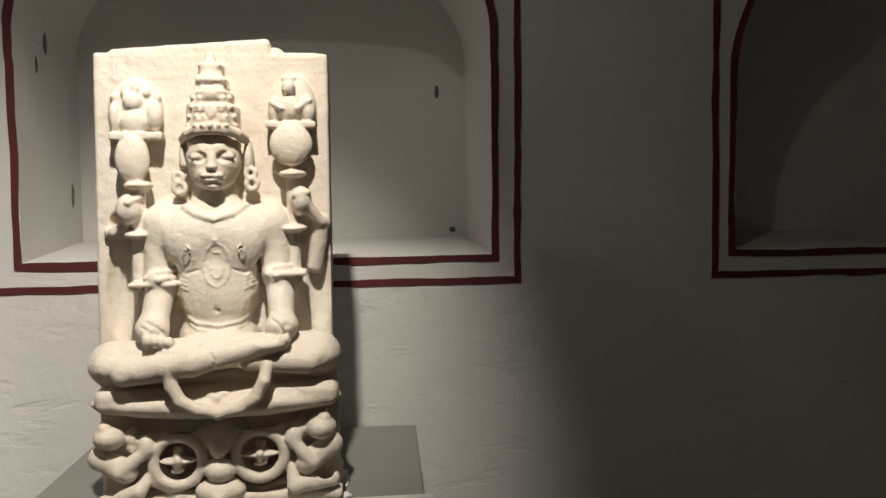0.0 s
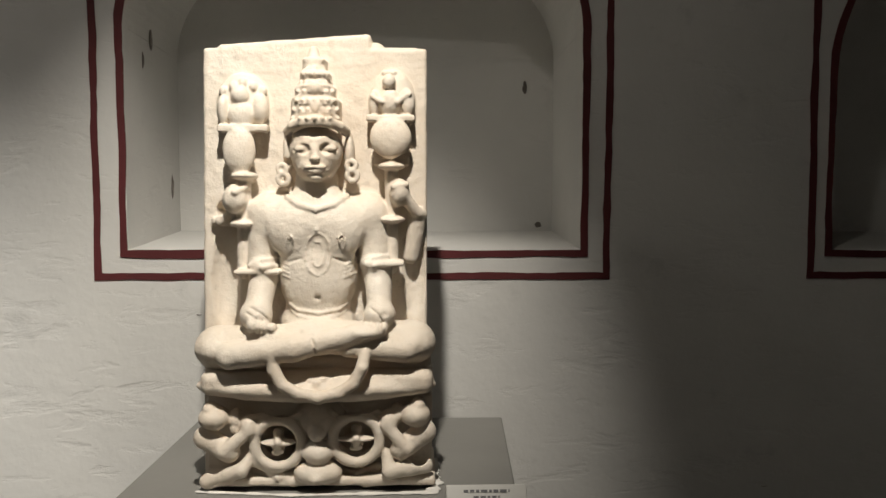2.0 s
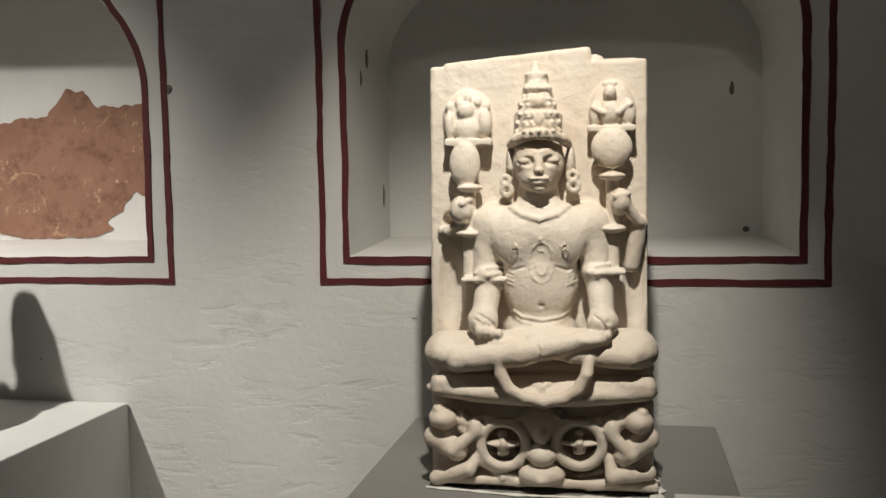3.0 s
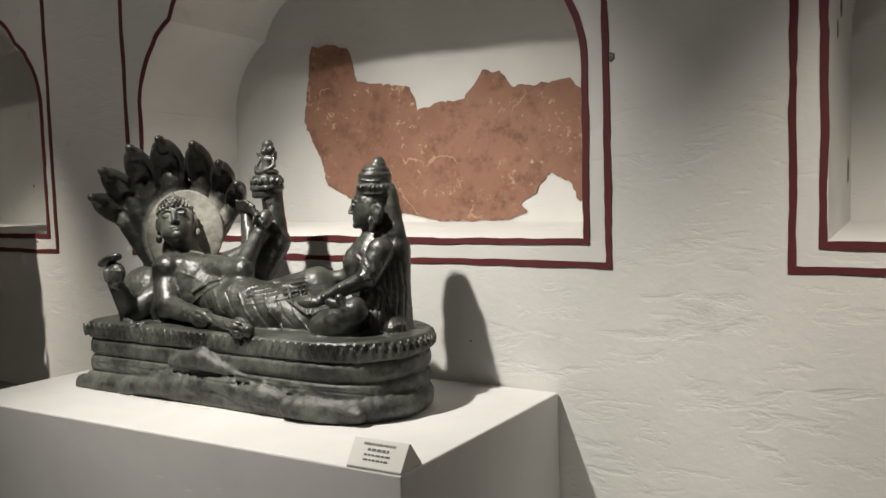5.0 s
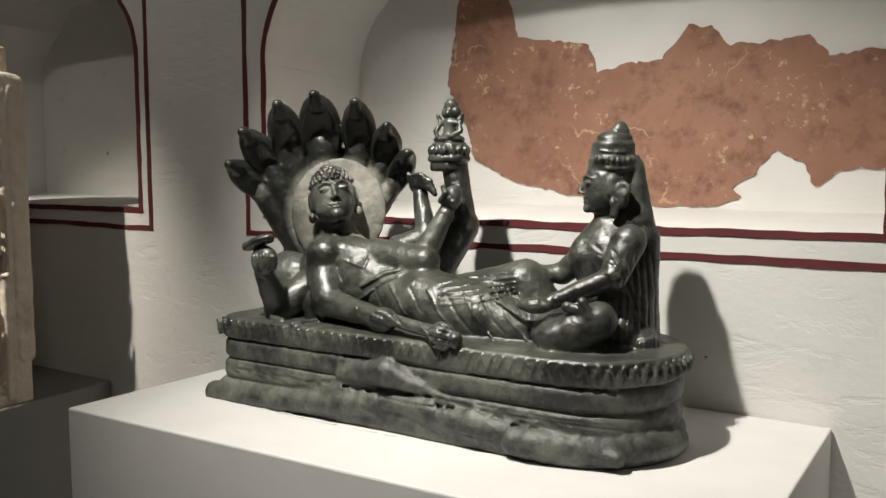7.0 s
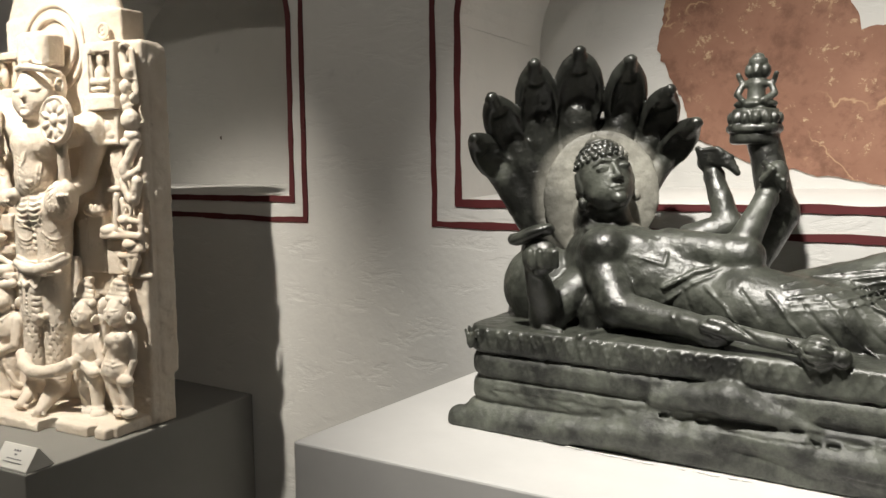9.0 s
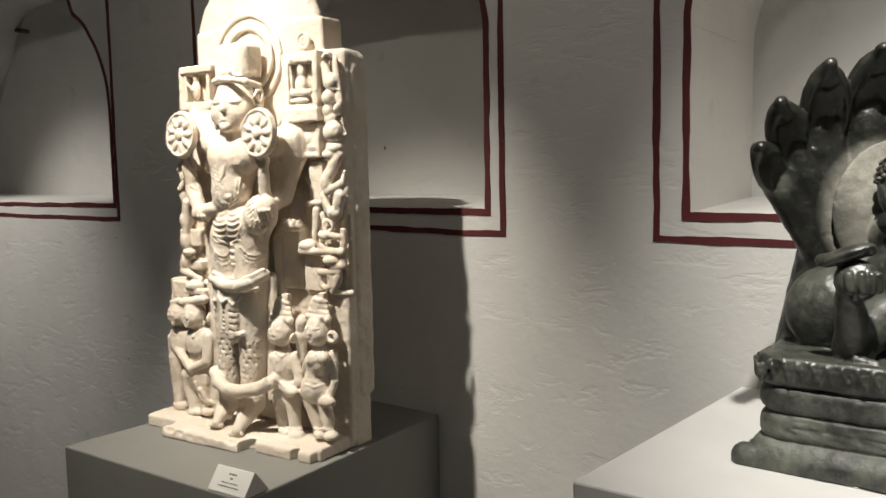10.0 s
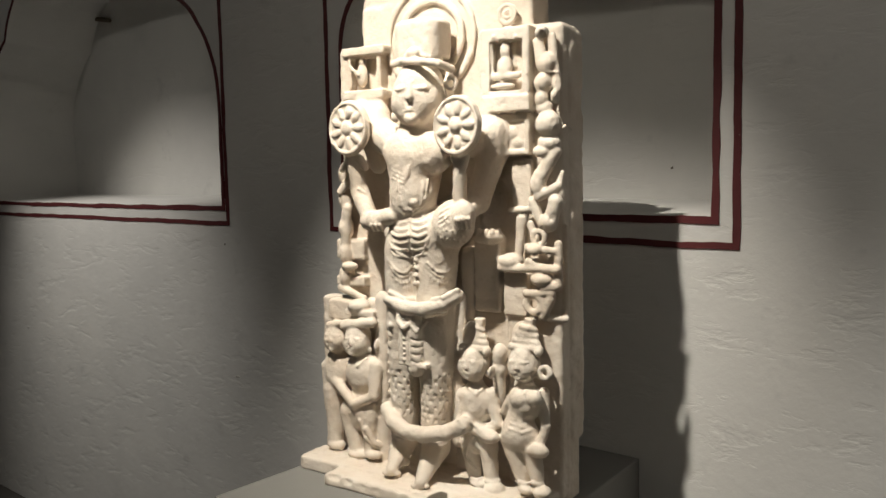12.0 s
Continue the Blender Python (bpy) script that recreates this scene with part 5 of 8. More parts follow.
    s.cap((-0.3115, 0.1, 0.2369), (-0.3407, 0.045, 0.1963), 0.03582, 0.03136, 0.008)
    s.cap((-0.3407, 0.045, 0.1963), (-0.3416, -0.005, 0.281), 0.03, 0.01858, 0.006)
    s.ell((-0.3291, -0.015, 0.3032), (0.0314, 0.022, 0.0315))
    s.cap((-0.3764, -0.018, 0.3307), (-0.3124, -0.018, 0.3483), 0.009299, 0.00911, 0.002)
    s.ell((-0.3437, -0.02, 0.3397), (0.0408, 0.02, 0.0118), 0.002, turn=22)
    s.rope(0.00652, (-0.335, -0.036, 0.312), (-0.3324, -0.0355, 0.2913), k=0.0015)
    s.rope(0.00649, (-0.3186, -0.035, 0.3126), (-0.317, -0.0336, 0.2918), k=0.0015)
    s.rope(0.00649, (-0.3076, -0.0295, 0.3127), (-0.3062, -0.0279, 0.2919), k=0.0015)
    s.rope(0.00649, (-0.3002, -0.021, 0.3125), (-0.3, -0.0184, 0.2916), k=0.0015)
    s.rope(0.00524, (-0.3282, -0.0295, 0.2793), (-0.3247, -0.0096, 0.2689), k=0.0015)
    s.rope(0.00678, (-0.332, 0.0169, 0.1805), (-0.3045, 0.0157, 0.1769), k=0.0015)
    s.rope(0.0067, (-0.2614, 0.0002, 0.1763), (-0.2538, 0.0147, 0.1769), (-0.2497, 0.0326, 0.1768), (-0.2437, 0.049, 0.1771), (-0.2327, 0.0608, 0.1783), k=0.0015)
    s.cap((-0.1712, 0.15, 0.308), (-0.0438, 0.145, 0.3027), 0.03624, 0.03226, 0.008)
    s.cap((-0.058, 0.155, 0.305), (-0.022, 0.183, 0.396), 0.0285, 0.0175, 0.006)
    s.ring((-0.022, 0.183, 0.394), 0.016, 0.0042)
    s.ell((-0.012, 0.190, 0.428), (0.021, 0.021, 0.029), 0.005, turn=-18)
    for i in range(4):
        x, z = -0.020 + 0.0075 * i, 0.446 - 0.0075 * i
        s.rope(0.0054, (x - 0.006, 0.178, z + 0.006), (x + 0.004, 0.166, z), (x + 0.004, 0.172, z - 0.012), k=0.0012)
    s.cap((-0.026, 0.172, 0.424), (-0.008, 0.160, 0.442), 0.0062, 0.0052, 0.001)
    s.cap((-0.1444, 0.2, 0.3198), (-0.090, 0.222, 0.345), 0.02987, 0.02402, 0.008)
    s.cap((-0.090, 0.222, 0.345), (-0.124, 0.243, 0.432), 0.0235, 0.0165, 0.006)
    s.ring((-0.122, 0.243, 0.428), 0.0155, 0.004)
    s.ell((-0.131, 0.244, 0.458), (0.024, 0.014, 0.022), 0.005, turn=35)
    for i in range(4):
        s.rope(0.0055, (-0.146 + 0.004 * i, 0.234, 0.474 - 0.006 * i), (-0.118 + 0.006 * i, 0.232, 0.476 - 0.009 * i), (-0.094 + 0.004 * i, 0.236, 0.462 - 0.009 * i), k=0.0012)
    s.cap((-0.142, 0.236, 0.452), (-0.150, 0.232, 0.478), 0.006, 0.005, 0.001)
    s.cap((-0.0693, 0.215, 0.2748), (-0.0137, 0.24, 0.3687), 0.04293, 0.03442, 0.01)
    s.cap((-0.0137, 0.24, 0.3687), (-0.046, 0.256, 0.4916), 0.0300, 0.0270, 0.008)
    s.drum((-0.060, 0.252, 0.494), (0.040, 0.036, 0.010), 0.035, 0.006)
    s.drum((-0.060, 0.252, 0.510), (0.046, 0.040, 0.007), 0.039, 0.005)
    s.drum((-0.060, 0.252, 0.530), (0.038, 0.034, 0.014), 0.033, 0.006)
    for i in range(14):
        a = 2 * math.pi * i / 14
        s.ell((-0.060 + 0.039 * math.cos(a), 0.252 + 0.035 * math.sin(a), 0.527), (0.0078, 0.0078, 0.011), 0.001)
    s.ell((-0.060, 0.250, 0.551), (0.036, 0.026, 0.010), 0.003)
    s.cap((-0.060, 0.252, 0.556), (-0.059, 0.253, 0.584), 0.016, 0.014, 0.004)
    s.ell((-0.059, 0.253, 0.586), (0.024, 0.013, 0.010), 0.004)
    for e in (-1, 1):
        s.rope(0.0055, (-0.059 + 0.023 * e, 0.250, 0.586), (-0.059 + 0.030 * e, 0.244, 0.568), (-0.060 + 0.016 * e, 0.228, 0.556), k=0.002)
        s.cap((-0.059 + 0.024 * e, 0.255, 0.584), (-0.059 + 0.031 * e, 0.250, 0.602), 0.0050, 0.0042, 0.002)
        s.ell((-0.059 + 0.013 * e, 0.254, 0.608), (0.0085, 0.011, 0.0125), 0.002)
        s.ell((-0.059 + 0.0045 * e, 0.2385, 0.610), (0.0030, 0.003, 0.0020), 0.001, cut=True)
    s.ell((-0.059, 0.250, 0.608), (0.0110, 0.0125, 0.0145), 0.002)
    s.cap((-0.059, 0.2385, 0.609), (-0.059, 0.2360, 0.604), 0.0018, 0.0026, 0.001)
    s.drum((-0.059, 0.254, 0.624), (0.015, 0.013, 0.006), 0.012, 0.003)
    s.ell((-0.059, 0.254, 0.632), (0.010, 0.010, 0.006), 0.002)
    s.cap((-0.036, 0.135, 0.224), (0.0972, 0.13, 0.2059), 0.06708, 0.06185, 0.012)
    s.cap((0.0972, 0.13, 0.2059), (0.2524, 0.14, 0.1856), 0.0569, 0.03551, 0.01)
    s.cap((0.0098, 0.18, 0.2163), (0.1567, 0.195, 0.2682), 0.05709, 0.04474, 0.012)
    s.cap((0.1567, 0.195, 0.2682), (0.2379, 0.195, 0.1875), 0.04226, 0.03658, 0.012)
    s.rope(0.00263, (-0.1305, 0.0877, 0.2612), (-0.1217, 0.0868, 0.2467), (-0.1159, 0.0891, 0.2317), (-0.1114, 0.0928, 0.2166), k=0.0015, cut=True)
    s.rope(0.00249, (-0.025, 0.0141, 0.2168), (-0.0007, 0.0009, 0.207), (0.0157, -0.004, 0.1959), k=0.0015, cut=True)
    s.rope(0.00261, (-0.0902, 0.093, 0.2591), (-0.0726, 0.0825, 0.246), (-0.0542, 0.0709, 0.2334), (-0.0442, 0.0683, 0.2197), (-0.0332, 0.0698, 0.2073), k=0.0015)
    s.rope(0.00240, (0.0541, -0.0142, 0.2101), (0.0696, -0.0188, 0.1997), (0.077, -0.0143, 0.1877), k=0.0015)
    s.rope(0.00254, (-0.0326, 0.0782, 0.2596), (-0.0199, 0.0725, 0.2463), (-0.0094, 0.0691, 0.2327), (-0.0007, 0.0677, 0.219), k=0.0015, cut=True)
    s.rope(0.00240, (0.0703, -0, 0.2189), (0.0814, 0.0004, 0.208), (0.1022, -0.0108, 0.1992), (0.1113, -0.0084, 0.1881), k=0.0015, cut=True)
    s.rope(0.00251, (0.0075, 0.0811, 0.2579), (0.0207, 0.0744, 0.2448), (0.0319, 0.0699, 0.2316), (0.0406, 0.0682, 0.2181), (0.0524, 0.0682, 0.2072), (0.063, 0.0695, 0.1961), (0.0724, 0.0722, 0.1849), k=0.0015)
    s.rope(0.00249, (0.0464, 0.0844, 0.2562), (0.06, 0.0768, 0.2434), (0.0716, 0.0714, 0.2305), (0.0813, 0.0683, 0.2173), (0.0973, 0.0674, 0.2038), (0.1096, 0.071, 0.1895), (0.1313, 0.0625, 0.1776), k=0.0015, cut=True)
    s.rope(0.00246, (0.084, 0.0882, 0.2544), (0.0987, 0.0787, 0.242), (0.11, 0.0734, 0.2293), (0.1182, 0.0718, 0.216), (0.1302, 0.0756, 0.2024), (0.1405, 0.0816, 0.1884), (0.1636, 0.0706, 0.1776), k=0.0015)
    s.rope(0.00244, (0.1189, 0.0943, 0.2523), (0.1308, 0.088, 0.2396), (0.1399, 0.0851, 0.2266), (0.1477, 0.084, 0.2133), (0.1613, 0.0855, 0.2007), (0.1736, 0.0886, 0.1879), (0.1925, 0.0827, 0.1769), k=0.0015, cut=True)
    s.rope(0.00244, (0.1445, 0.1121, 0.2487), (0.1587, 0.1023, 0.2365), (0.1706, 0.0955, 0.2241), (0.1803, 0.0916, 0.2114), (0.1941, 0.0925, 0.1996), (0.2066, 0.095, 0.1875), (0.2242, 0.0904, 0.1769), k=0.0015)
    s.rope(0.00244, (0.1694, 0.1308, 0.245), (0.1886, 0.1135, 0.2339), (0.2018, 0.1046, 0.2218), (0.2122, 0.0994, 0.2094), (0.2263, 0.0994, 0.1984), (0.2392, 0.1012, 0.1872), (0.256, 0.0971, 0.1771), k=0.0015, cut=True)
    s.rope(0.00241, (0.2165, 0.1273, 0.2308), (0.2322, 0.1141, 0.2195), (0.2433, 0.1076, 0.2074), (0.2579, 0.1066, 0.1972), (0.2701, 0.1091, 0.1865), (0.2857, 0.1062, 0.1769), k=0.0015)
    s.rope(0.00244, (0.2219, 0.1644, 0.238), (0.2316, 0.1599, 0.2251), k=0.0015, cut=True)
    s.rope(0.00238, (0.261, 0.1255, 0.2169), (0.2724, 0.118, 0.205), (0.2827, 0.1234, 0.1944), (0.2884, 0.1359, 0.1825), k=0.0015, cut=True)
    s.rope(0.00228, (0.1148, 0.1174, 0.2647), (0.1337, 0.1026, 0.2501), (0.1482, 0.1031, 0.2419), (0.1652, 0.1002, 0.2344), (0.1797, 0.1004, 0.2264), (0.1947, 0.0997, 0.2187), (0.2087, 0.1042, 0.2164), (0.2242, 0.1066, 0.2145), (0.2406, 0.1074, 0.2128), (0.2533, 0.1135, 0.2103), (0.2675, 0.1171, 0.2082), k=0.0015)
    s.rope(0.00225, (0.1486, 0.1006, 0.244), (0.1653, 0.0976, 0.2364), (0.1793, 0.098, 0.2284), (0.1942, 0.0969, 0.2207), (0.2059, 0.1001, 0.2124), (0.2225, 0.1028, 0.2101), (0.2389, 0.1057, 0.2079), (0.2545, 0.1095, 0.2054), (0.2697, 0.1138, 0.203), k=0.0015)
    s.rope(0.00231, (0.1109, 0.1449, 0.2721), (0.1291, 0.1287, 0.2605), (0.1484, 0.1109, 0.2495), (0.1658, 0.0954, 0.2384), (0.1797, 0.0955, 0.2305), (0.1941, 0.0946, 0.2227), (0.2056, 0.0975, 0.2144), (0.2159, 0.1022, 0.2059), (0.2358, 0.1034, 0.2034), (0.2557, 0.1044, 0.201), (0.2709, 0.1119, 0.1975), k=0.0015)
    s.rope(0.00230, (0.1232, 0.1447, 0.2691), (0.1384, 0.1331, 0.2558), k=0.0015)
    s.rope(0.00222, (0.1806, 0.0932, 0.2325), (0.1985, 0.0931, 0.222), (0.2129, 0.0977, 0.2108), (0.2275, 0.1019, 0.1998), (0.2434, 0.1033, 0.1974), (0.2597, 0.1039, 0.1952), (0.2719, 0.1104, 0.1919), k=0.0015)
    s.rope(0.00229, (0.1346, 0.1458, 0.2659), (0.1481, 0.1369, 0.2512), k=0.0015)
    s.rope(0.00221, (0.1948, 0.0916, 0.2266), (0.2098, 0.0946, 0.2156), (0.2242, 0.0984, 0.2046), (0.2389, 0.1017, 0.1937), (0.2565, 0.1046, 0.1902), (0.2742, 0.107, 0.1868), k=0.0015)
    s.rope(0.00229, (0.1459, 0.1468, 0.2628), (0.161, 0.1362, 0.2472), k=0.0015)
    s.rope(0.00220, (0.2071, 0.0925, 0.2204), (0.2215, 0.0956, 0.2094), (0.2357, 0.0988, 0.1985), (0.2492, 0.1029, 0.1874), (0.2754, 0.1052, 0.1813), k=0.0015)
    s.rope(0.00228, (0.1569, 0.1481, 0.2597), (0.1635, 0.1473, 0.2461), k=0.0015)
    s.rope(0.00224, (0.1893, 0.1194, 0.2365), (0.2028, 0.1085, 0.2249), (0.2193, 0.0934, 0.2141), (0.2334, 0.096, 0.2033), (0.2468, 0.0996, 0.1923), (0.2606, 0.1026, 0.1815), (0.2803, 0.0979, 0.1769), k=0.0015)
    s.rope(0.00228, (0.1674, 0.1501, 0.2565), (0.1757, 0.1473, 0.2423), k=0.0015)
    s.rope(0.00222, (0.2022, 0.1186, 0.2321), (0.2162, 0.1074, 0.2197), (0.2315, 0.0941, 0.208), (0.2447, 0.0973, 0.1971), (0.2584, 0.0997, 0.1863), (0.2774, 0.094, 0.1771), k=0.0015)
    s.rope(0.00213, (0.0237, 0.0945, 0.2689), (0.0399, 0.1039, 0.2723), (0.0523, 0.1179, 0.2752), (0.0539, 0.1456, 0.2766), (0.0698, 0.1537, 0.2793), (0.0911, 0.1546, 0.2828), (0.1123, 0.1553, 0.2862), (0.1334, 0.1557, 0.2897), (0.1547, 0.1555, 0.2931), k=0.0015)
    s.rope(0.00211, (0.0308, 0.0859, 0.2601), (0.0494, 0.0924, 0.2635), (0.0658, 0.1012, 0.2665), (0.08, 0.1127, 0.2693), (0.0868, 0.1318, 0.2709), (0.0986, 0.1448, 0.2732), (0.1176, 0.1482, 0.2766), (0.1374, 0.1502, 0.2802), (0.1579, 0.151, 0.2838), k=0.0015)
    s.rope(0.00211, (0.0364, 0.0792, 0.2511), (0.0563, 0.0839, 0.2543), (0.0749, 0.0898, 0.2574), (0.0925, 0.097, 0.2602), (0.1065, 0.1064, 0.2631), (0.1165, 0.1212, 0.2654), (0.1242, 0.1393, 0.2674), (0.1396, 0.1471, 0.2705), (0.1596, 0.1486, 0.2744), k=0.0015)
    s.rope(0.00211, (0.0405, 0.0743, 0.242), (0.0592, 0.0803, 0.2447), (0.0813, 0.0818, 0.2479), (0.1009, 0.0862, 0.2507), (0.1156, 0.0947, 0.254), (0.1285, 0.1054, 0.257), (0.1372, 0.1219, 0.2593), (0.1432, 0.1423, 0.2611), (0.16, 0.148, 0.2647), k=0.0015)
    s.rope(0.00210, (0.0431, 0.071, 0.2327), (0.0636, 0.0749, 0.2353), (0.0862, 0.0758, 0.2383), (0.1068, 0.0787, 0.2409), (0.1215, 0.0871, 0.2445), (0.1338, 0.0985, 0.2476), (0.1478, 0.1077, 0.251), (0.1489, 0.1344, 0.2521), (0.1616, 0.1458, 0.2553), k=0.0015)
    s.face((0.316, 0.203, 0.457), (-0.86, -0.51, 0.0), (-0.05, 0.0, 1.0), 0.86, curls=False)
    s.drum((0.3207, 0.21, 0.498), (0.0443, 0.0443, 0.0128), 0.04338, 0.006)
    s.drum((0.3205, 0.21, 0.5213), (0.0395, 0.0395, 0.0174), 0.03874, 0.006)
    s.drum((0.3218, 0.21, 0.541), (0.0313, 0.0313, 0.0093), 0.0307, 0.006)
    s.ell((0.3231, 0.21, 0.5421), (0.0319, 0.034, 0.0174))
    s.drum((0.3311, 0.21, 0.5557), (0.0185, 0.0185, 0.0058), 0.01811, 0.004)
    s.ell((0.3324, 0.21, 0.5602), (0.0139, 0.018, 0.015))
    s.ell((0.3042, 0.1697, 0.5048), (0.0046, 0.006, 0.0087), 0.001)
    s.ell((0.3167, 0.1672, 0.504), (0.0046, 0.006, 0.0082), 0.001)
    s.ell((0.3274, 0.1677, 0.5033), (0.0045, 0.006, 0.0077), 0.001)
    s.ell((0.3369, 0.17, 0.5027), (0.0045, 0.006, 0.0073), 0.001)
    s.ell((0.3449, 0.1747, 0.5022), (0.0045, 0.006, 0.0068), 0.001)
    s.ell((0.3523, 0.1807, 0.5027), (0.0045, 0.006, 0.0073), 0.001)
    s.ell((0.3585, 0.1886, 0.5032), (0.0045, 0.006, 0.0077), 0.001)
    s.ell((0.363, 0.1996, 0.5039), (0.0046, 0.006, 0.0082), 0.001)
    s.ell((0.3642, 0.2167, 0.5049), (0.0046, 0.006, 0.0087), 0.001)
    s.rope(0.00270, (0.3239, 0.1661, 0.4888), (0.3408, 0.171, 0.4886), (0.3546, 0.1814, 0.4886), (0.3631, 0.1952, 0.4922), (0.3632, 0.2244, 0.4964), k=0.0015)
    s.rope(0.00269, (0.3112, 0.1714, 0.5212), (0.3275, 0.171, 0.5184), (0.3412, 0.1758, 0.5182), (0.3521, 0.1854, 0.5183), k=0.0015)
    s.ring((0.3574, 0.17, 0.4521), 0.0102, 0.004532)
    s.ell((0.3548, 0.177, 0.4419), (0.0127, 0.012, 0.0262), 0.003)
    s.rope(0.007988, (0.3445, 0.17, 0.4202), (0.342, 0.17, 0.4065))
    s.cap((0.3212, 0.21, 0.4232), (0.3214, 0.21, 0.3763), 0.02813, 0.03058, 0.006)
    s.cap((0.3362, 0.215, 0.3647), (0.3509, 0.215, 0.1884), 0.04228, 0.0498, 0.014)
    s.cap((0.349, 0.215, 0.4408), (0.3537, 0.215, 0.3592), 0.02092, 0.03505, 0.01)
    s.cap((0.3619, 0.215, 0.4927), (0.3827, 0.215, 0.36), 0.01613, 0.02545, 0.008)
    s.cap((0.3853, 0.215, 0.3601), (0.3815, 0.215, 0.1968), 0.02774, 0.03285, 0.01)
    s.ell((0.3178, 0.205, 0.3434), (0.0552, 0.046, 0.0554), 0.01)
    s.cap((0.3276, 0.2, 0.331), (0.3257, 0.19, 0.2776), 0.05395, 0.05163, 0.012)
    s.ell((0.285, 0.19, 0.33), (0.031, 0.04, 0.0379), 0.01)
    s.ell((0.3179, 0.205, 0.3174), (0.068, 0.055, 0.0555), 0.012)
    s.cap((0.349, 0.205, 0.3128), (0.3635, 0.2, 0.1736), 0.0491, 0.06106, 0.012)
    s.ell((0.3626, 0.2, 0.2058), (0.048, 0.075, 0.0615), 0.012)
    s.cap((0.377, 0.155, 0.3599), (0.3625, 0.125, 0.3014), 0.03153, 0.02466, 0.008)
    s.cap((0.359, 0.12, 0.2982), (0.251, 0.08, 0.2478), 0.02128, 0.0126, 0.006)
    s.ell((0.24, 0.07, 0.248), (0.0335, 0.014, 0.0137))
    s.rope(0.00310, (0.2499, 0.0617, 0.2585), (0.2328, 0.0585, 0.2555), k=0.0015)
    s.rope(0.00309, (0.2524, 0.0582, 0.2533), (0.2345, 0.0561, 0.2501), k=0.0015)
    s.rope(0.00309, (0.2533, 0.0569, 0.2478), (0.2345, 0.0562, 0.2444), k=0.0015)
    s.rope(0.00310, (0.2524, 0.0582, 0.242), (0.2311, 0.0609, 0.238), k=0.0015)
    s.cap((0.2592, 0.24, 0.3192), (0.2191, 0.235, 0.2871), 0.0269, 0.02229, 0.008)
    s.cap((0.2191, 0.235, 0.2871), (0.1334, 0.185, 0.2864), 0.01858, 0.01245, 0.006)
    s.ell((0.1155, 0.18, 0.2859), (0.039, 0.014, 0.0137))
    s.rope(0.00259, (0.3602, 0.1006, 0.3107), (0.3726, 0.1015, 0.298), (0.3689, 0.1035, 0.2866), k=0.0015)
    s.rope(0.00264, (0.2752, 0.0747, 0.2634), (0.2823, 0.0782, 0.2523), k=0.0015)
    s.rope(0.00202, (0.2703, 0.1679, 0.3565), (0.295, 0.1549, 0.3502), (0.3154, 0.1482, 0.3436), k=0.0015)
    s.rope(0.00194, (0.3515, 0.1161, 0.3323), (0.3729, 0.1072, 0.3197), k=0.0015)
    s.rope(0.00200, (0.2891, 0.1578, 0.3551), (0.3123, 0.1467, 0.3453), (0.3293, 0.1453, 0.335), k=0.0015, cut=True)
    s.rope(0.00193, (0.3619, 0.1084, 0.3266), (0.3737, 0.106, 0.3158), (0.3817, 0.1097, 0.3045), k=0.0015, cut=True)
    s.rope(0.00198, (0.3032, 0.1548, 0.3533), (0.3239, 0.1475, 0.3399), k=0.0015)
    s.rope(0.00192, (0.3625, 0.1096, 0.3291), (0.3731, 0.1085, 0.3159), (0.3816, 0.1106, 0.3025), (0.3836, 0.1243, 0.288), k=0.0015)
    s.rope(0.00197, (0.318, 0.1504, 0.3516), (0.3312, 0.1464, 0.3404), k=0.0015, cut=True)
    s.rope(0.00191, (0.3638, 0.1096, 0.3318), (0.3753, 0.1074, 0.3209), (0.3811, 0.1096, 0.3091), (0.3851, 0.115, 0.2971), k=0.0015, cut=True)
    s.rope(0.00197, (0.37, 0.1535, 0.2813), (0.3763, 0.1551, 0.2694), k=0.0015, cut=True)
    s.rope(0.00191, (0.3625, 0.1138, 0.3385), (0.3752, 0.1097, 0.3255), (0.3838, 0.1127, 0.3121), (0.3865, 0.1196, 0.2982), k=0.0015)
    s.rope(0.00197, (0.3728, 0.1555, 0.2811), (0.3792, 0.1564, 0.2674), (0.3862, 0.1562, 0.254), k=0.0015)
    s.rope(0.00191, (0.3601, 0.1199, 0.3497), (0.3718, 0.1132, 0.3384), (0.3801, 0.1122, 0.3269), (0.3862, 0.115, 0.3151), (0.3887, 0.124, 0.3027), k=0.0015, cut=True)
    s.rope(0.00197, (0.3762, 0.1574, 0.2842), (0.3828, 0.1575, 0.269), (0.3892, 0.1576, 0.2538), (0.396, 0.1572, 0.2387), k=0.0015, cut=True)
    s.rope(0.00190, (0.3735, 0.1168, 0.348), (0.3822, 0.1152, 0.3348), (0.3883, 0.1179, 0.3214), (0.3905, 0.1274, 0.3073), k=0.0015)
    s.rope(0.00196, (0.3796, 0.1605, 0.2907), (0.3843, 0.1611, 0.277), (0.389, 0.1616, 0.2634), (0.3942, 0.1613, 0.2499), (0.3995, 0.1605, 0.2365), (0.4042, 0.161, 0.223), k=0.0015)
    s.rope(0.00215, (0.3807, 0.1154, 0.3417), (0.3824, 0.114, 0.3285), (0.3843, 0.1122, 0.3155), (0.3837, 0.1147, 0.302), (0.3827, 0.1179, 0.2884), k=0.0015, cut=True)
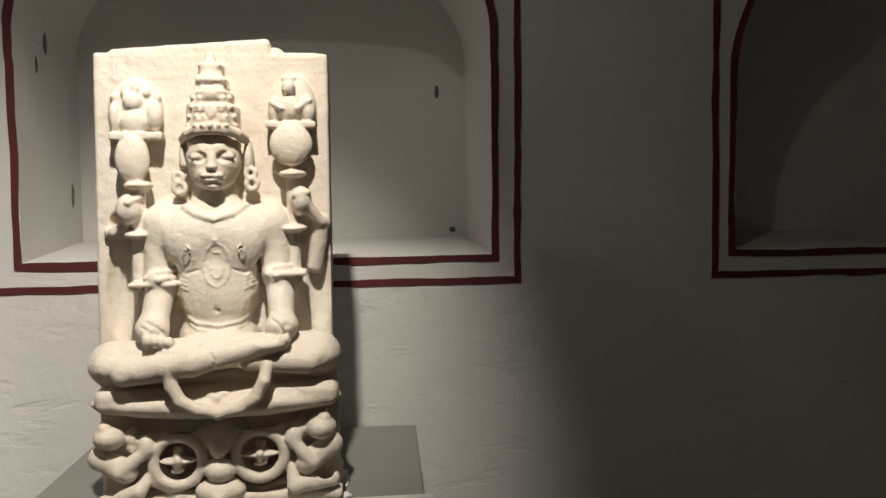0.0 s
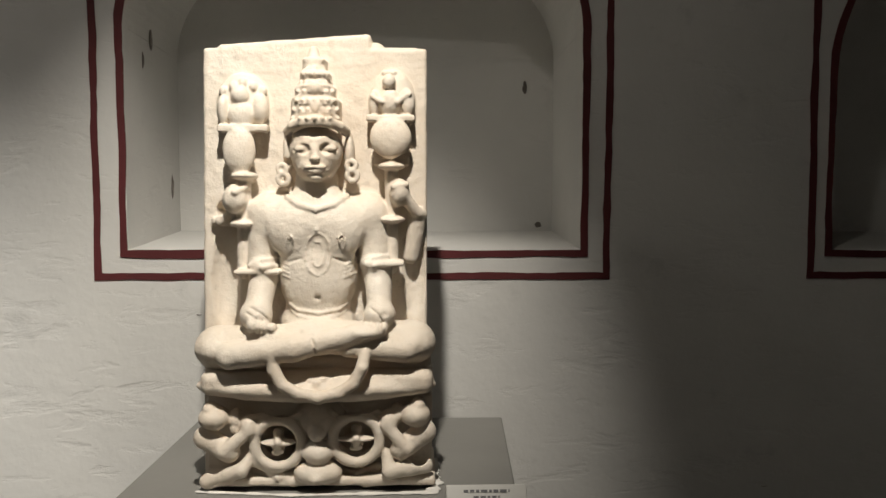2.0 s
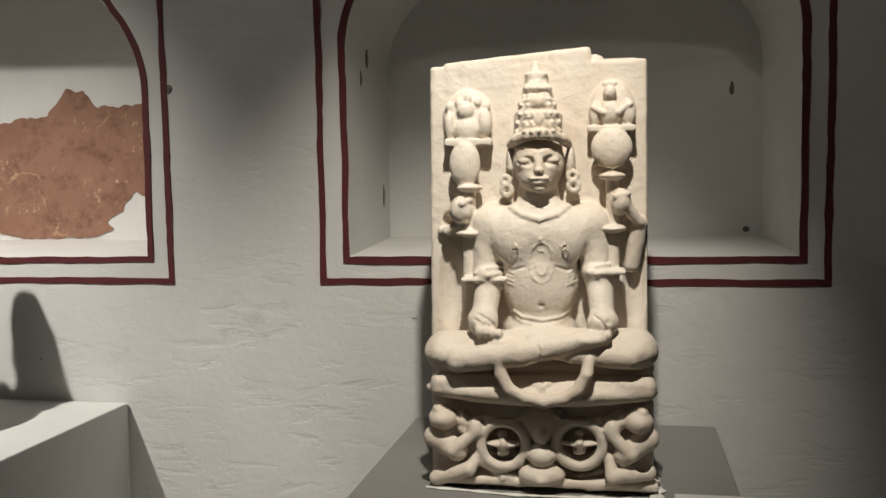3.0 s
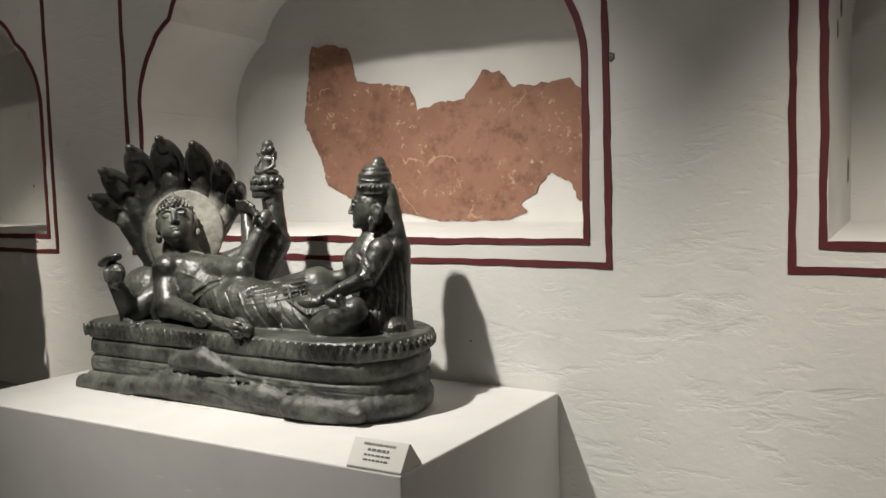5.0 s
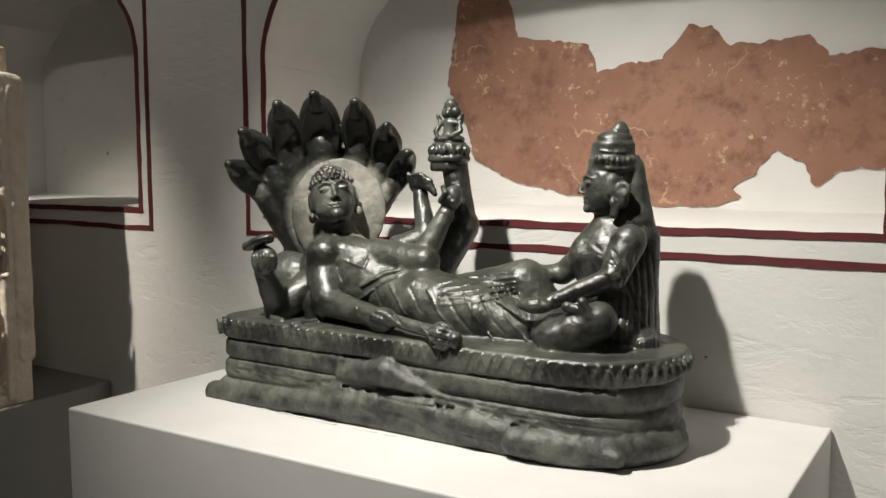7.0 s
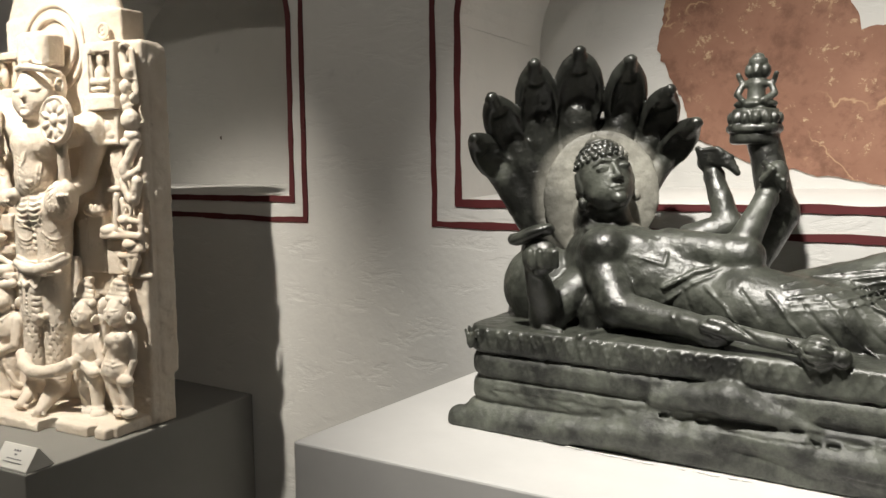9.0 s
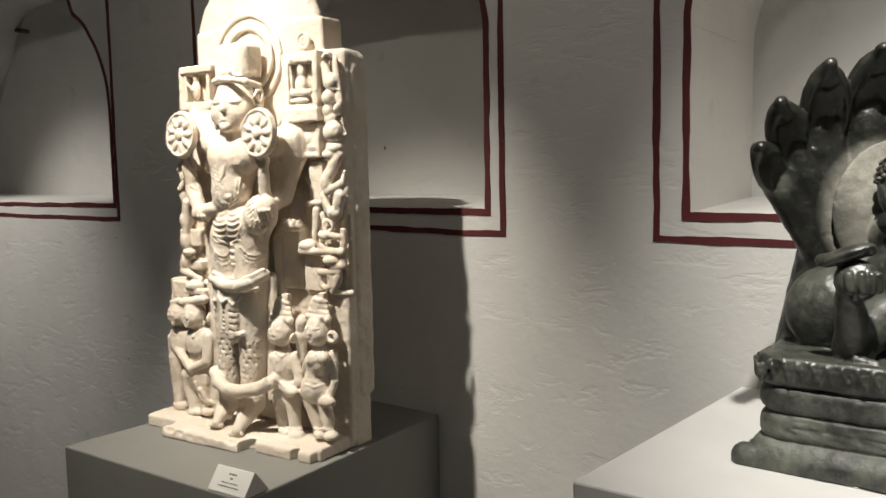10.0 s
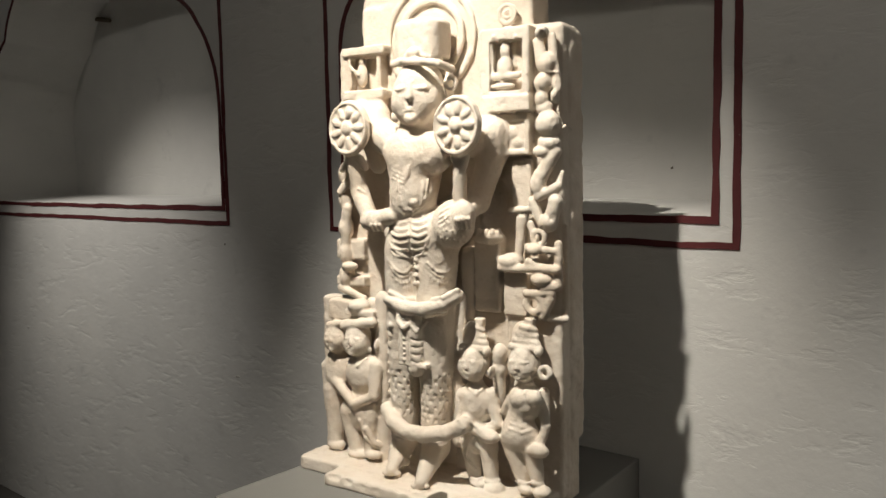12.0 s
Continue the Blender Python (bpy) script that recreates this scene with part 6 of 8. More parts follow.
    s.rope(0.00221, (0.3649, 0.1501, 0.2714), (0.3652, 0.1476, 0.2565), (0.3686, 0.1396, 0.2423), (0.3721, 0.1315, 0.2283), (0.3732, 0.1276, 0.2138), (0.3724, 0.1268, 0.1987), (0.3697, 0.1294, 0.1831), k=0.0015, cut=True)
    s.rope(0.00215, (0.3907, 0.1222, 0.3417), (0.3916, 0.1226, 0.3284), (0.3921, 0.1238, 0.3151), (0.3889, 0.1314, 0.3011), k=0.0015, cut=True)
    s.rope(0.00221, (0.3749, 0.1579, 0.285), (0.3781, 0.1542, 0.2718), (0.3781, 0.1525, 0.2568), (0.3811, 0.1456, 0.2426), (0.384, 0.1388, 0.2284), (0.3854, 0.1346, 0.2139), (0.3847, 0.1341, 0.1989), (0.3834, 0.1348, 0.1836), k=0.0015, cut=True)
    s.rope(0.00216, (0.3988, 0.1325, 0.3414), (0.398, 0.1363, 0.3279), k=0.0015, cut=True)
    s.rope(0.00221, (0.3824, 0.1667, 0.312), (0.3842, 0.166, 0.2985), (0.3863, 0.1647, 0.285), (0.389, 0.1623, 0.2718), (0.3901, 0.1592, 0.257), (0.3916, 0.1551, 0.2424), (0.3942, 0.1491, 0.228), (0.3956, 0.1452, 0.2135), (0.3953, 0.1444, 0.1985), (0.3948, 0.144, 0.1835), k=0.0015, cut=True)
    s.rope(0.00222, (0.3895, 0.1773, 0.3253), (0.3914, 0.1769, 0.3117), (0.3934, 0.1763, 0.2982), (0.3956, 0.1753, 0.2847), (0.3981, 0.1738, 0.2713), (0.3993, 0.1707, 0.2565), (0.4013, 0.1661, 0.2419), (0.4046, 0.1591, 0.2278), (0.4046, 0.1583, 0.2128), (0.405, 0.1565, 0.1979), (0.4055, 0.1546, 0.1831), k=0.0015, cut=True)
    s.rope(0.00222, (0.3962, 0.188, 0.3386), (0.3984, 0.1874, 0.325), (0.4002, 0.1876, 0.3114), (0.4022, 0.1876, 0.2978), (0.4041, 0.1876, 0.2842), (0.4061, 0.1873, 0.2707), (0.4073, 0.1847, 0.2558), (0.409, 0.181, 0.241), (0.4112, 0.1764, 0.2264), (0.4128, 0.1727, 0.2118), (0.4138, 0.1704, 0.197), (0.4155, 0.1666, 0.1824), k=0.0015, cut=True)
    s.rope(0.00222, (0.406, 0.196, 0.3385), (0.4075, 0.1973, 0.3248), (0.4088, 0.199, 0.3111), (0.4102, 0.2005, 0.2973), (0.4117, 0.2018, 0.2836), (0.4129, 0.2036, 0.2697), (0.4137, 0.2019, 0.2546), (0.4149, 0.1995, 0.2396), (0.4168, 0.1957, 0.2248), (0.4186, 0.1923, 0.21), (0.4204, 0.1886, 0.1954), (0.4238, 0.1822, 0.1812), k=0.0015, cut=True)
    s.ell((0.288, 0.11, 0.1968), (0.0679, 0.058, 0.0369), 0.008)
    s.cap((0.2784, 0.07, 0.1962), (0.3516, 0.09, 0.2289), 0.02949, 0.0334, 0.01)
    s.cap((0.3051, 0.06, 0.2532), (0.3638, 0.07, 0.2429), 0.008901, 0.006577)
    s.cap((0.334, 0.06, 0.2639), (0.347, 0.06, 0.2394), 0.008802, 0.006585)
    s.ell((0.4008, 0.175, 0.1824), (0.0267, 0.03, 0.0275), 0.006)
    s.ell((0.4082, 0.1475, 0.1786), (0.0056, 0.008, 0.0146), 0.001)
    s.ell((0.4149, 0.1515, 0.1798), (0.0056, 0.008, 0.0158), 0.001)
    s.ell((0.4206, 0.1572, 0.1807), (0.0056, 0.008, 0.0169), 0.001)
    s.ell((0.4249, 0.1657, 0.1811), (0.0056, 0.008, 0.0181), 0.001)
    s.ell((0.4279, 0.1768, 0.1788), (0.0057, 0.008, 0.017), 0.001)
    s.box((0, 0.1, -0.02), (0.8, 0.6, 0.02), 0.001, k=0.0005, cut=True)
    s.weather(0.0010, 0.016, 8)
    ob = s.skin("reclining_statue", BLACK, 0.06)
    ob.matrix_world = pose(-2.0090, 1.4630, 1.1250)
    return tagged(ob, "polished black stone reclining deity under serpent hoods with kneeling consort", "statue")


reclining_group()


# ---- tall standing marble ----
def standing_marble():
    s = Carving((-0.34, -0.125, -0.004), (0.335, 0.19, 1.24), 0.0026)
    s.box((0.0265, 0.1075, 0.4672), (0.2875, 0.0325, 0.499), 0.01)
    s.box((0.2713, 0.096, 0.6753), (0.0405, 0.034, 0.2939), 0.014)
    s.box((0.0244, 0.1175, 0.926), (0.2174, 0.0425, 0.126), 0.01)
    s.ell((0.0, 0.115, 1.02), (0.215, 0.045, 0.19), 0.01)
    s.ring((0.0009, 0.062, 0.9658), 0.07901, 0.00838)
    s.ring((-0.003, 0.068, 0.967), 0.1106, 0.007211)
    s.ring((0.192, 0.055, 0.9944), 0.01796, 0.00449)
    s.ring((0.192, 0.055, 0.9944), 0.007858, 0.003368)
    s.box((0.294, 0.120, 0.540), (0.030, 0.036, 0.425), 0.026)
    for i in range(40):
        z = 0.05 + 0.023 * i
        s.ell(((0.330 if z > 0.38 else 0.328) + 0.008 * noise.noise((z * 25, 0, 4)), 0.11 + 0.05 * noise.noise((z * 19, 2, 1)), z), (0.009 + 0.006 * noise.noise((z * 41, 6, 2)), 0.030, 0.016), 0.008, cut=True)
    s.box((0.2501, 0.089, 0.1975), (0.0631, 0.034, 0.1862), 0.008)
    s.box((0.1208, 0.077, 0.1928), (0.0706, 0.015, 0.1974), 0.01)
    s.box((-0.2205, 0.085, 0.2001), (0.107, 0.025, 0.19), 0.01)
    s.box((0.1977, 0.0525, 0.8821), (0.0562, 0.0375, 0.0832), 0.006)
    s.box((0.2017, 0.03, 0.8894), (0.0368, 0.025, 0.0495), 0.003, cut=True)
    s.box((0.2035, 0.035, 0.8147), (0.0534, 0.025, 0.0167), 0.004)
    s.ell((0.1933, 0.035, 0.8882), (0.017, 0.016, 0.0224), 0.003)
    s.ell((0.1943, 0.035, 0.9205), (0.0109, 0.012, 0.019), 0.003)
    s.rope(0.00561, (0.1651, 0.0267, 0.9342), (0.1653, 0.0278, 0.9181), (0.1652, 0.0293, 0.902), (0.1652, 0.0308, 0.8858), (0.1652, 0.0322, 0.8696), k=0.0015)
    s.rope(0.00562, (0.2043, 0.0548, 0.9348), (0.2045, 0.0548, 0.919), (0.2046, 0.0548, 0.9033), (0.2047, 0.0549, 0.8875), (0.2049, 0.0549, 0.8717), k=0.0015)
    s.cap((0.1507, 0.03, 0.8703), (0.2253, 0.03, 0.8697), 0.007948, 0.007762)
    s.rope(0.0045, (0.2026, 0.0487, 0.9026), (0.2107, 0.0532, 0.8891), k=0.0015)
    s.ell((0.1906, 0.03, 0.8497), (0.0277, 0.014, 0.0067), 0.002)
    s.rope(0.00445, (0.1833, 0.0218, 0.9386), (0.1767, 0.0149, 0.947), k=0.0015)
    s.rope(0.00445, (0.2046, 0.0344, 0.9385), (0.2248, 0.0149, 0.9426), k=0.0015)
    s.rope(0.00331, (0.2316, 0.0276, 0.8734), (0.2501, 0.0155, 0.8707), k=0.0015)
    s.box((-0.1777, 0.06, 0.8952), (0.0578, 0.03, 0.0625), 0.006)
    s.box((-0.1698, 0.045, 0.9022), (0.0383, 0.025, 0.036), 0.003, cut=True)
    s.ell((-0.1781, 0.045, 0.9007), (0.0137, 0.014, 0.0264), 0.003)
    s.ell((-0.1763, 0.045, 0.9307), (0.0086, 0.012, 0.0113), 0.003)
    s.rope(0.00503, (-0.2081, 0.0321, 0.9353), (-0.2079, 0.0327, 0.9202), (-0.2079, 0.0335, 0.9052), (-0.2078, 0.0343, 0.8901), (-0.2078, 0.0351, 0.875), k=0.0015)
    s.rope(0.00632, (-0.1688, 0.0687, 0.9369), (-0.1696, 0.0697, 0.9219), (-0.1697, 0.0697, 0.9067), (-0.1699, 0.0699, 0.8915), (-0.1701, 0.07, 0.8762), k=0.0015)
    s.rope(0.00503, (-0.2028, 0.0334, 0.9174), (-0.182, 0.0315, 0.9006), k=0.0015)
    s.box((-0.1647, 0.045, 0.9525), (0.0588, 0.025, 0.0099), 0.004)
    s.box((-0.1653, 0.047, 0.8561), (0.0573, 0.025, 0.01), 0.004)
    s.box((0.2164, 0.055, 0.753), (0.0331, 0.025, 0.0416), 0.004)
    s.box((0.2185, 0.031, 0.7516), (0.0203, 0.005, 0.0291), 0.003, cut=True)
    s.ell((0.2123, 0.0379, 0.757), (0.0113, 0.008, 0.0135), 0.002)
    s.ell((0.2214, 0.0378, 0.7364), (0.0124, 0.008, 0.0113), 0.002)
    s.box((0.2237, 0.07, 0.6538), (0.0218, 0.02, 0.0491), 0.004)
    s.cap((0.2037, 0.04, 0.5999), (0.2546, 0.04, 0.6052), 0.006897, 0.006783)
    s.box((0.1438, 0.07, 0.4659), (0.0312, 0.025, 0.079), 0.006)
    s.ell((0.1486, 0.045, 0.546), (0.0368, 0.03, 0.0153))
    s.ell((0.1368, 0.023, 0.5537), (0.0058, 0.01, 0.0105), 0.002)
    s.ell((0.1531, 0.0227, 0.5542), (0.0058, 0.01, 0.0104), 0.002)
    s.ell((0.1661, 0.0278, 0.5543), (0.0058, 0.01, 0.0104), 0.002)
    s.ell((0.1764, 0.0381, 0.5542), (0.0058, 0.01, 0.0104), 0.002)
    s.cap((0.1853, 0.03, 0.4841), (0.3102, 0.03, 0.4862), 0.009298, 0.008934)
    s.ell((0.202, 0.045, 0.4966), (0.0288, 0.03, 0.0175))
    s.box((0.2105, 0.065, 0.4283), (0.0274, 0.02, 0.0444), 0.004)
    s.cap((0.227, 0.045, 0.5841), (0.2189, 0.045, 0.4974), 0.01145, 0.0081)
    s.box((0.0935, 0.07, 0.4426), (0.0161, 0.02, 0.0787), 0.006)
    s.ell((0.2763, 0.035, 0.9484), (0.0139, 0.02, 0.0119))
    s.ell((0.2811, 0.02, 0.9445), (0.0047, 0.02, 0.0065), cut=True)
    s.cap((0.2668, 0.04, 0.9293), (0.2783, 0.035, 0.8862), 0.01094, 0.01419)
    s.cap((0.2935, 0.045, 0.9385), (0.3069, 0.045, 0.8396), 0.009778, 0.008731)
    s.ell((0.2868, 0.04, 0.8878), (0.0185, 0.024, 0.0202))
    s.rope(0.00328, (0.2888, 0.0259, 0.8713), (0.3094, 0.0386, 0.8692), k=0.0015)
    s.ell((0.2782, 0.04, 0.8507), (0.0188, 0.026, 0.0209))
    s.ell((0.2755, 0.035, 0.8208), (0.0141, 0.02, 0.0176))
    s.ell((0.3045, 0.035, 0.8225), (0.0077, 0.02, 0.0141))
    s.ell((0.2807, 0.04, 0.8022), (0.017, 0.02, 0.0143))
    s.ell((0.2907, 0.035, 0.7707), (0.026, 0.028, 0.0253))
    s.ell((0.31, 0.009, 0.7736), (0.0043, 0.01, 0.0043), 0.002, cut=True)
    s.ell((0.3174, 0.0225, 0.7764), (0.0038, 0.01, 0.0043), 0.002, cut=True)
    s.ell((0.2913, 0.04, 0.7335), (0.0248, 0.022, 0.0166))
    s.ell((0.277, 0.032, 0.718), (0.0194, 0.016, 0.0122))
    s.cap((0.3056, 0.045, 0.7576), (0.3223, 0.045, 0.7646), 0.0066, 0.004373)
    s.cap((0.3025, 0.04, 0.7167), (0.2688, 0.035, 0.6615), 0.01433, 0.01564)
    s.ell((0.2677, 0.035, 0.6515), (0.0168, 0.022, 0.0212))
    s.cap((0.2716, 0.03, 0.6302), (0.3141, 0.035, 0.6504), 0.01116, 0.008815)
    s.cap((0.314, 0.035, 0.6548), (0.3187, 0.04, 0.6746), 0.00771, 0.005503)
    s.cap((0.3061, 0.035, 0.6194), (0.2934, 0.035, 0.5724), 0.01551, 0.01452)
    s.ell((0.2898, 0.032, 0.5803), (0.0164, 0.018, 0.0167), 0.003)
    s.ell((0.3021, 0.0147, 0.5855), (0.0039, 0.008, 0.0033), 0.002, cut=True)
    s.cap((0.2545, 0.04, 0.6188), (0.2761, 0.035, 0.572), 0.01129, 0.007863)
    s.cap((0.2487, 0.04, 0.5734), (0.2552, 0.04, 0.5531), 0.007951, 0.006814)
    s.ring((0.269, 0.035, 0.547), 0.01354, 0.005642)
    s.ell((0.2666, 0.04, 0.5455), (0.0037, 0.014, 0.0102), 0.002)
    s.cap((0.2467, 0.035, 0.5258), (0.3075, 0.035, 0.5215), 0.01025, 0.006703)
    s.ell((0.263, 0.03, 0.5233), (0.0167, 0.018, 0.0124), 0.003)
    s.cap((0.247, 0.03, 0.4988), (0.2957, 0.035, 0.485), 0.007969, 0.005625)
    s.ell((0.2762, 0.035, 0.4647), (0.0246, 0.02, 0.0147))
    s.cap((0.311, 0.04, 0.5359), (0.3098, 0.04, 0.4539), 0.00782, 0.01013)
    s.cap((0.3084, 0.035, 0.452), (0.2791, 0.032, 0.4482), 0.00899, 0.007931)
    s.cap((0.2426, 0.03, 0.4345), (0.3, 0.035, 0.4379), 0.008025, 0.006769)
    s.ring((0.2593, 0.035, 0.4145), 0.01718, 0.008017)
    s.cap((0.2942, 0.04, 0.4279), (0.276, 0.04, 0.39), 0.01134, 0.0103)
    s.cap((0.3141, 0.07, 0.5683), (0.3156, 0.07, 0.386), 0.005649, 0.006885)
    s.cap((0.3201, 0.06, 0.3843), (0.2838, 0.05, 0.3848), 0.006843, 0.008035)
    s.ell((-0.235, 0.05, 0.8229), (0.0155, 0.024, 0.0271))
    s.ell((-0.2356, 0.05, 0.7583), (0.0158, 0.024, 0.0272))
    s.ell((-0.2363, 0.05, 0.6802), (0.016, 0.024, 0.0274))
    s.ell((-0.2368, 0.05, 0.6214), (0.0162, 0.024, 0.0275))
    s.ell((-0.2374, 0.05, 0.5556), (0.0164, 0.024, 0.0277))
    s.ell((-0.2379, 0.05, 0.4961), (0.0166, 0.024, 0.0278))
    s.ell((-0.2384, 0.05, 0.443), (0.0168, 0.024, 0.028))
    s.cap((-0.2388, 0.03, 0.6397), (-0.2053, 0.03, 0.6784), 0.01039, 0.007697)
    s.box((-0.2294, 0.07, 0.5051), (0.0404, 0.02, 0.0231), 0.005)
    s.ell((-0.2234, 0.04, 0.4665), (0.0196, 0.02, 0.0099), 0.003)
    s.box((-0.2277, 0.065, 0.4308), (0.0422, 0.02, 0.0119), 0.005)
    s.cap((-0.2492, 0.04, 0.4153), (-0.1825, 0.04, 0.3934), 0.01066, 0.007865)
    s.ell((-0.2169, 0.02, 0.4976), (0.0064, 0.03, 0.013), cut=True)
    s.ell((-0.2182, 0.02, 0.4519), (0.0047, 0.03, 0.0065), cut=True)
    s.cap((-0.2272, 0.04, 0.6007), (-0.2387, 0.045, 0.5215), 0.01305, 0.01188)
    s.drum((0.0118, 0.004, 0.9538), (0.0548, 0.046, 0.0395), 0.02479, 0.008)
    s.drum((0.0104, 0.004, 0.9899), (0.0489, 0.04, 0.0081), 0.02352, 0.008)
    s.rope(0.008165, (-0.0438, -0.03, 0.9084), (0.0006, -0.05, 0.9093), (0.0478, -0.058, 0.9045), (0.0799, -0.045, 0.8981), (0.0906, -0.015, 0.8898))
    s.rope(0.00462, (-0.0034, -0.0422, 0.9221), (0.0168, -0.0419, 0.9204), (0.0365, -0.0412, 0.9189), (0.0531, -0.0352, 0.9155), (0.0614, -0.0163, 0.9145), k=0.0015)
    s.ell((0.0189, -0.048, 0.9229), (0.0158, 0.012, 0.0136), 0.003)
    s.face((0.008, -0.006, 0.842), (0.22, -0.97, 0), (0, 0.03, 1), 1.16, curls=False, worn=True)
    s.ell((0.0724, 0.01, 0.8596), (0.007, 0.022, 0.0346))
    s.ell((0.0817, -0.005, 0.862), (0.0031, 0.02, 0.016), cut=True)
    s.ring((0.085, -0.008, 0.8615), 0.01252, 0.004552)
    s.ell((0.0698, 0.01, 0.817), (0.0057, 0.018, 0.0243))
    s.cap((0.0045, 0, 0.7948), (-0.0012, 0, 0.7619), 0.04006, 0.04498, 0.008)
    s.ell((0.0056, -0.008, 0.7247), (0.0898, 0.048, 0.0484), 0.012)
    s.ell((-0.0224, -0.03, 0.7203), (0.0386, 0.032, 0.0442), 0.012)
    s.ell((0.059, -0.028, 0.7199), (0.0395, 0.032, 0.042), 0.012)
    s.cap((-0.0001, -0.008, 0.7118), (-0.0076, -0.012, 0.6167), 0.06157, 0.05016, 0.012)
    s.ell((0.0036, -0.024, 0.6394), (0.0503, 0.04, 0.0484), 0.012)
    s.rope(0.0021, (-0.0269, -0.0622, 0.6872), (-0.0077, -0.067, 0.6812), (0.007, -0.0658, 0.6753), (0.0202, -0.0644, 0.6959), k=0.0015)
    s.rope(0.00206, (0.0519, -0.0497, 0.6889), (0.0692, -0.0341, 0.6799), k=0.0015)
    s.rope(0.0021, (-0.0276, -0.0614, 0.6791), (-0.0084, -0.0661, 0.6731), (0.0069, -0.0656, 0.6672), (0.02, -0.0641, 0.689), k=0.0015)
    s.rope(0.0021, (-0.0283, -0.0604, 0.671), (-0.0085, -0.0659, 0.665), (0.007, -0.0658, 0.6591), (0.0195, -0.0634, 0.6821), k=0.0015)
    s.rope(0.00255, (-0.0023, -0.0668, 0.6406), (-0.0004, -0.0635, 0.6151), (0.0179, -0.0551, 0.6036), (0.0367, -0.0477, 0.6153), (0.0411, -0.05, 0.6315), (0.043, -0.0487, 0.6477), (0.0434, -0.0452, 0.6638), k=0.0015)
    s.rope(0.00231, (-0.0088, -0.0675, 0.6754), (-0.0088, -0.0666, 0.6609), (-0.0082, -0.0665, 0.6464), (-0.0077, -0.0662, 0.6319), (-0.0088, -0.0637, 0.6173), (0.0046, -0.0605, 0.6058), (0.0141, -0.0517, 0.5941), (0.0284, -0.0479, 0.6024), (0.0402, -0.0404, 0.6106), (0.0455, -0.0442, 0.6269), (0.0479, -0.0436, 0.6431), (0.048, -0.0396, 0.6592), (0.0496, -0.0379, 0.6754), k=0.0015)
    s.ell((0.0221, -0.0572, 0.6199), (0.0127, 0.0064, 0.0093), 0.002)
    s.ell((0.0189, 0, 0.5523), (0.0925, 0.06, 0.0551), 0.012)
    s.cap((-0.0323, -0.002, 0.5192), (-0.04, 0, 0.3587), 0.04877, 0.04092, 0.01)
    s.cap((0.046, -0.002, 0.5223), (0.0392, 0, 0.3656), 0.04762, 0.04116, 0.01)
    s.cap((-0.04, 0, 0.3587), (-0.0445, 0.004, 0.239), 0.0372, 0.02514, 0.008)
    s.cap((-0.0445, 0.004, 0.239), (-0.0475, 0.01, 0.0979), 0.02514, 0.02298, 0.006)
    s.cap((0.0392, 0, 0.3656), (0.0422, 0, 0.2503), 0.03995, 0.03054, 0.008)
    s.cap((0.0422, 0, 0.2503), (0.0363, 0.005, 0.1005), 0.03054, 0.02733, 0.006)
    s.ell((-0.0195, 0.02, 0.1836), (0.0062, 0.045, 0.072), cut=True)
    s.rope(0.00226, (-0.0313, -0.0446, 0.5836), (-0.0152, -0.0508, 0.5824), (-0.0024, -0.0526, 0.5845), (0.009, -0.0526, 0.5905), k=0.0015, cut=True)
    s.rope(0.00222, (0.0116, -0.0522, 0.5906), (0.0206, -0.0499, 0.5848), (0.0308, -0.0494, 0.5833), (0.0395, -0.0466, 0.5851), (0.0452, -0.0396, 0.5909), k=0.0015, cut=True)
    s.rope(0.00237, (-0.0134, -0.0514, 0.5759), (0.0107, -0.0531, 0.5789), (0.0334, -0.0531, 0.5771), (0.0495, -0.046, 0.583), k=0.0015)
    s.rope(0.00226, (-0.0287, -0.0483, 0.5696), (-0.0133, -0.0536, 0.5684), (-0.0005, -0.0554, 0.5705), (0.0108, -0.0552, 0.5766), k=0.0015, cut=True)
    s.rope(0.00222, (0.0136, -0.0551, 0.5767), (0.0252, -0.0566, 0.5712), (0.0353, -0.0559, 0.5697), (0.0444, -0.054, 0.5716), (0.0517, -0.0493, 0.5774), k=0.0015, cut=True)
    s.rope(0.00237, (-0.0101, -0.0561, 0.5621), (0.0144, -0.0584, 0.5652), (0.0366, -0.0579, 0.5634), (0.0537, -0.0523, 0.5695), k=0.0015)
    s.rope(0.00227, (-0.044, -0.0435, 0.5606), (-0.0255, -0.0527, 0.5556), (-0.011, -0.0569, 0.5544), (0.0021, -0.0591, 0.5567), (0.0143, -0.0602, 0.5629), k=0.0015, cut=True)
    s.rope(0.00221, (0.0167, -0.0596, 0.5629), (0.0272, -0.0596, 0.5574), (0.0372, -0.0588, 0.556), (0.0464, -0.0569, 0.5579), (0.0549, -0.0541, 0.5638), k=0.0015, cut=True)
    s.rope(0.00238, (-0.0378, -0.048, 0.5515), (-0.0094, -0.057, 0.548), (0.0155, -0.06, 0.5513), (0.0373, -0.0589, 0.5496), (0.0556, -0.0551, 0.5558), k=0.0015)
    s.rope(0.00227, (-0.0417, -0.0466, 0.5465), (-0.0261, -0.0519, 0.5413), (-0.0123, -0.055, 0.5402), (0.0015, -0.0583, 0.5426), (0.0152, -0.0616, 0.549), k=0.0015, cut=True)
    s.rope(0.00221, (0.0178, -0.0613, 0.5491), (0.027, -0.0592, 0.5435), (0.0368, -0.0582, 0.542), (0.0462, -0.0567, 0.544), (0.0557, -0.0552, 0.55), k=0.0015, cut=True)
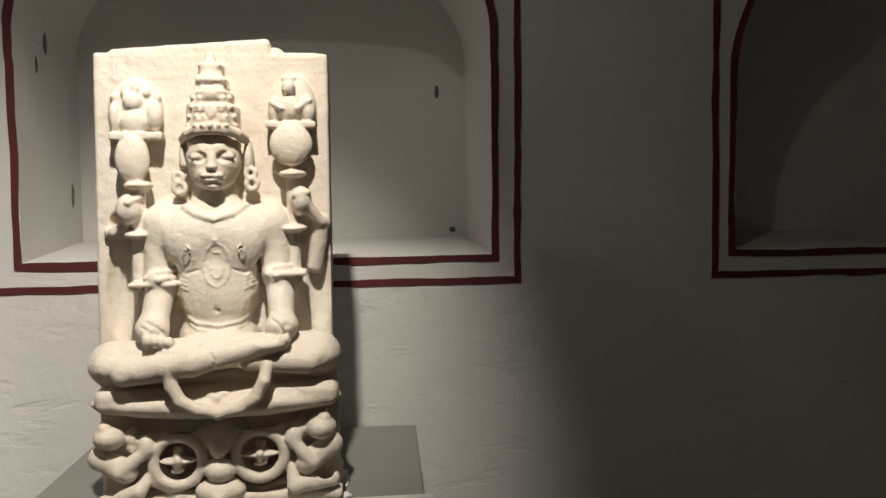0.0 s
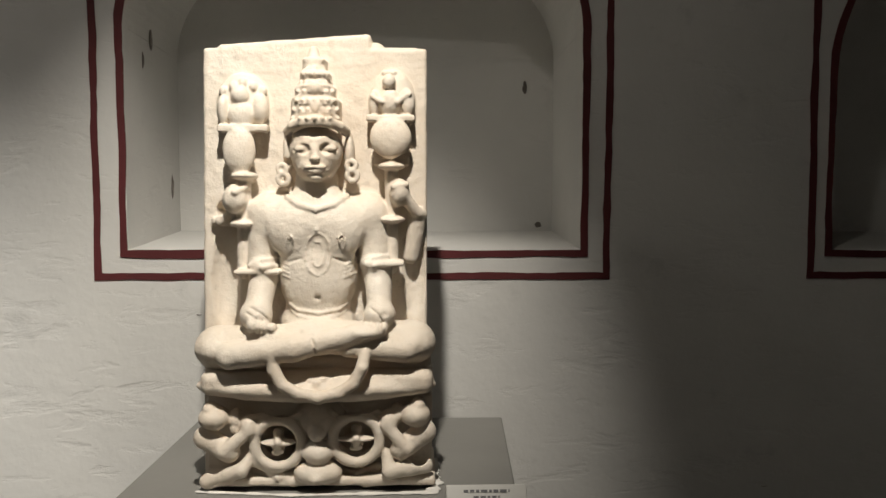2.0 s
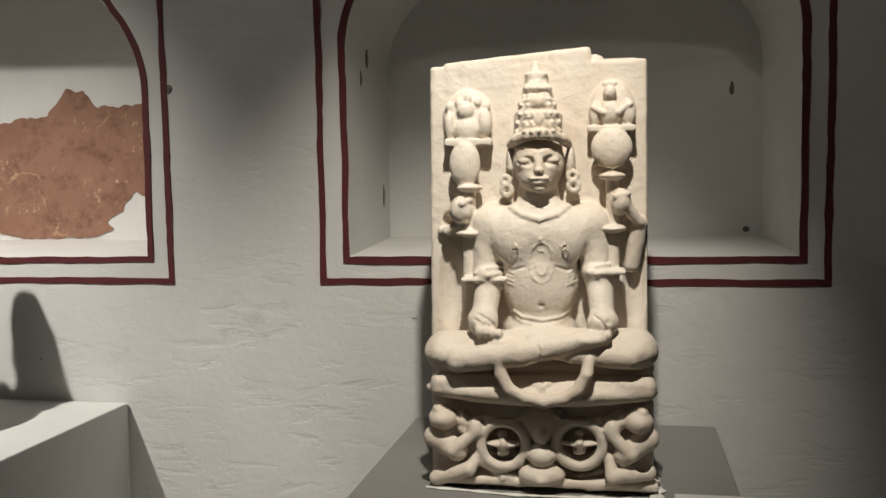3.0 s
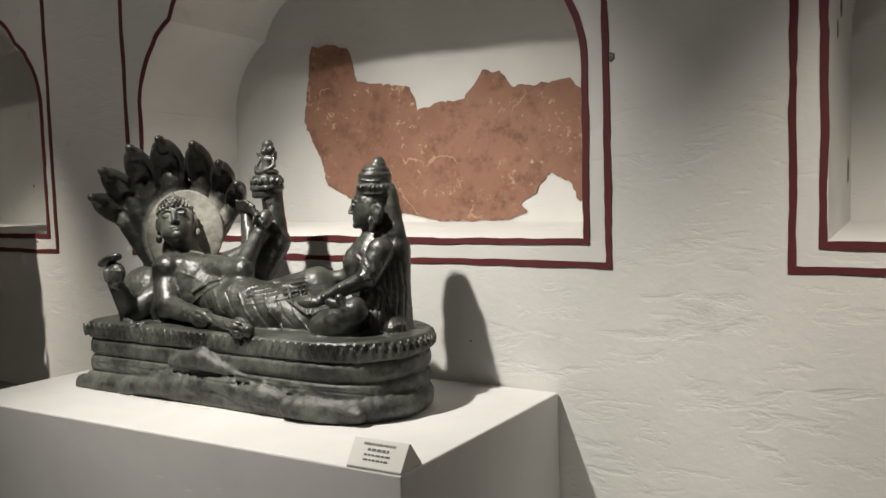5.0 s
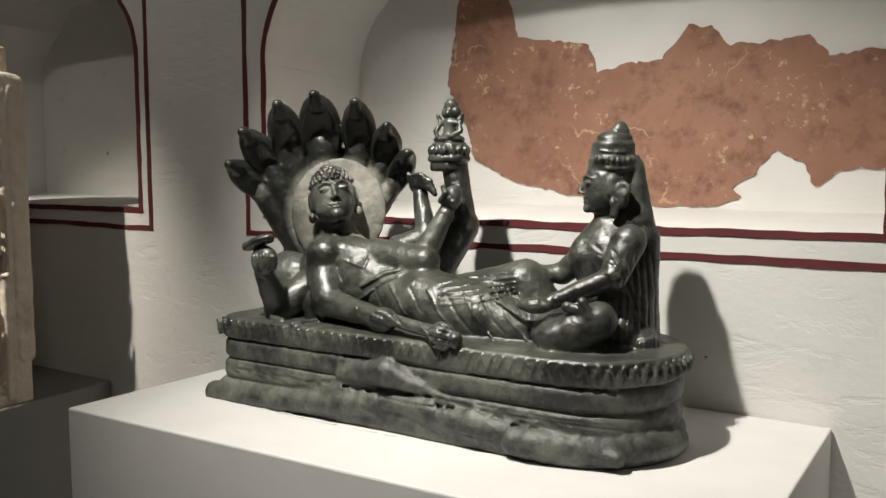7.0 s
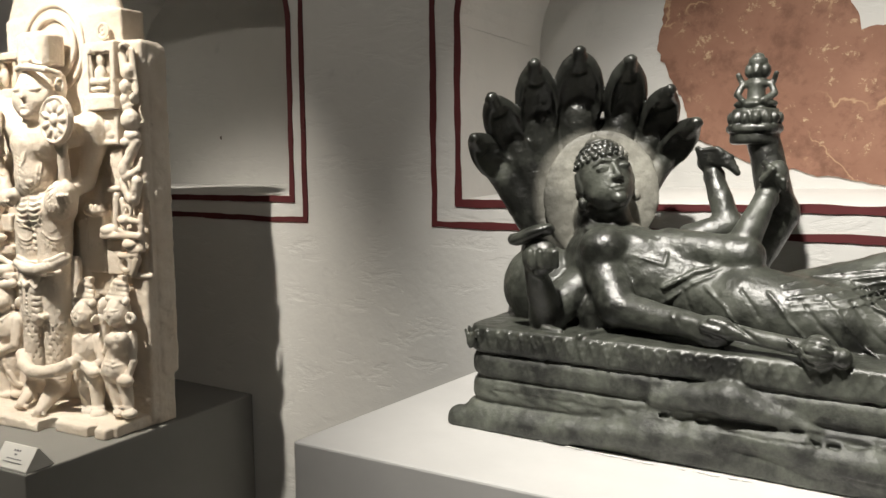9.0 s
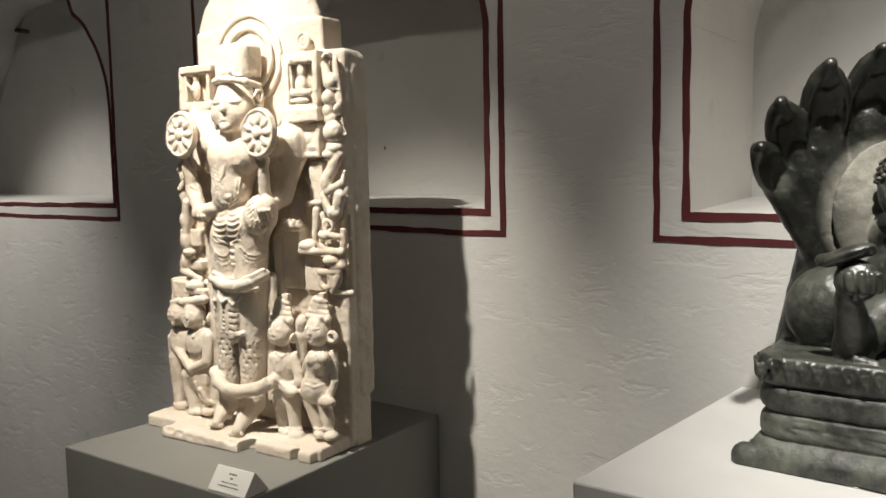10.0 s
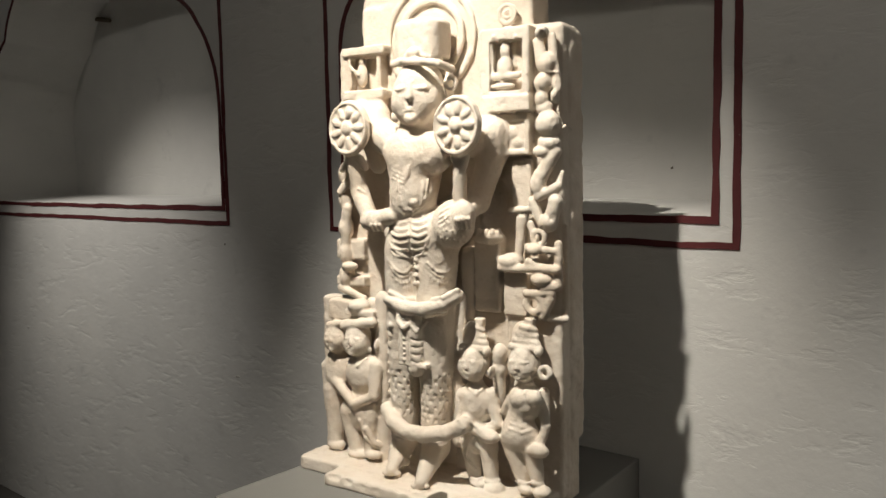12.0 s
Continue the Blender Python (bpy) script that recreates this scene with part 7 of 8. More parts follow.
    s.rope(0.00238, (-0.0368, -0.0493, 0.5373), (-0.0123, -0.0531, 0.5336), (0.0141, -0.058, 0.5371), (0.0355, -0.0563, 0.5355), (0.0552, -0.0545, 0.5419), k=0.0015)
    s.rope(0.00227, (-0.04, -0.049, 0.5324), (-0.027, -0.0508, 0.527), (-0.0155, -0.0506, 0.5256), (-0.0029, -0.0521, 0.528), (0.0137, -0.0595, 0.5349), k=0.0015, cut=True)
    s.rope(0.00222, (0.0159, -0.0585, 0.5349), (0.0237, -0.0545, 0.5291), (0.0338, -0.0538, 0.5277), (0.0441, -0.0536, 0.5298), (0.0544, -0.0533, 0.536), k=0.0015, cut=True)
    s.rope(0.00238, (-0.0358, -0.0508, 0.5231), (-0.0152, -0.049, 0.519), (0.0086, -0.0502, 0.5224), (0.032, -0.0511, 0.5211), (0.0534, -0.0518, 0.5278), k=0.0015)
    s.rope(0.00227, (-0.0389, -0.0506, 0.5182), (-0.0275, -0.0501, 0.5126), (-0.0174, -0.048, 0.5112), (-0.0078, -0.0452, 0.5132), (0.0082, -0.0516, 0.5201), k=0.0015, cut=True)
    s.rope(0.00223, (0.0107, -0.051, 0.5202), (0.0176, -0.0456, 0.5143), (0.0299, -0.048, 0.5132), (0.0417, -0.0499, 0.5156), (0.0526, -0.0506, 0.5219), k=0.0015, cut=True)
    s.rope(0.00239, (-0.0364, -0.05, 0.5087), (-0.0166, -0.0471, 0.5046), (0.0009, -0.0391, 0.5072), (0.0287, -0.0463, 0.5066), (0.0516, -0.0491, 0.5136), k=0.0015)
    s.rope(0.00258, (-0.1334, 0.0749, 0.5859), (-0.1318, 0.0748, 0.5678), k=0.0015)
    s.rope(0.00239, (-0.0433, -0.0443, 0.5571), (-0.0371, -0.0476, 0.5431), (-0.0323, -0.0489, 0.5291), (-0.028, -0.0495, 0.515), (-0.0126, -0.0465, 0.5083), (-0.0014, -0.0379, 0.5011), (0.0226, -0.0467, 0.5075), (0.0421, -0.0495, 0.5132), (0.0519, -0.0527, 0.5312), (0.0602, -0.0537, 0.5489), k=0.0015)
    s.rope(0.00187, (0.0116, -0.0543, 0.5941), (0.0117, -0.0545, 0.5778), (0.0146, -0.0587, 0.5617), (0.0153, -0.0597, 0.5454), (0.0114, -0.0541, 0.5286), (0.0026, -0.0416, 0.511), k=0.0015, cut=True)
    s.rope(0.00375, (0.0004, 0.0749, 0.6095), (0.0196, 0.0749, 0.6183), (0.0407, 0.0747, 0.6222), (0.0614, 0.0749, 0.6261), k=0.0015)
    s.rope(0.0035, (0.0543, -0.0279, 0.5966), (0.0574, -0.0046, 0.6026), k=0.0015)
    s.rope(0.00374, (0.0256, 0.0747, 0.6073), (0.0457, 0.0748, 0.6094), (0.0657, 0.075, 0.6115), k=0.0015)
    s.rope(0.00348, (0.0633, -0.0332, 0.5899), (0.072, -0.0188, 0.5943), k=0.0015)
    s.rope(0.00374, (0.0313, 0.0748, 0.5963), (0.0507, 0.075, 0.5966), (0.0702, 0.0747, 0.5969), k=0.0015)
    s.rope(0.00347, (0.0711, -0.0367, 0.5832), (0.0816, -0.0253, 0.586), (0.0882, -0.0073, 0.5885), k=0.0015)
    s.rope(0.00374, (0.0559, 0.0749, 0.5839), (0.0745, 0.0747, 0.5824), k=0.0015)
    s.rope(0.00346, (0.0777, -0.0384, 0.5765), (0.089, -0.0283, 0.5776), (0.0978, -0.014, 0.5785), (0.1036, 0.0045, 0.5745), k=0.0015)
    s.rope(0.00345, (0.0833, -0.0386, 0.5697), (0.0951, -0.0292, 0.5691), (0.1043, -0.0157, 0.5683), (0.11, 0.0019, 0.5625), k=0.0015)
    s.ell((0.105, -0.03, 0.5751), (0.0468, 0.034, 0.0488), 0.008)
    s.ell((0.0912, -0.0543, 0.6086), (0.0028, 0.004, 0.0028), 0.001, cut=True)
    s.ell((0.1313, -0.0553, 0.5626), (0.0034, 0.004, 0.0034), 0.001)
    s.ell((0.1151, -0.0645, 0.5855), (0.0039, 0.004, 0.0039), 0.001, cut=True)
    s.ell((0.1361, -0.0347, 0.5397), (0.0045, 0.004, 0.0028), 0.001)
    s.ell((0.1276, -0.0611, 0.5638), (0.0028, 0.004, 0.0034), 0.001, cut=True)
    s.ell((0.1064, -0.0623, 0.5864), (0.0034, 0.004, 0.0039), 0.001)
    s.ell((0.1349, -0.0447, 0.5413), (0.004, 0.004, 0.0028), 0.001, cut=True)
    s.ell((0.122, -0.0595, 0.5647), (0.0045, 0.004, 0.0034), 0.001)
    s.ell((0.1006, -0.0648, 0.5875), (0.0028, 0.004, 0.004), 0.001, cut=True)
    s.ell((0.1289, -0.0469, 0.5423), (0.0034, 0.004, 0.0028), 0.001)
    s.ell((0.1177, -0.0642, 0.5659), (0.0039, 0.004, 0.0034), 0.001, cut=True)
    s.ell((0.1443, -0.0444, 0.5889), (0.0045, 0.004, 0.0039), 0.001)
    s.ell((0.1257, -0.0536, 0.5437), (0.0028, 0.004, 0.0028), 0.001, cut=True)
    s.ell((0.1092, -0.0625, 0.5667), (0.0034, 0.004, 0.0034), 0.001)
    s.ell((0.1415, -0.0517, 0.5902), (0.0039, 0.004, 0.0039), 0.001, cut=True)
    s.ell((0.1207, -0.053, 0.5446), (0.0045, 0.004, 0.0028), 0.001)
    s.ell((0.1038, -0.0655, 0.5678), (0.0028, 0.004, 0.0034), 0.001, cut=True)
    s.ell((0.1346, -0.0523, 0.5912), (0.0034, 0.004, 0.0039), 0.001)
    s.ell((0.1165, -0.058, 0.5459), (0.004, 0.004, 0.0028), 0.001, cut=True)
    s.ell((0.1464, -0.0434, 0.5693), (0.0045, 0.004, 0.0034), 0.001)
    s.ell((0.1309, -0.0581, 0.5924), (0.0028, 0.004, 0.0039), 0.001, cut=True)
    s.ell((0.1083, -0.0566, 0.5466), (0.0034, 0.004, 0.0028), 0.001)
    s.ell((0.1441, -0.0515, 0.5706), (0.0039, 0.004, 0.0034), 0.001, cut=True)
    s.ell((0.1253, -0.0565, 0.5934), (0.0045, 0.004, 0.0039), 0.001)
    s.ell((0.103, -0.06, 0.5478), (0.0028, 0.004, 0.0028), 0.001, cut=True)
    s.ell((0.1376, -0.0527, 0.5716), (0.0034, 0.004, 0.0034), 0.001)
    s.ell((0.1212, -0.0615, 0.5946), (0.0039, 0.004, 0.0039), 0.001, cut=True)
    s.ell((0.0965, -0.0572, 0.5486), (0.0045, 0.004, 0.0028), 0.001)
    s.ell((0.1344, -0.0593, 0.5729), (0.0028, 0.004, 0.0034), 0.001, cut=True)
    s.ell((0.1127, -0.0596, 0.5955), (0.0034, 0.004, 0.0039), 0.001)
    s.ell((0.1426, -0.0445, 0.5506), (0.004, 0.004, 0.0028), 0.001, cut=True)
    s.ell((0.1291, -0.0581, 0.5738), (0.0045, 0.004, 0.0034), 0.001)
    s.ell((0.1072, -0.0626, 0.5966), (0.0028, 0.004, 0.0039), 0.001, cut=True)
    s.ell((0.137, -0.0472, 0.5517), (0.0034, 0.004, 0.0028), 0.001)
    s.rope(0.00229, (0.0861, -0.0537, 0.6045), (0.1038, -0.0498, 0.6149), k=0.0015, cut=True)
    s.rope(0.00228, (0.0898, -0.0594, 0.5945), (0.1079, -0.0563, 0.606), k=0.0015, cut=True)
    s.rope(0.00228, (0.0916, -0.0621, 0.5844), (0.1119, -0.0626, 0.5972), k=0.0015, cut=True)
    s.rope(0.00228, (0.092, -0.0628, 0.5742), (0.1119, -0.0625, 0.5882), k=0.0015, cut=True)
    s.rope(0.00264, (-0.0405, -0.0486, 0.4904), (-0.0312, -0.0486, 0.4799), (-0.0234, -0.0467, 0.4731), (-0.0139, -0.0429, 0.4698), (-0.0053, -0.0377, 0.4733), (0.0008, -0.0333, 0.4804), (0.0103, -0.034, 0.4919), k=0.0015)
    s.rope(0.0018, (-0.0409, -0.048, 0.4808), (-0.0318, -0.0479, 0.4703), (-0.0237, -0.0463, 0.4635), (-0.0143, -0.0423, 0.4602), (-0.0057, -0.0371, 0.4637), (0.0003, -0.0327, 0.4708), (0.0098, -0.0333, 0.4823), k=0.0015)
    s.ell((-0.0371, -0.0466, 0.4625), (0.003, 0.003, 0.0048), 0.001)
    s.ell((-0.0291, -0.0456, 0.4544), (0.003, 0.003, 0.0048), 0.001)
    s.ell((-0.022, -0.0435, 0.4496), (0.003, 0.003, 0.0048), 0.001)
    s.ell((-0.0153, -0.0409, 0.4481), (0.003, 0.003, 0.0048), 0.001)
    s.ell((-0.0092, -0.0374, 0.4498), (0.003, 0.003, 0.0048), 0.001)
    s.ell((-0.0035, -0.0333, 0.4548), (0.003, 0.003, 0.0048), 0.001)
    s.ell((0.0025, -0.0298, 0.4633), (0.003, 0.003, 0.0048), 0.001)
    s.rope(0.00256, (0.0533, -0.0475, 0.495), (0.0624, -0.0441, 0.4845), (0.0704, -0.0391, 0.4776), (0.0795, -0.0302, 0.474), (0.0868, -0.0181, 0.4767), (0.0904, -0.0061, 0.4829), (0.0881, 0.0157, 0.492), k=0.0015)
    s.rope(0.00175, (0.053, -0.0469, 0.4856), (0.062, -0.0435, 0.4751), (0.0701, -0.0387, 0.4682), (0.0792, -0.0296, 0.4646), (0.0863, -0.0174, 0.4673), (0.0897, -0.0048, 0.4734), k=0.0015)
    s.ell((0.0572, -0.0441, 0.4677), (0.0029, 0.003, 0.0047), 0.001)
    s.ell((0.0648, -0.0398, 0.4595), (0.0029, 0.003, 0.0047), 0.001)
    s.ell((0.0718, -0.0344, 0.4545), (0.0029, 0.003, 0.0047), 0.001)
    s.ell((0.078, -0.0278, 0.4526), (0.0029, 0.003, 0.0047), 0.001)
    s.ell((0.0833, -0.0196, 0.4538), (0.0029, 0.003, 0.0047), 0.001)
    s.ell((0.0873, -0.0094, 0.4581), (0.0029, 0.003, 0.0047), 0.001)
    s.ell((0.0882, 0.0061, 0.4651), (0.003, 0.003, 0.0047), 0.001)
    s.ell((0.0225, -0.0413, 0.5001), (0.0082, 0.01, 0.0071), 0.002)
    s.ell((0.0218, -0.0403, 0.4834), (0.0083, 0.01, 0.0071), 0.002)
    s.ell((0.0213, -0.0396, 0.4668), (0.0083, 0.01, 0.0071), 0.002)
    s.ell((0.0205, -0.0384, 0.45), (0.0083, 0.01, 0.0071), 0.002)
    s.rope(0.01464, (-0.0559, -0.036, 0.411), (-0.0018, -0.054, 0.4002), (0.0492, -0.06, 0.4002), (0.0922, -0.052, 0.4119), (0.1137, -0.03, 0.4284))
    s.rope(0.00605, (-0.0469, -0.0442, 0.4271), (-0.0271, -0.045, 0.4213), (-0.0054, -0.0489, 0.4161), (0.0019, -0.025, 0.4115), k=0.0015)
    s.rope(0.00599, (0.0725, -0.0586, 0.4216), (0.0959, -0.0578, 0.4267), (0.1069, -0.0474, 0.4338), (0.1177, -0.0366, 0.4409), k=0.0015)
    s.rope(0.0049, (-0.0081, -0.0285, 0.3774), (0.0199, -0.0377, 0.3809), k=0.0015)
    s.rope(0.00478, (0.0583, -0.0632, 0.3873), (0.0641, -0.035, 0.3883), (0.0783, -0.0193, 0.3917), k=0.0015)
    s.cap((0.0221, -0.045, 0.3748), (0.0158, -0.036, 0.272), 0.01429, 0.02055)
    s.rope(0.00356, (0.0196, -0.0591, 0.3611), (0.0295, -0.0558, 0.3509), (0.036, -0.0477, 0.361), (0.0444, -0.0424, 0.3717), k=0.0015)
    s.box((0.0268, -0.042, 0.2774), (0.0244, 0.01, 0.006), 0.003)
    s.rope(0.00214, (0.015, -0.0576, 0.3355), (0.0291, -0.0553, 0.3318), (0.0371, -0.0399, 0.335), k=0.0015, cut=True)
    s.rope(0.00215, (0.0149, -0.0575, 0.32), (0.0285, -0.0546, 0.3162), (0.0369, -0.0396, 0.3194), k=0.0015, cut=True)
    s.rope(0.00215, (0.0149, -0.0575, 0.3045), (0.0283, -0.0542, 0.3006), (0.0366, -0.0392, 0.3038), k=0.0015, cut=True)
    s.rope(0.00215, (0.0144, -0.0568, 0.2888), (0.0277, -0.0534, 0.2849), (0.0365, -0.0389, 0.2882), k=0.0015, cut=True)
    s.rope(0.00312, (-0.0435, -0.0228, 0.2398), (-0.0281, -0.0171, 0.2363), (-0.0227, 0.0028, 0.2375), k=0.0015)
    s.rope(0.00301, (0.0325, -0.0352, 0.2594), (0.0466, -0.0317, 0.2557), (0.0598, -0.0271, 0.2516), (0.0709, -0.0148, 0.2566), k=0.0015)
    s.rope(0.00182, (0.0328, -0.0292, 0.2366), (0.0558, -0.0252, 0.2218), (0.0665, -0.0155, 0.2261), (0.0716, 0.0032, 0.2278), k=0.0015, cut=True)
    s.rope(0.00182, (0.0732, 0.0007, 0.2382), (0.068, -0.0157, 0.2348), (0.0581, -0.0243, 0.2292), k=0.0015, cut=True)
    s.rope(0.00187, (-0.0541, -0.0187, 0.2209), (-0.0302, -0.0143, 0.2082), k=0.0015, cut=True)
    s.rope(0.00182, (0.0319, -0.0278, 0.2204), (0.0554, -0.0245, 0.2059), (0.066, -0.0146, 0.2101), (0.0705, 0.005, 0.2115), k=0.0015, cut=True)
    s.rope(0.00182, (0.0712, 0.0038, 0.2216), (0.067, -0.014, 0.2186), (0.0576, -0.0236, 0.2133), k=0.0015, cut=True)
    s.rope(0.00188, (-0.0551, -0.0174, 0.2042), (-0.0306, -0.0137, 0.1918), k=0.0015, cut=True)
    s.rope(0.00182, (0.0312, -0.0269, 0.2043), (0.0547, -0.0234, 0.1899), (0.0652, -0.0134, 0.194), (0.0693, 0.007, 0.195), k=0.0015, cut=True)
    s.rope(0.00183, (0.0699, 0.006, 0.2051), (0.0663, -0.0128, 0.2025), (0.0569, -0.0224, 0.1973), k=0.0015, cut=True)
    s.rope(0.00188, (-0.0561, -0.016, 0.1875), (-0.0313, -0.0128, 0.1753), k=0.0015, cut=True)
    s.rope(0.00183, (0.0305, -0.0258, 0.1882), (0.054, -0.0224, 0.1738), (0.0645, -0.0122, 0.1779), (0.0679, 0.0094, 0.1784), k=0.0015, cut=True)
    s.rope(0.00183, (0.0687, 0.0079, 0.1886), (0.0657, -0.0119, 0.1865), (0.0563, -0.0214, 0.1812), k=0.0015, cut=True)
    s.rope(0.00189, (-0.0571, -0.0148, 0.1708), (-0.032, -0.0118, 0.1587), k=0.0015, cut=True)
    s.rope(0.00183, (0.0299, -0.0249, 0.172), (0.0534, -0.0213, 0.1577), (0.064, -0.0113, 0.1618), (0.0663, 0.0119, 0.1616), k=0.0015, cut=True)
    s.rope(0.00184, (0.0672, 0.0104, 0.172), (0.065, -0.0107, 0.1703), (0.0558, -0.0206, 0.1652), k=0.0015, cut=True)
    s.rope(0.00189, (-0.0581, -0.0134, 0.1539), (-0.0326, -0.011, 0.1421), k=0.0015, cut=True)
    s.rope(0.00183, (0.0295, -0.0242, 0.1559), (0.053, -0.0207, 0.1417), (0.0633, -0.0102, 0.1456), (0.0639, 0.0158, 0.1443), k=0.0015, cut=True)
    s.rope(0.00185, (0.0655, 0.0132, 0.1551), (0.0642, -0.0094, 0.1541), (0.0551, -0.0196, 0.149), k=0.0015, cut=True)
    s.rope(0.0019, (-0.0591, -0.0121, 0.1371), (-0.0331, -0.0104, 0.1256), k=0.0015, cut=True)
    s.rope(0.01641, (-0.0747, -0.02, 0.1643), (-0.042, -0.04, 0.1451), (0.0006, -0.052, 0.135), (0.0508, -0.056, 0.1367), (0.0984, -0.05, 0.1477), (0.1265, -0.036, 0.1617), (0.1267, 0, 0.165))
    s.cap((-0.1232, 0.03, 0.3988), (-0.1185, 0.03, 0.0351), 0.01668, 0.01981, 0.008)
    s.cap((-0.0939, 0.02, 0.4021), (-0.0886, 0.02, 0.1469), 0.007598, 0.007751)
    s.cap((0.0853, 0.03, 0.4139), (0.0809, 0.03, 0.1077), 0.01447, 0.01611, 0.008)
    s.ell((-0.0495, -0.039, 0.3557), (0.0085, 0.008, 0.0073), 0.001)
    s.ell((-0.0551, -0.0314, 0.3333), (0.0086, 0.008, 0.0074), 0.001)
    s.ell((-0.0603, -0.0243, 0.3107), (0.0087, 0.008, 0.0074), 0.001)
    s.ell((-0.0655, -0.0173, 0.2879), (0.0087, 0.008, 0.0075), 0.001)
    s.ell((-0.089, 0.0147, 0.2583), (0.0089, 0.008, 0.0077), 0.001)
    s.ell((-0.089, 0.0145, 0.2367), (0.0089, 0.008, 0.0077), 0.001)
    s.ell((-0.089, 0.0145, 0.2149), (0.009, 0.008, 0.0077), 0.001)
    s.ell((-0.0891, 0.0145, 0.1931), (0.009, 0.008, 0.0077), 0.001)
    s.ell((-0.0891, 0.0144, 0.1713), (0.009, 0.008, 0.0077), 0.001)
    s.cap((-0.0496, 0, 0.081), (-0.0400, -0.052, 0.0440), 0.02802, 0.0135, 0.008)
    s.cap((0.0414, -0.005, 0.0916), (0.0475, -0.068, 0.0380), 0.02843, 0.0140, 0.008)
    s.ell((-0.0258, -0.0188, 0.0549), (0.01, 0.009, 0.01), 0.002)
    s.ell((-0.1388, 0.05, 0.6017), (0.0204, 0.03, 0.0767), cut=True)
    s.ell((-0.1488, 0.055, 0.4594), (0.0137, 0.02, 0.065), cut=True)
    # toes, straight shins with an anklet, and the flat pleat hanging from the girdle with its tasselled hem
    for fx, fy, fz in ((-0.040, -0.060, 0.038), (0.0475, -0.077, 0.033)):
        for i in range(5):
            s.ell((fx - 0.016 + 0.008 * i, fy + 0.003 * abs(i - 1), fz), (0.0046, 0.0085, 0.0058), 0.0015)
    s.cap((-0.041, 0.0, 0.350), (-0.046, 0.006, 0.095), 0.0365, 0.0290, 0.006)
    s.cap((0.041, 0.0, 0.350), (0.039, 0.002, 0.095), 0.0395, 0.0310, 0.006)
    s.ell((-0.0035, 0.0, 0.205), (0.0048, 0.060, 0.085), 0.002, cut=True)
    for lx, ly, lr in ((-0.0455, 0.005, 0.0305), (0.0395, 0.002, 0.0325)):
        for h in (0.108, 0.115, 0.272, 0.281):
            wide = lr + (0.004 if h > 0.2 else 0.0)
            s.rope(0.0024, *[(lx + wide * math.sin(a), ly - wide * math.cos(a), h - 0.004 * math.cos(a)) for a in (-1.4, -0.7, 0.0, 0.7, 1.4)], k=0.001)
        for row in range(8):
            for i in range(5):
                a = -1.1 + 0.55 * (i + 0.5 * (row % 2))
                wide = lr + 0.0005 + 0.0005 * row
                s.ell((lx + wide * math.sin(a), ly - wide * math.cos(a), 0.160 + 0.0135 * row), (0.0036, 0.0017, 0.0036), 0.001, cut=True)
    s.box((-0.001, -0.040, 0.332), (0.0165, 0.018, 0.055), 0.003)
    for i in range(-1, 2):
        s.rope(0.0015, (-0.001 + 0.008 * i, -0.059, 0.380), (-0.001 + 0.009 * i, -0.059, 0.284), k=0.001, cut=True)
    for i in range(9):
        s.ell((-0.001, -0.0585, 0.290 + 0.011 * i), (0.0032, 0.0034, 0.0036), 0.001)
    s.rope(0.0052, (0.026, -0.048, 0.392), (0.014, -0.058, 0.366), (0.000, -0.062, 0.358), (-0.014, -0.058, 0.368), (-0.022, -0.050, 0.390), k=0.002)
    for cx, cy, cz in ((-0.162, -0.034, 0.780), (0.134, -0.058, 0.772)):
        s.ell((cx, cy, cz), (0.055, 0.016, 0.061), 0.003)
        s.box((cx, cy - 0.030, cz), (0.07, 0.020, 0.07), 0.002, cut=True)
        s.ring((cx, cy - 0.009, cz), 0.049, 0.0042, tall=1.1)
        s.ell((cx, cy - 0.010, cz), (0.014, 0.008, 0.015), 0.002)
        for i in range(9):
            a = 2 * math.pi * i / 9
            s.ell((cx + 0.031 * math.cos(a), cy - 0.010, cz + 0.034 * math.sin(a)), (0.0145, 0.0055, 0.0085), 0.001, turn=math.degrees(a))
    s.cap((-0.1326, 0.02, 0.7959), (-0.1718, 0.03, 0.8171), 0.0322, 0.03014, 0.01)
    s.cap((-0.0792, 0.01, 0.7505), (-0.1405, 0.02, 0.7839), 0.03655, 0.03479, 0.01)
    s.ell((-0.1322, 0.04, 0.7629), (0.0362, 0.04, 0.0846), 0.012)
    s.cap((-0.1681, -0.02, 0.717), (-0.1623, 0, 0.64), 0.01484, 0.01882, 0.006)
    s.cap((-0.1623, 0, 0.64), (-0.1227, -0.015, 0.5784), 0.02132, 0.01857, 0.006)
    s.cap((-0.1228, -0.015, 0.5759), (-0.039, -0.042, 0.5905), 0.02105, 0.01787, 0.006)
    s.ell((-0.0883, -0.036, 0.5786), (0.0306, 0.018, 0.0231))
    s.rope(0.00482, (-0.0906, -0.0529, 0.5706), (-0.0909, -0.0447, 0.5582), k=0.0015)
    s.rope(0.00481, (-0.0792, -0.0521, 0.5708), (-0.0795, -0.0439, 0.5585), k=0.0015)
    s.rope(0.0048, (-0.0692, -0.0494, 0.571), (-0.073, -0.0365, 0.5584), k=0.0015)
    s.rope(0.00372, (-0.1509, -0.0185, 0.6463), (-0.1393, -0.0133, 0.6376), k=0.0015)
    s.cap((-0.2054, -0.01, 0.6903), (-0.1697, -0.018, 0.7146), 0.007553, 0.009911)
    s.cap((-0.1476, -0.018, 0.7142), (-0.1384, -0.01, 0.6921), 0.008617, 0.006173)
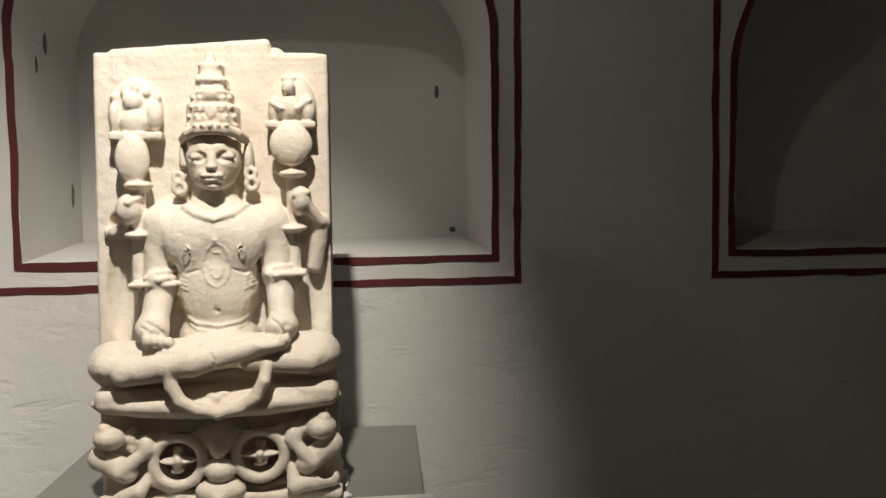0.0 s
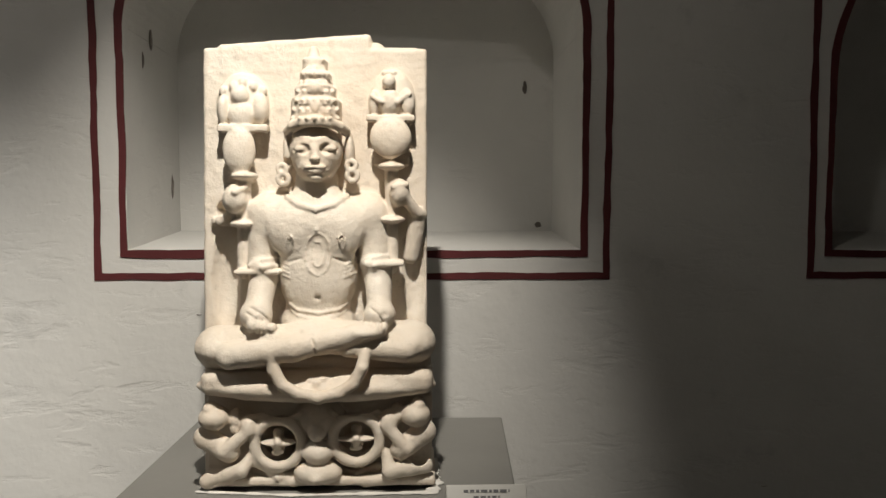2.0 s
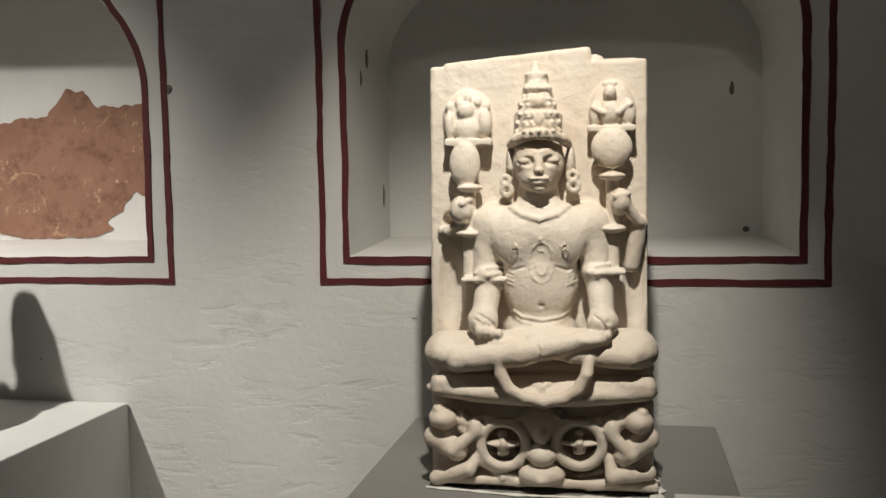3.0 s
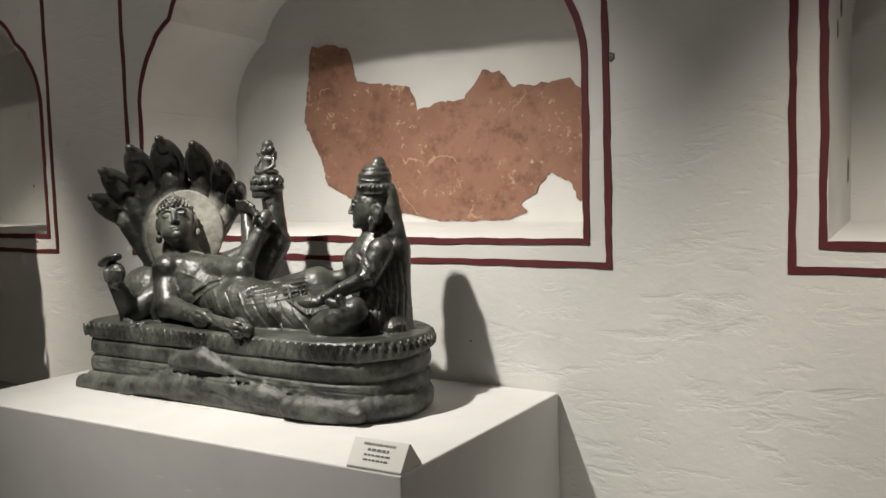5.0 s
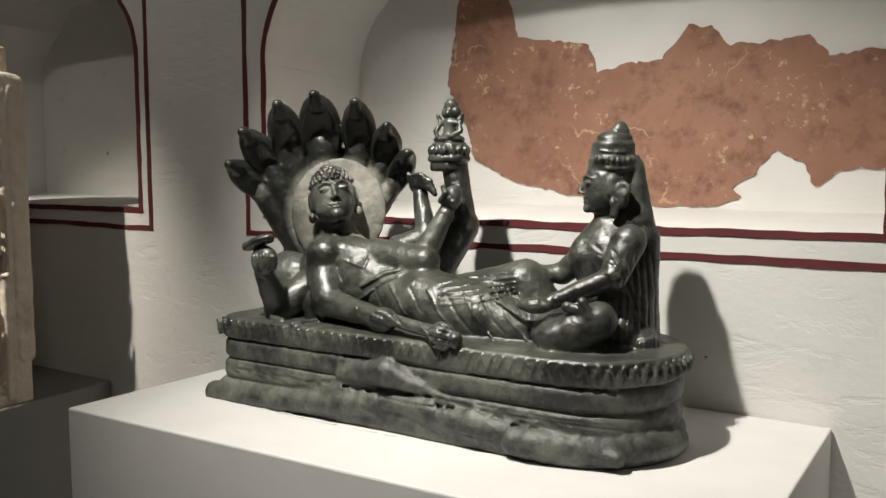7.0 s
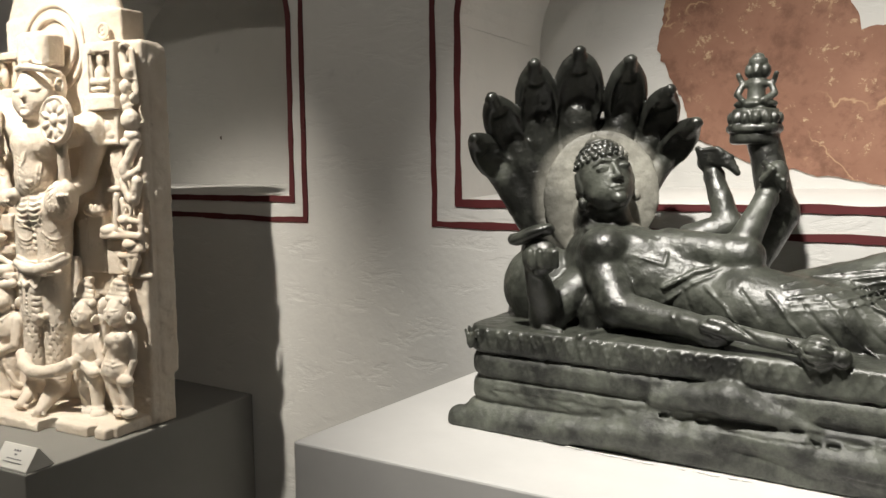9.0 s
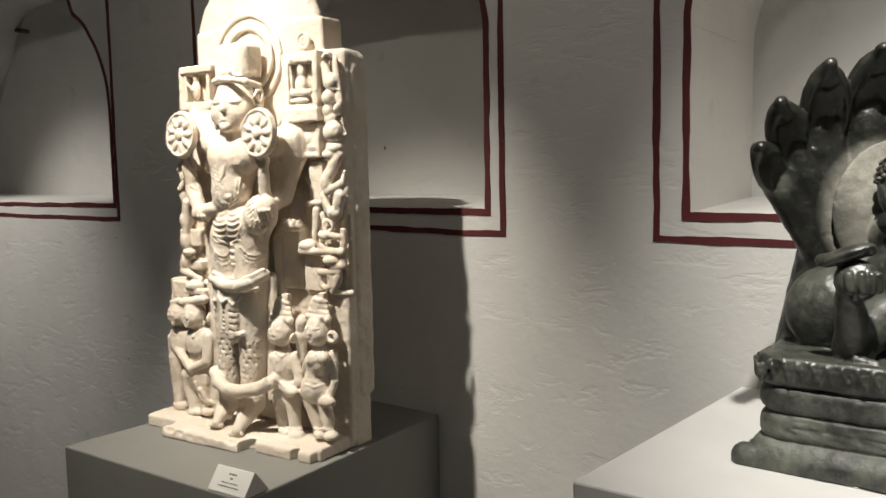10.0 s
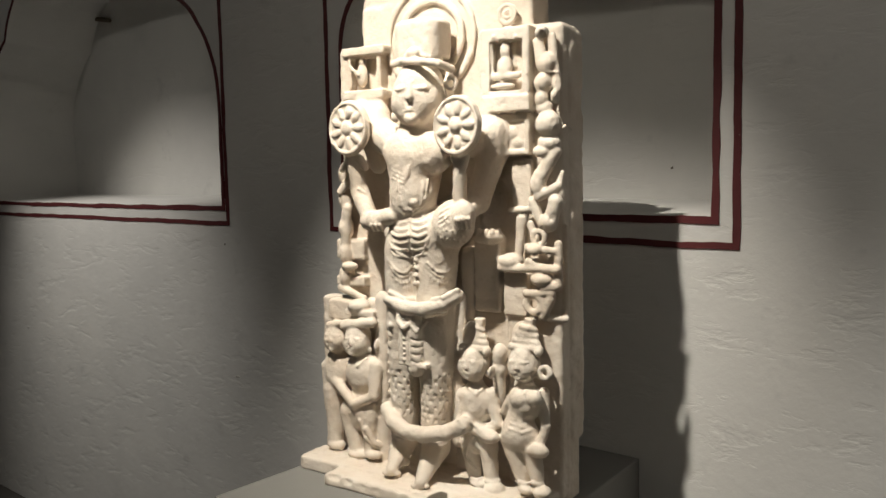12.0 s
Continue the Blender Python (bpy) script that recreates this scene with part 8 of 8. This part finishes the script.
    s.ell((0.1497, 0.05, 0.7487), (0.0326, 0.045, 0.0725), 0.012)
    s.ell((0.1437, 0.065, 0.6161), (0.04, 0.03, 0.0604), cut=True)
    s.cap((0.0831, 0, 0.7395), (0.1621, 0.03, 0.7559), 0.03698, 0.03886, 0.012)
    s.cap((0.1699, 0.04, 0.7333), (0.1297, 0.03, 0.6176), 0.03215, 0.02571, 0.012)
    s.cap((0.1297, -0.045, 0.7172), (0.1209, -0.03, 0.6296), 0.01227, 0.01477, 0.006)
    s.cap((0.1169, -0.05, 0.7083), (0.1298, -0.045, 0.6859), 0.006711, 0.006714)
    s.cap((0.1484, -0.05, 0.7099), (0.1377, -0.045, 0.688), 0.006642, 0.006696)
    s.cap((0.1355, 0.02, 0.6178), (0.1211, -0.03, 0.5932), 0.02322, 0.02052, 0.008)
    s.ell((0.1364, -0.04, 0.5932), (0.0236, 0.024, 0.031), 0.005)
    s.rope(0.00503, (0.1336, -0.0635, 0.5876), (0.133, -0.0581, 0.5695), k=0.0015)
    s.rope(0.00501, (0.1424, -0.0629, 0.5877), (0.141, -0.0561, 0.5696), k=0.0015)
    s.rope(0.00501, (0.1496, -0.0597, 0.5878), (0.1475, -0.0517, 0.5696), k=0.0015)
    s.rope(0.00502, (0.1554, -0.0542, 0.5878), (0.1525, -0.0448, 0.5695), k=0.0015)
    s.face((0.1270, 0.016, 0.284), (0.0, -1.0, 0), (0, 0.05, 1), 0.62, curls=False, worn=True)
    s.ell((0.1243, 0.024, 0.3375), (0.027, 0.02, 0.0323))
    s.cap((0.1037, 0.006, 0.3167), (0.1618, 0.01, 0.3138), 0.007771, 0.009415, 0.003)
    s.cap((0.1112, 0.009, 0.3313), (0.1559, 0.013, 0.3269), 0.007039, 0.008256, 0.003)
    s.cap((0.1164, 0.012, 0.3445), (0.1522, 0.016, 0.3391), 0.006314, 0.007087, 0.003)
    s.rope(0.00592, (0.126, 0.0096, 0.36), (0.1475, 0.0188, 0.3524), k=0.0015)
    s.ell((0.1616, 0.008, 0.3094), (0.0063, 0.012, 0.0094), 0.003)
    s.box((0.1364, 0.024, 0.3686), (0.0109, 0.01, 0.0083), 0.003)
    s.face((0.2455, 0.016, 0.297), (0.0, -1.0, 0), (0, 0.05, 1), 0.62, curls=False, worn=True)
    s.ell((0.2433, 0.024, 0.3491), (0.029, 0.02, 0.0311))
    s.cap((0.2203, 0.006, 0.3288), (0.2807, 0.01, 0.3265), 0.007487, 0.009058, 0.003)
    s.cap((0.2273, 0.009, 0.3428), (0.2753, 0.013, 0.339), 0.006782, 0.007943, 0.003)
    s.cap((0.2323, 0.012, 0.3555), (0.2719, 0.016, 0.3508), 0.006085, 0.006819, 0.003)
    s.rope(0.00571, (0.241, 0.0095, 0.3705), (0.2561, 0.0106, 0.3677), (0.2678, 0.0184, 0.3637), k=0.0015)
    s.ell((0.2805, 0.008, 0.3222), (0.0077, 0.012, 0.0091), 0.003)
    s.box((0.2538, 0.024, 0.379), (0.0101, 0.01, 0.008), 0.003)
    s.face((-0.2500, 0.022, 0.303), (0.08, -1.0, 0), (0, 0.05, 1), 0.60, curls=False, worn=True)
    s.face((-0.1800, 0.010, 0.304), (0.08, -1.0, 0), (0, 0.05, 1), 0.63, curls=False, worn=True)
    s.box((-0.2416, 0.04, 0.3649), (0.0356, 0.02, 0.0238), 0.006)
    s.cap((-0.2634, 0.005, 0.3306), (-0.2012, 0.005, 0.3414), 0.007965, 0.007822)
    s.box((-0.1693, 0.016, 0.3659), (0.0405, 0.02, 0.0077), 0.004)
    s.cap((-0.2055, -0.006, 0.3373), (-0.1325, 0, 0.3481), 0.01169, 0.01148)
    s.ell((-0.1786, 0.012, 0.3806), (0.0279, 0.026, 0.0162))
    s.ell((0.1757, 0.005, 0.2704), (0.0045, 0.018, 0.0129), 0.003)
    s.ring((0.2966, 0.005, 0.2839), 0.01128, 0.00564)
    s.ell((-0.126, 0.015, 0.294), (0.0065, 0.016, 0.0167), 0.003)
    s.ell((0.1815, 0.03, 0.3032), (0.0154, 0.02, 0.0236))
    s.ell((0.1798, 0.03, 0.2722), (0.017, 0.018, 0.019))
    s.cap((0.1792, 0.03, 0.2555), (0.185, 0.03, 0.2086), 0.01425, 0.01072)
    s.cap((0.131, 0.02, 0.237), (0.1285, 0.015, 0.216), 0.01683, 0.03125, 0.006)
    s.ell((0.1324, 0.018, 0.1948), (0.04, 0.034, 0.0452), 0.008)
    s.cap((0.1298, 0.018, 0.1613), (0.139, 0.012, 0.1219), 0.02902, 0.02654, 0.008)
    s.cap((0.118, 0.015, 0.1176), (0.1352, 0.01, 0.0369), 0.02311, 0.01459, 0.005)
    s.cap((0.1607, 0.012, 0.1315), (0.1755, 0.006, 0.0434), 0.02275, 0.01437, 0.005)
    s.ell((0.1492, 0, 0.0366), (0.0228, 0.018, 0.0084), 0.003)
    s.ell((0.1876, -0.006, 0.0327), (0.0218, 0.02, 0.0119), 0.003)
    s.cap((0.169, 0.02, 0.2205), (0.1856, 0.01, 0.1657), 0.01428, 0.01184)
    s.cap((0.1856, 0.01, 0.1634), (0.1636, -0.012, 0.1439), 0.01184, 0.009452)
    s.cap((0.1025, 0.01, 0.2136), (0.1046, 0, 0.1617), 0.01451, 0.01208)
    s.cap((0.1071, -0.004, 0.1594), (0.1923, -0.016, 0.1437), 0.01446, 0.00935)
    s.ell((0.1802, -0.012, 0.1419), (0.0222, 0.014, 0.0141), 0.003)
    s.rope(0.00352, (0.1271, -0.046, 0.1759), (0.1413, -0.0449, 0.1632), k=0.0015)
    s.rope(0.0036, (0.1377, -0.0137, 0.1402), (0.1335, -0.0142, 0.1237), (0.1251, -0.0076, 0.1046), (0.1199, -0.0063, 0.0873), (0.13, -0.006, 0.0757), (0.1388, -0.0034, 0.0633), k=0.0015)
    s.rope(0.00296, (0.1304, -0.0276, 0.1788), (0.1422, -0.0232, 0.1685), (0.1543, -0.0193, 0.1585), (0.1586, 0.0059, 0.1578), (0.1822, -0.0029, 0.1683), k=0.0015)
    s.rope(0.00357, (0.1275, -0.0065, 0.2323), (0.1455, -0.0094, 0.2234), (0.152, 0.0072, 0.2327), k=0.0015)
    s.cap((0.2471, 0.02, 0.2519), (0.2473, 0.015, 0.2321), 0.01621, 0.02777, 0.006)
    s.ell((0.2495, 0.016, 0.2166), (0.0378, 0.034, 0.0365), 0.008)
    s.ell((0.2439, -0.008, 0.2284), (0.0189, 0.016, 0.0172), 0.006)
    s.ell((0.2804, -0.006, 0.233), (0.0158, 0.016, 0.017), 0.006)
    s.cap((0.2405, 0.014, 0.1965), (0.2342, 0.012, 0.1669), 0.02558, 0.03034, 0.008)
    s.ell((0.2382, 0.012, 0.1512), (0.0391, 0.036, 0.0362), 0.008)
    s.cap((0.2228, 0.012, 0.1358), (0.2515, 0.008, 0.0481), 0.02583, 0.01404, 0.006)
    s.cap((0.2622, 0.01, 0.1428), (0.2815, 0.006, 0.0569), 0.02084, 0.01389, 0.006)
    s.ell((0.2601, 0, 0.0452), (0.019, 0.02, 0.0116), 0.003)
    s.ell((0.2952, -0.004, 0.0465), (0.0194, 0.02, 0.0115), 0.003)
    s.cap((0.2841, 0.022, 0.2356), (0.2946, 0.012, 0.1763), 0.01377, 0.01029)
    s.cap((0.2946, 0.012, 0.1729), (0.2861, 0, 0.1264), 0.0103, 0.008016)
    s.ell((0.2878, -0.006, 0.1294), (0.0228, 0.016, 0.0148), 0.003)
    s.rope(0.00253, (0.231, -0.0164, 0.179), (0.2549, -0.0136, 0.1729), k=0.0015)
    s.rope(0.00253, (0.2309, -0.021, 0.1686), (0.2571, -0.0177, 0.1628), (0.267, -0.0076, 0.1665), (0.2732, 0.0101, 0.1677), k=0.0015)
    s.rope(0.00343, (0.2601, -0.0103, 0.2414), (0.2696, 0.0154, 0.2488), k=0.0015)
    s.cap((0.2166, 0.01, 0.2173), (0.2012, 0.015, 0.1905), 0.01167, 0.009425)
    s.rope(0.00423, (0.1303, -0.005, 0.0429), (0.15, -0.0107, 0.0435), (0.1549, 0.0042, 0.0448), k=0.0015)
    s.rope(0.00417, (0.1699, -0.008, 0.0465), (0.186, -0.0081, 0.0449), (0.1899, 0.0089, 0.0453), k=0.0015)
    s.rope(0.00407, (0.2449, -0.0067, 0.0583), (0.26, -0.0063, 0.0564), (0.2757, -0.0076, 0.0645), k=0.0015)
    s.rope(0.00402, (0.2774, -0.0111, 0.0636), (0.2896, -0.0055, 0.0597), k=0.0015)
    s.ell((-0.2548, 0.03, 0.2178), (0.0404, 0.03, 0.0567), 0.008)
    s.cap((-0.2673, 0.03, 0.1729), (-0.261, 0.025, 0.0496), 0.02993, 0.0178, 0.006)
    s.ell((-0.2569, 0.02, 0.0434), (0.0242, 0.018, 0.0137), 0.003)
    s.cap((-0.2868, 0.025, 0.2257), (-0.2764, 0.02, 0.1602), 0.01495, 0.01224)
    s.ell((-0.1714, 0.018, 0.2261), (0.0443, 0.034, 0.0512), 0.008)
    s.ell((-0.1753, 0.016, 0.1417), (0.0514, 0.032, 0.0463), 0.008)
    s.cap((-0.207, 0.014, 0.1309), (-0.1845, 0.01, 0.0423), 0.02668, 0.01733, 0.006)
    s.cap((-0.1511, 0.014, 0.126), (-0.1468, 0.012, 0.0483), 0.02233, 0.01584, 0.006)
    s.ell((-0.1781, 0.004, 0.0397), (0.0289, 0.018, 0.0106), 0.003)
    s.ell((-0.1327, 0.002, 0.0456), (0.0196, 0.016, 0.0105), 0.003)
    s.cap((-0.1295, 0.012, 0.2464), (-0.1271, 0, 0.1846), 0.01679, 0.01291)
    s.cap((-0.1271, 0, 0.182), (-0.1694, -0.016, 0.1614), 0.01291, 0.0104)
    s.cap((-0.2469, 0.01, 0.1997), (-0.1727, -0.016, 0.1584), 0.01339, 0.01041)
    s.rope(0.00521, (-0.1597, -0.0123, 0.1243), (-0.1564, -0.0064, 0.1039), (-0.1485, -0.0063, 0.0855), (-0.1366, -0.001, 0.0731), (-0.1295, 0.0105, 0.0582), k=0.0015)
    s.rope(0.00651, (-0.1477, -0.0072, 0.1054), (-0.1386, -0.0034, 0.0897), (-0.1307, 0.0017, 0.0734), (-0.1212, 0.0102, 0.0689), k=0.0015)
    s.rope(0.00389, (-0.1648, -0.0129, 0.2468), (-0.1504, 0.0018, 0.2639), k=0.0015)
    s.box((0.0, 0.04, 0.014), (0.306, 0.095, 0.016), 0.006)
    s.box((-0.04, -0.055, 0.012), (0.15, 0.05, 0.014), 0.008)
    s.box((0.19, -0.03, 0.012), (0.105, 0.05, 0.014), 0.006)
    s.box((-0.23, -0.005, 0.014), (0.085, 0.045, 0.016), 0.010)
    s.ell((0.10, -0.085, 0.01), (0.02, 0.03, 0.03), cut=True)
    s.ell((0.245, -0.075, 0.005), (0.012, 0.02, 0.03), cut=True)
    for i in range(14):
        n = noise.noise((i * 3.1, 0, 0))
        s.ell((-0.29 + 0.043 * i + 0.02 * n, -0.104 + 0.02 * n, 0.022 + 0.012 * n), (0.018 + 0.01 * n, 0.010, 0.009), 0.004, cut=True)
    s.box((0, 0.1, -0.02), (0.8, 0.6, 0.02), 0.001, k=0.0005, cut=True)
    s.weather(0.0013, 0.016, 11)
    ob = s.skin("standing_statue", MARBLE, settle=0.032)
    ob.matrix_world = pose(-3.7850, 1.4875, 0.9240, 0, 0, 6.3)
    return tagged(ob, "tall cream marble stele of a standing deity with small attendants", "statue")


standing_marble()


# ---- remnant of wall painting in the wide recess ----
def fresco_remnant():
    """A ragged sheet of old painted plaster, 4 mm thick, left on the rear wall."""
    outline = [(-2.44, 1.857), (-2.403, 2.104), (-2.33, 2.112), (-2.242, 2.085), (-2.211, 1.979), (-2.111, 1.962), (-2.005, 1.944), (-1.977, 1.868),
               (-1.90, 1.885), (-1.808, 1.89), (-1.735, 1.969), (-1.686, 1.964), (-1.638, 1.910), (-1.56, 1.915), (-1.459, 1.922), (-1.416, 1.876),
               (-1.262, 1.878), (-1.262, 1.62), (-1.381, 1.605), (-1.437, 1.573), (-1.467, 1.628), (-1.526, 1.662), (-1.570, 1.600), (-1.620, 1.572),
               (-1.600, 1.546), (-1.660, 1.520), (-1.918, 1.519), (-2.21, 1.574), (-2.349, 1.638), (-2.382, 1.737)]
    ragged = []
    for (xa, za), (xb, zb) in zip(outline, outline[1:] + outline[:1]):
        n = max(2, int(math.hypot(xb - xa, zb - za) / 0.012))
        for i in range(n):
            x, z = xa + (xb - xa) * i / n, za + (zb - za) * i / n
            x += 0.006 * noise.noise((x * 22, z * 22, 1)) + 0.008 * noise.noise((x * 60, z * 70, 4))
            z += 0.006 * noise.noise((x * 22, z * 22, 7)) + 0.008 * noise.noise((x * 60, z * 70, 9))
            ragged.append((min(x, -1.2575), z))
    bm = bmesh.new()
    front = [bm.verts.new((x, REAR - 0.004, z)) for x, z in ragged]
    rear = [bm.verts.new((x, REAR + 0.001, z)) for x, z in ragged]
    rim = []
    for i in range(len(front)):
        j = (i + 1) % len(front)
        bm.faces.new((front[i], front[j], rear[j], rear[i]))
        rim.append(bm.edges.get((front[i], front[j])))
    bmesh.ops.triangle_fill(bm, edges=rim, use_beauty=True, use_dissolve=False)
    return tagged(mesh_object("wall_painting", bm, FRESCO), "ragged red-brown remnant of wall painting in the recess", "wall painting", kind="structure")


fresco_remnant()


# ---- scars and chips in the plaster ----
def scar(centre, size, normal, seed, mat=HOLE):
    """A shallow flake of bare render with an uneven rim, lying on a wall whose normal points along -y, or +x inside a recess."""
    bm = bmesh.new()
    rim, inner = [], []
    for i in range(14):
        a = 2 * math.pi * i / 14
        r = 1 + 0.45 * noise.noise((math.cos(a) * 1.3, math.sin(a) * 1.3, seed))
        u, w = size[0] * r * math.cos(a), size[1] * r * math.sin(a)
        for ring, f, lift in ((rim, 1.0, 0.0006), (inner, 0.7, 0.0022)):
            p = (u * f, -lift, w * f) if normal == "y" else (lift, u * f, w * f)
            ring.append(bm.verts.new([c + q for c, q in zip(centre, p)]))
    for i in range(14):
        j = (i + 1) % 14
        bm.faces.new((rim[i], rim[j], inner[j], inner[i]))
    bm.faces.new(inner)
    return tagged(mesh_object("plaster_scar", bm, mat), "small dark scar of bare render in the plaster", "plaster scar", kind="structure")


scar((0.195, REAR, 1.905), (0.006, 0.018), "y", 1)
scar((-0.739, 2.275, 1.632), (0.012, 0.030), "x", 2)
scar((-0.739, 2.12, 1.99), (0.016, 0.028), "x", 5)
scar((-0.739, 2.06, 1.93), (0.008, 0.02), "x", 8)
scar((-4.036, REAR, 1.680), (0.005, 0.007), "y", 3)
scar((-3.60, REAR, 1.60), (0.004, 0.004), "y", 4)
scar((0.235, REAR, 1.532), (0.010, 0.007), "y", 6)
scar((-1.185, FACE, 1.905), (0.008, 0.012), "y", 7)
random.seed(5)
for i in range(16):
    x, z = random.uniform(-6.8, 1.6), random.uniform(0.75, 1.40)
    if i % 3 == 0:
        scar((x, FACE, z), (random.uniform(0.002, 0.004), random.uniform(0.0015, 0.003)), "y", 20 + i)
    else:
        scar((x, FACE, z), (random.uniform(0.006, 0.016), random.uniform(0.0012, 0.0028)), "y", 20 + i, CHIP)


# ---- a batten left lying across the vault of the far recess ----
bm = bmesh.new()
bmesh.ops.create_cone(bm, cap_ends=True, segments=12, radius1=0.011, radius2=0.011, depth=0.44, matrix=pose(-6.72, REAR - 0.012, 2.40, 0, 100, 0))
bmesh.ops.bevel(bm, geom=[e for e in bm.edges if e.calc_face_angle(0) > 1.2], offset=0.003, segments=1, affect="EDGES")
tagged(mesh_object("wooden_batten", bm, worn_paint("weathered_wood", (0.16, 0.125, 0.09), (0.10, 0.08, 0.06), 0.6, 0.8), True), "thin weathered wooden batten across the far recess", "batten")


# ---- printed placards ----
def placard(corner, turn, width, lines, label):
    """A folded card wedge on the plinth's front edge: sloping face, ends and printed lines."""
    base = new("placard")
    base.matrix_world = pose(*corner, 0, 0, turn)
    h, lean, deep, th = 0.047, 0.031, 0.072, 0.0016
    bm = bmesh.new()
    profile = [(0.0, 0.0), (0.0, 0.004), (lean, h), (lean + 0.004, h), (deep, 0.0)]
    left = [bm.verts.new((0.0, y, z)) for y, z in profile]
    right = [bm.verts.new((width, y, z)) for y, z in profile]
    bm.faces.new(left)
    bm.faces.new(right[::-1])
    for i in range(5):
        j = (i + 1) % 5
        bm.faces.new((left[i], left[j], right[j], right[i]))
    bmesh.ops.bevel(bm, geom=list(bm.edges), offset=0.0008, segments=1, affect="EDGES")
    part("card", bm, CARD, base)
    slope = math.degrees(math.atan2(h - 0.004, lean))
    for text, size, down, length in lines:
        run = math.hypot(lean, h - 0.004)
        place = pose(width / 2, 0.0, 0.004, slope, 0, 0) @ Matrix.Translation((0, run - down, 0.0009))
        if text:
            data = bpy.data.curves.new("lettering", "FONT")
            data.body, data.size, data.align_x, data.align_y, data.extrude = text, size, "CENTER", "CENTER", 0.0002
            made = new("lettering", data)
            bpy.context.view_layer.update()
            mesh = bpy.data.meshes.new_from_object(made.evaluated_get(bpy.context.evaluated_depsgraph_get()))
            bpy.data.objects.remove(made)
            mesh.materials.clear()
            mesh.materials.append(INK)
            ob = new("lettering", mesh)
        else:
            bm = bmesh.new()
            x = -length / 2
            while x < length / 2:
                w = random.uniform(0.004, 0.011)
                box_into(bm, (x, -size / 2, -0.0004), (min(x + w, length / 2), size / 2, 0.0002))
                x += w + 0.0025
            ob = mesh_object("lettering", bm, INK)
        ob.parent = base
        ob.matrix_basis = place
    return tagged(base, label, "placard", "printed placards on the plinths")


random.seed(9)
placard((-0.051, 1.268, 1.135), 0.5, 0.122, [("", 0.004, 0.009, 0.07), ("", 0.003, 0.018, 0.04), ("", 0.003, 0.027, 0.06), ("", 0.003, 0.036, 0.05)], "white folded card placard before the seated marble")
placard((-1.460, 1.273, 1.125), 2.0, 0.118, [("SHESHA SHAI VISHNU", 0.0072, 0.010, 0.08), ("", 0.0045, 0.020, 0.045), ("", 0.0034, 0.030, 0.055), ("", 0.0034, 0.039, 0.055)], "white folded card placard naming the black reclining group")
placard((-3.552, 1.206, 0.924), 5.0, 0.112, [("", 0.004, 0.013, 0.022), ("", 0.0035, 0.022, 0.008), ("", 0.0026, 0.032, 0.048), ("", 0.0026, 0.040, 0.062)], "white folded card placard before the standing marble")


# ---- mortar under the statues ----
def mortar(points, radius, label, seed):
    lo = [min(p[i] for p in points) - 0.03 for i in range(2)]
    hi = [max(p[i] for p in points) + 0.03 for i in range(2)]
    z = points[0][2]
    s = Carving((lo[0], lo[1], z - 0.004), (hi[0], hi[1], z + 0.03), 0.002)
    for i, (a, b) in enumerate(zip(points, points[1:])):
        n = max(1, int(math.hypot(b[0] - a[0], b[1] - a[1]) / 0.012))
        for k in range(n):
            x, y = a[0] + (b[0] - a[0]) * k / n, a[1] + (b[1] - a[1]) * k / n
            r = radius * (0.7 + 0.9 * abs(noise.noise((x * 31, y * 31, seed))))
            s.ell((x + 0.004 * noise.noise((x * 50, y * 50, seed)), y, z), (r * 1.4, r, r * 0.55), 0.004)
    s.box(((lo[0] + hi[0]) / 2, (lo[1] + hi[1]) / 2, z - 0.01), (2, 2, 0.0102), 0.0005, k=0.0005, cut=True)
    return tagged(s.skin("mortar_bed", MORTAR), label, "mortar", kind="stuff")


mortar([(-0.455, 1.405, 1.135), (-0.30, 1.385, 1.135), (-0.07, 1.392, 1.135), (-0.062, 1.45, 1.135), (-0.066, 1.57, 1.135)], 0.008, "crumbly white mortar along the seated statue's foot", 3)
mortar([(-4.085, 1.47, 0.924), (-3.99, 1.43, 0.924), (-3.84, 1.41, 0.924), (-3.70, 1.425, 0.924)], 0.007, "crumbly white mortar along the standing statue's foot", 8)
mortar([(-2.40, 1.452, 1.125), (-2.16, 1.440, 1.125), (-1.98, 1.445, 1.125)], 0.005, "thin white mortar along the reclining group's foot", 12)
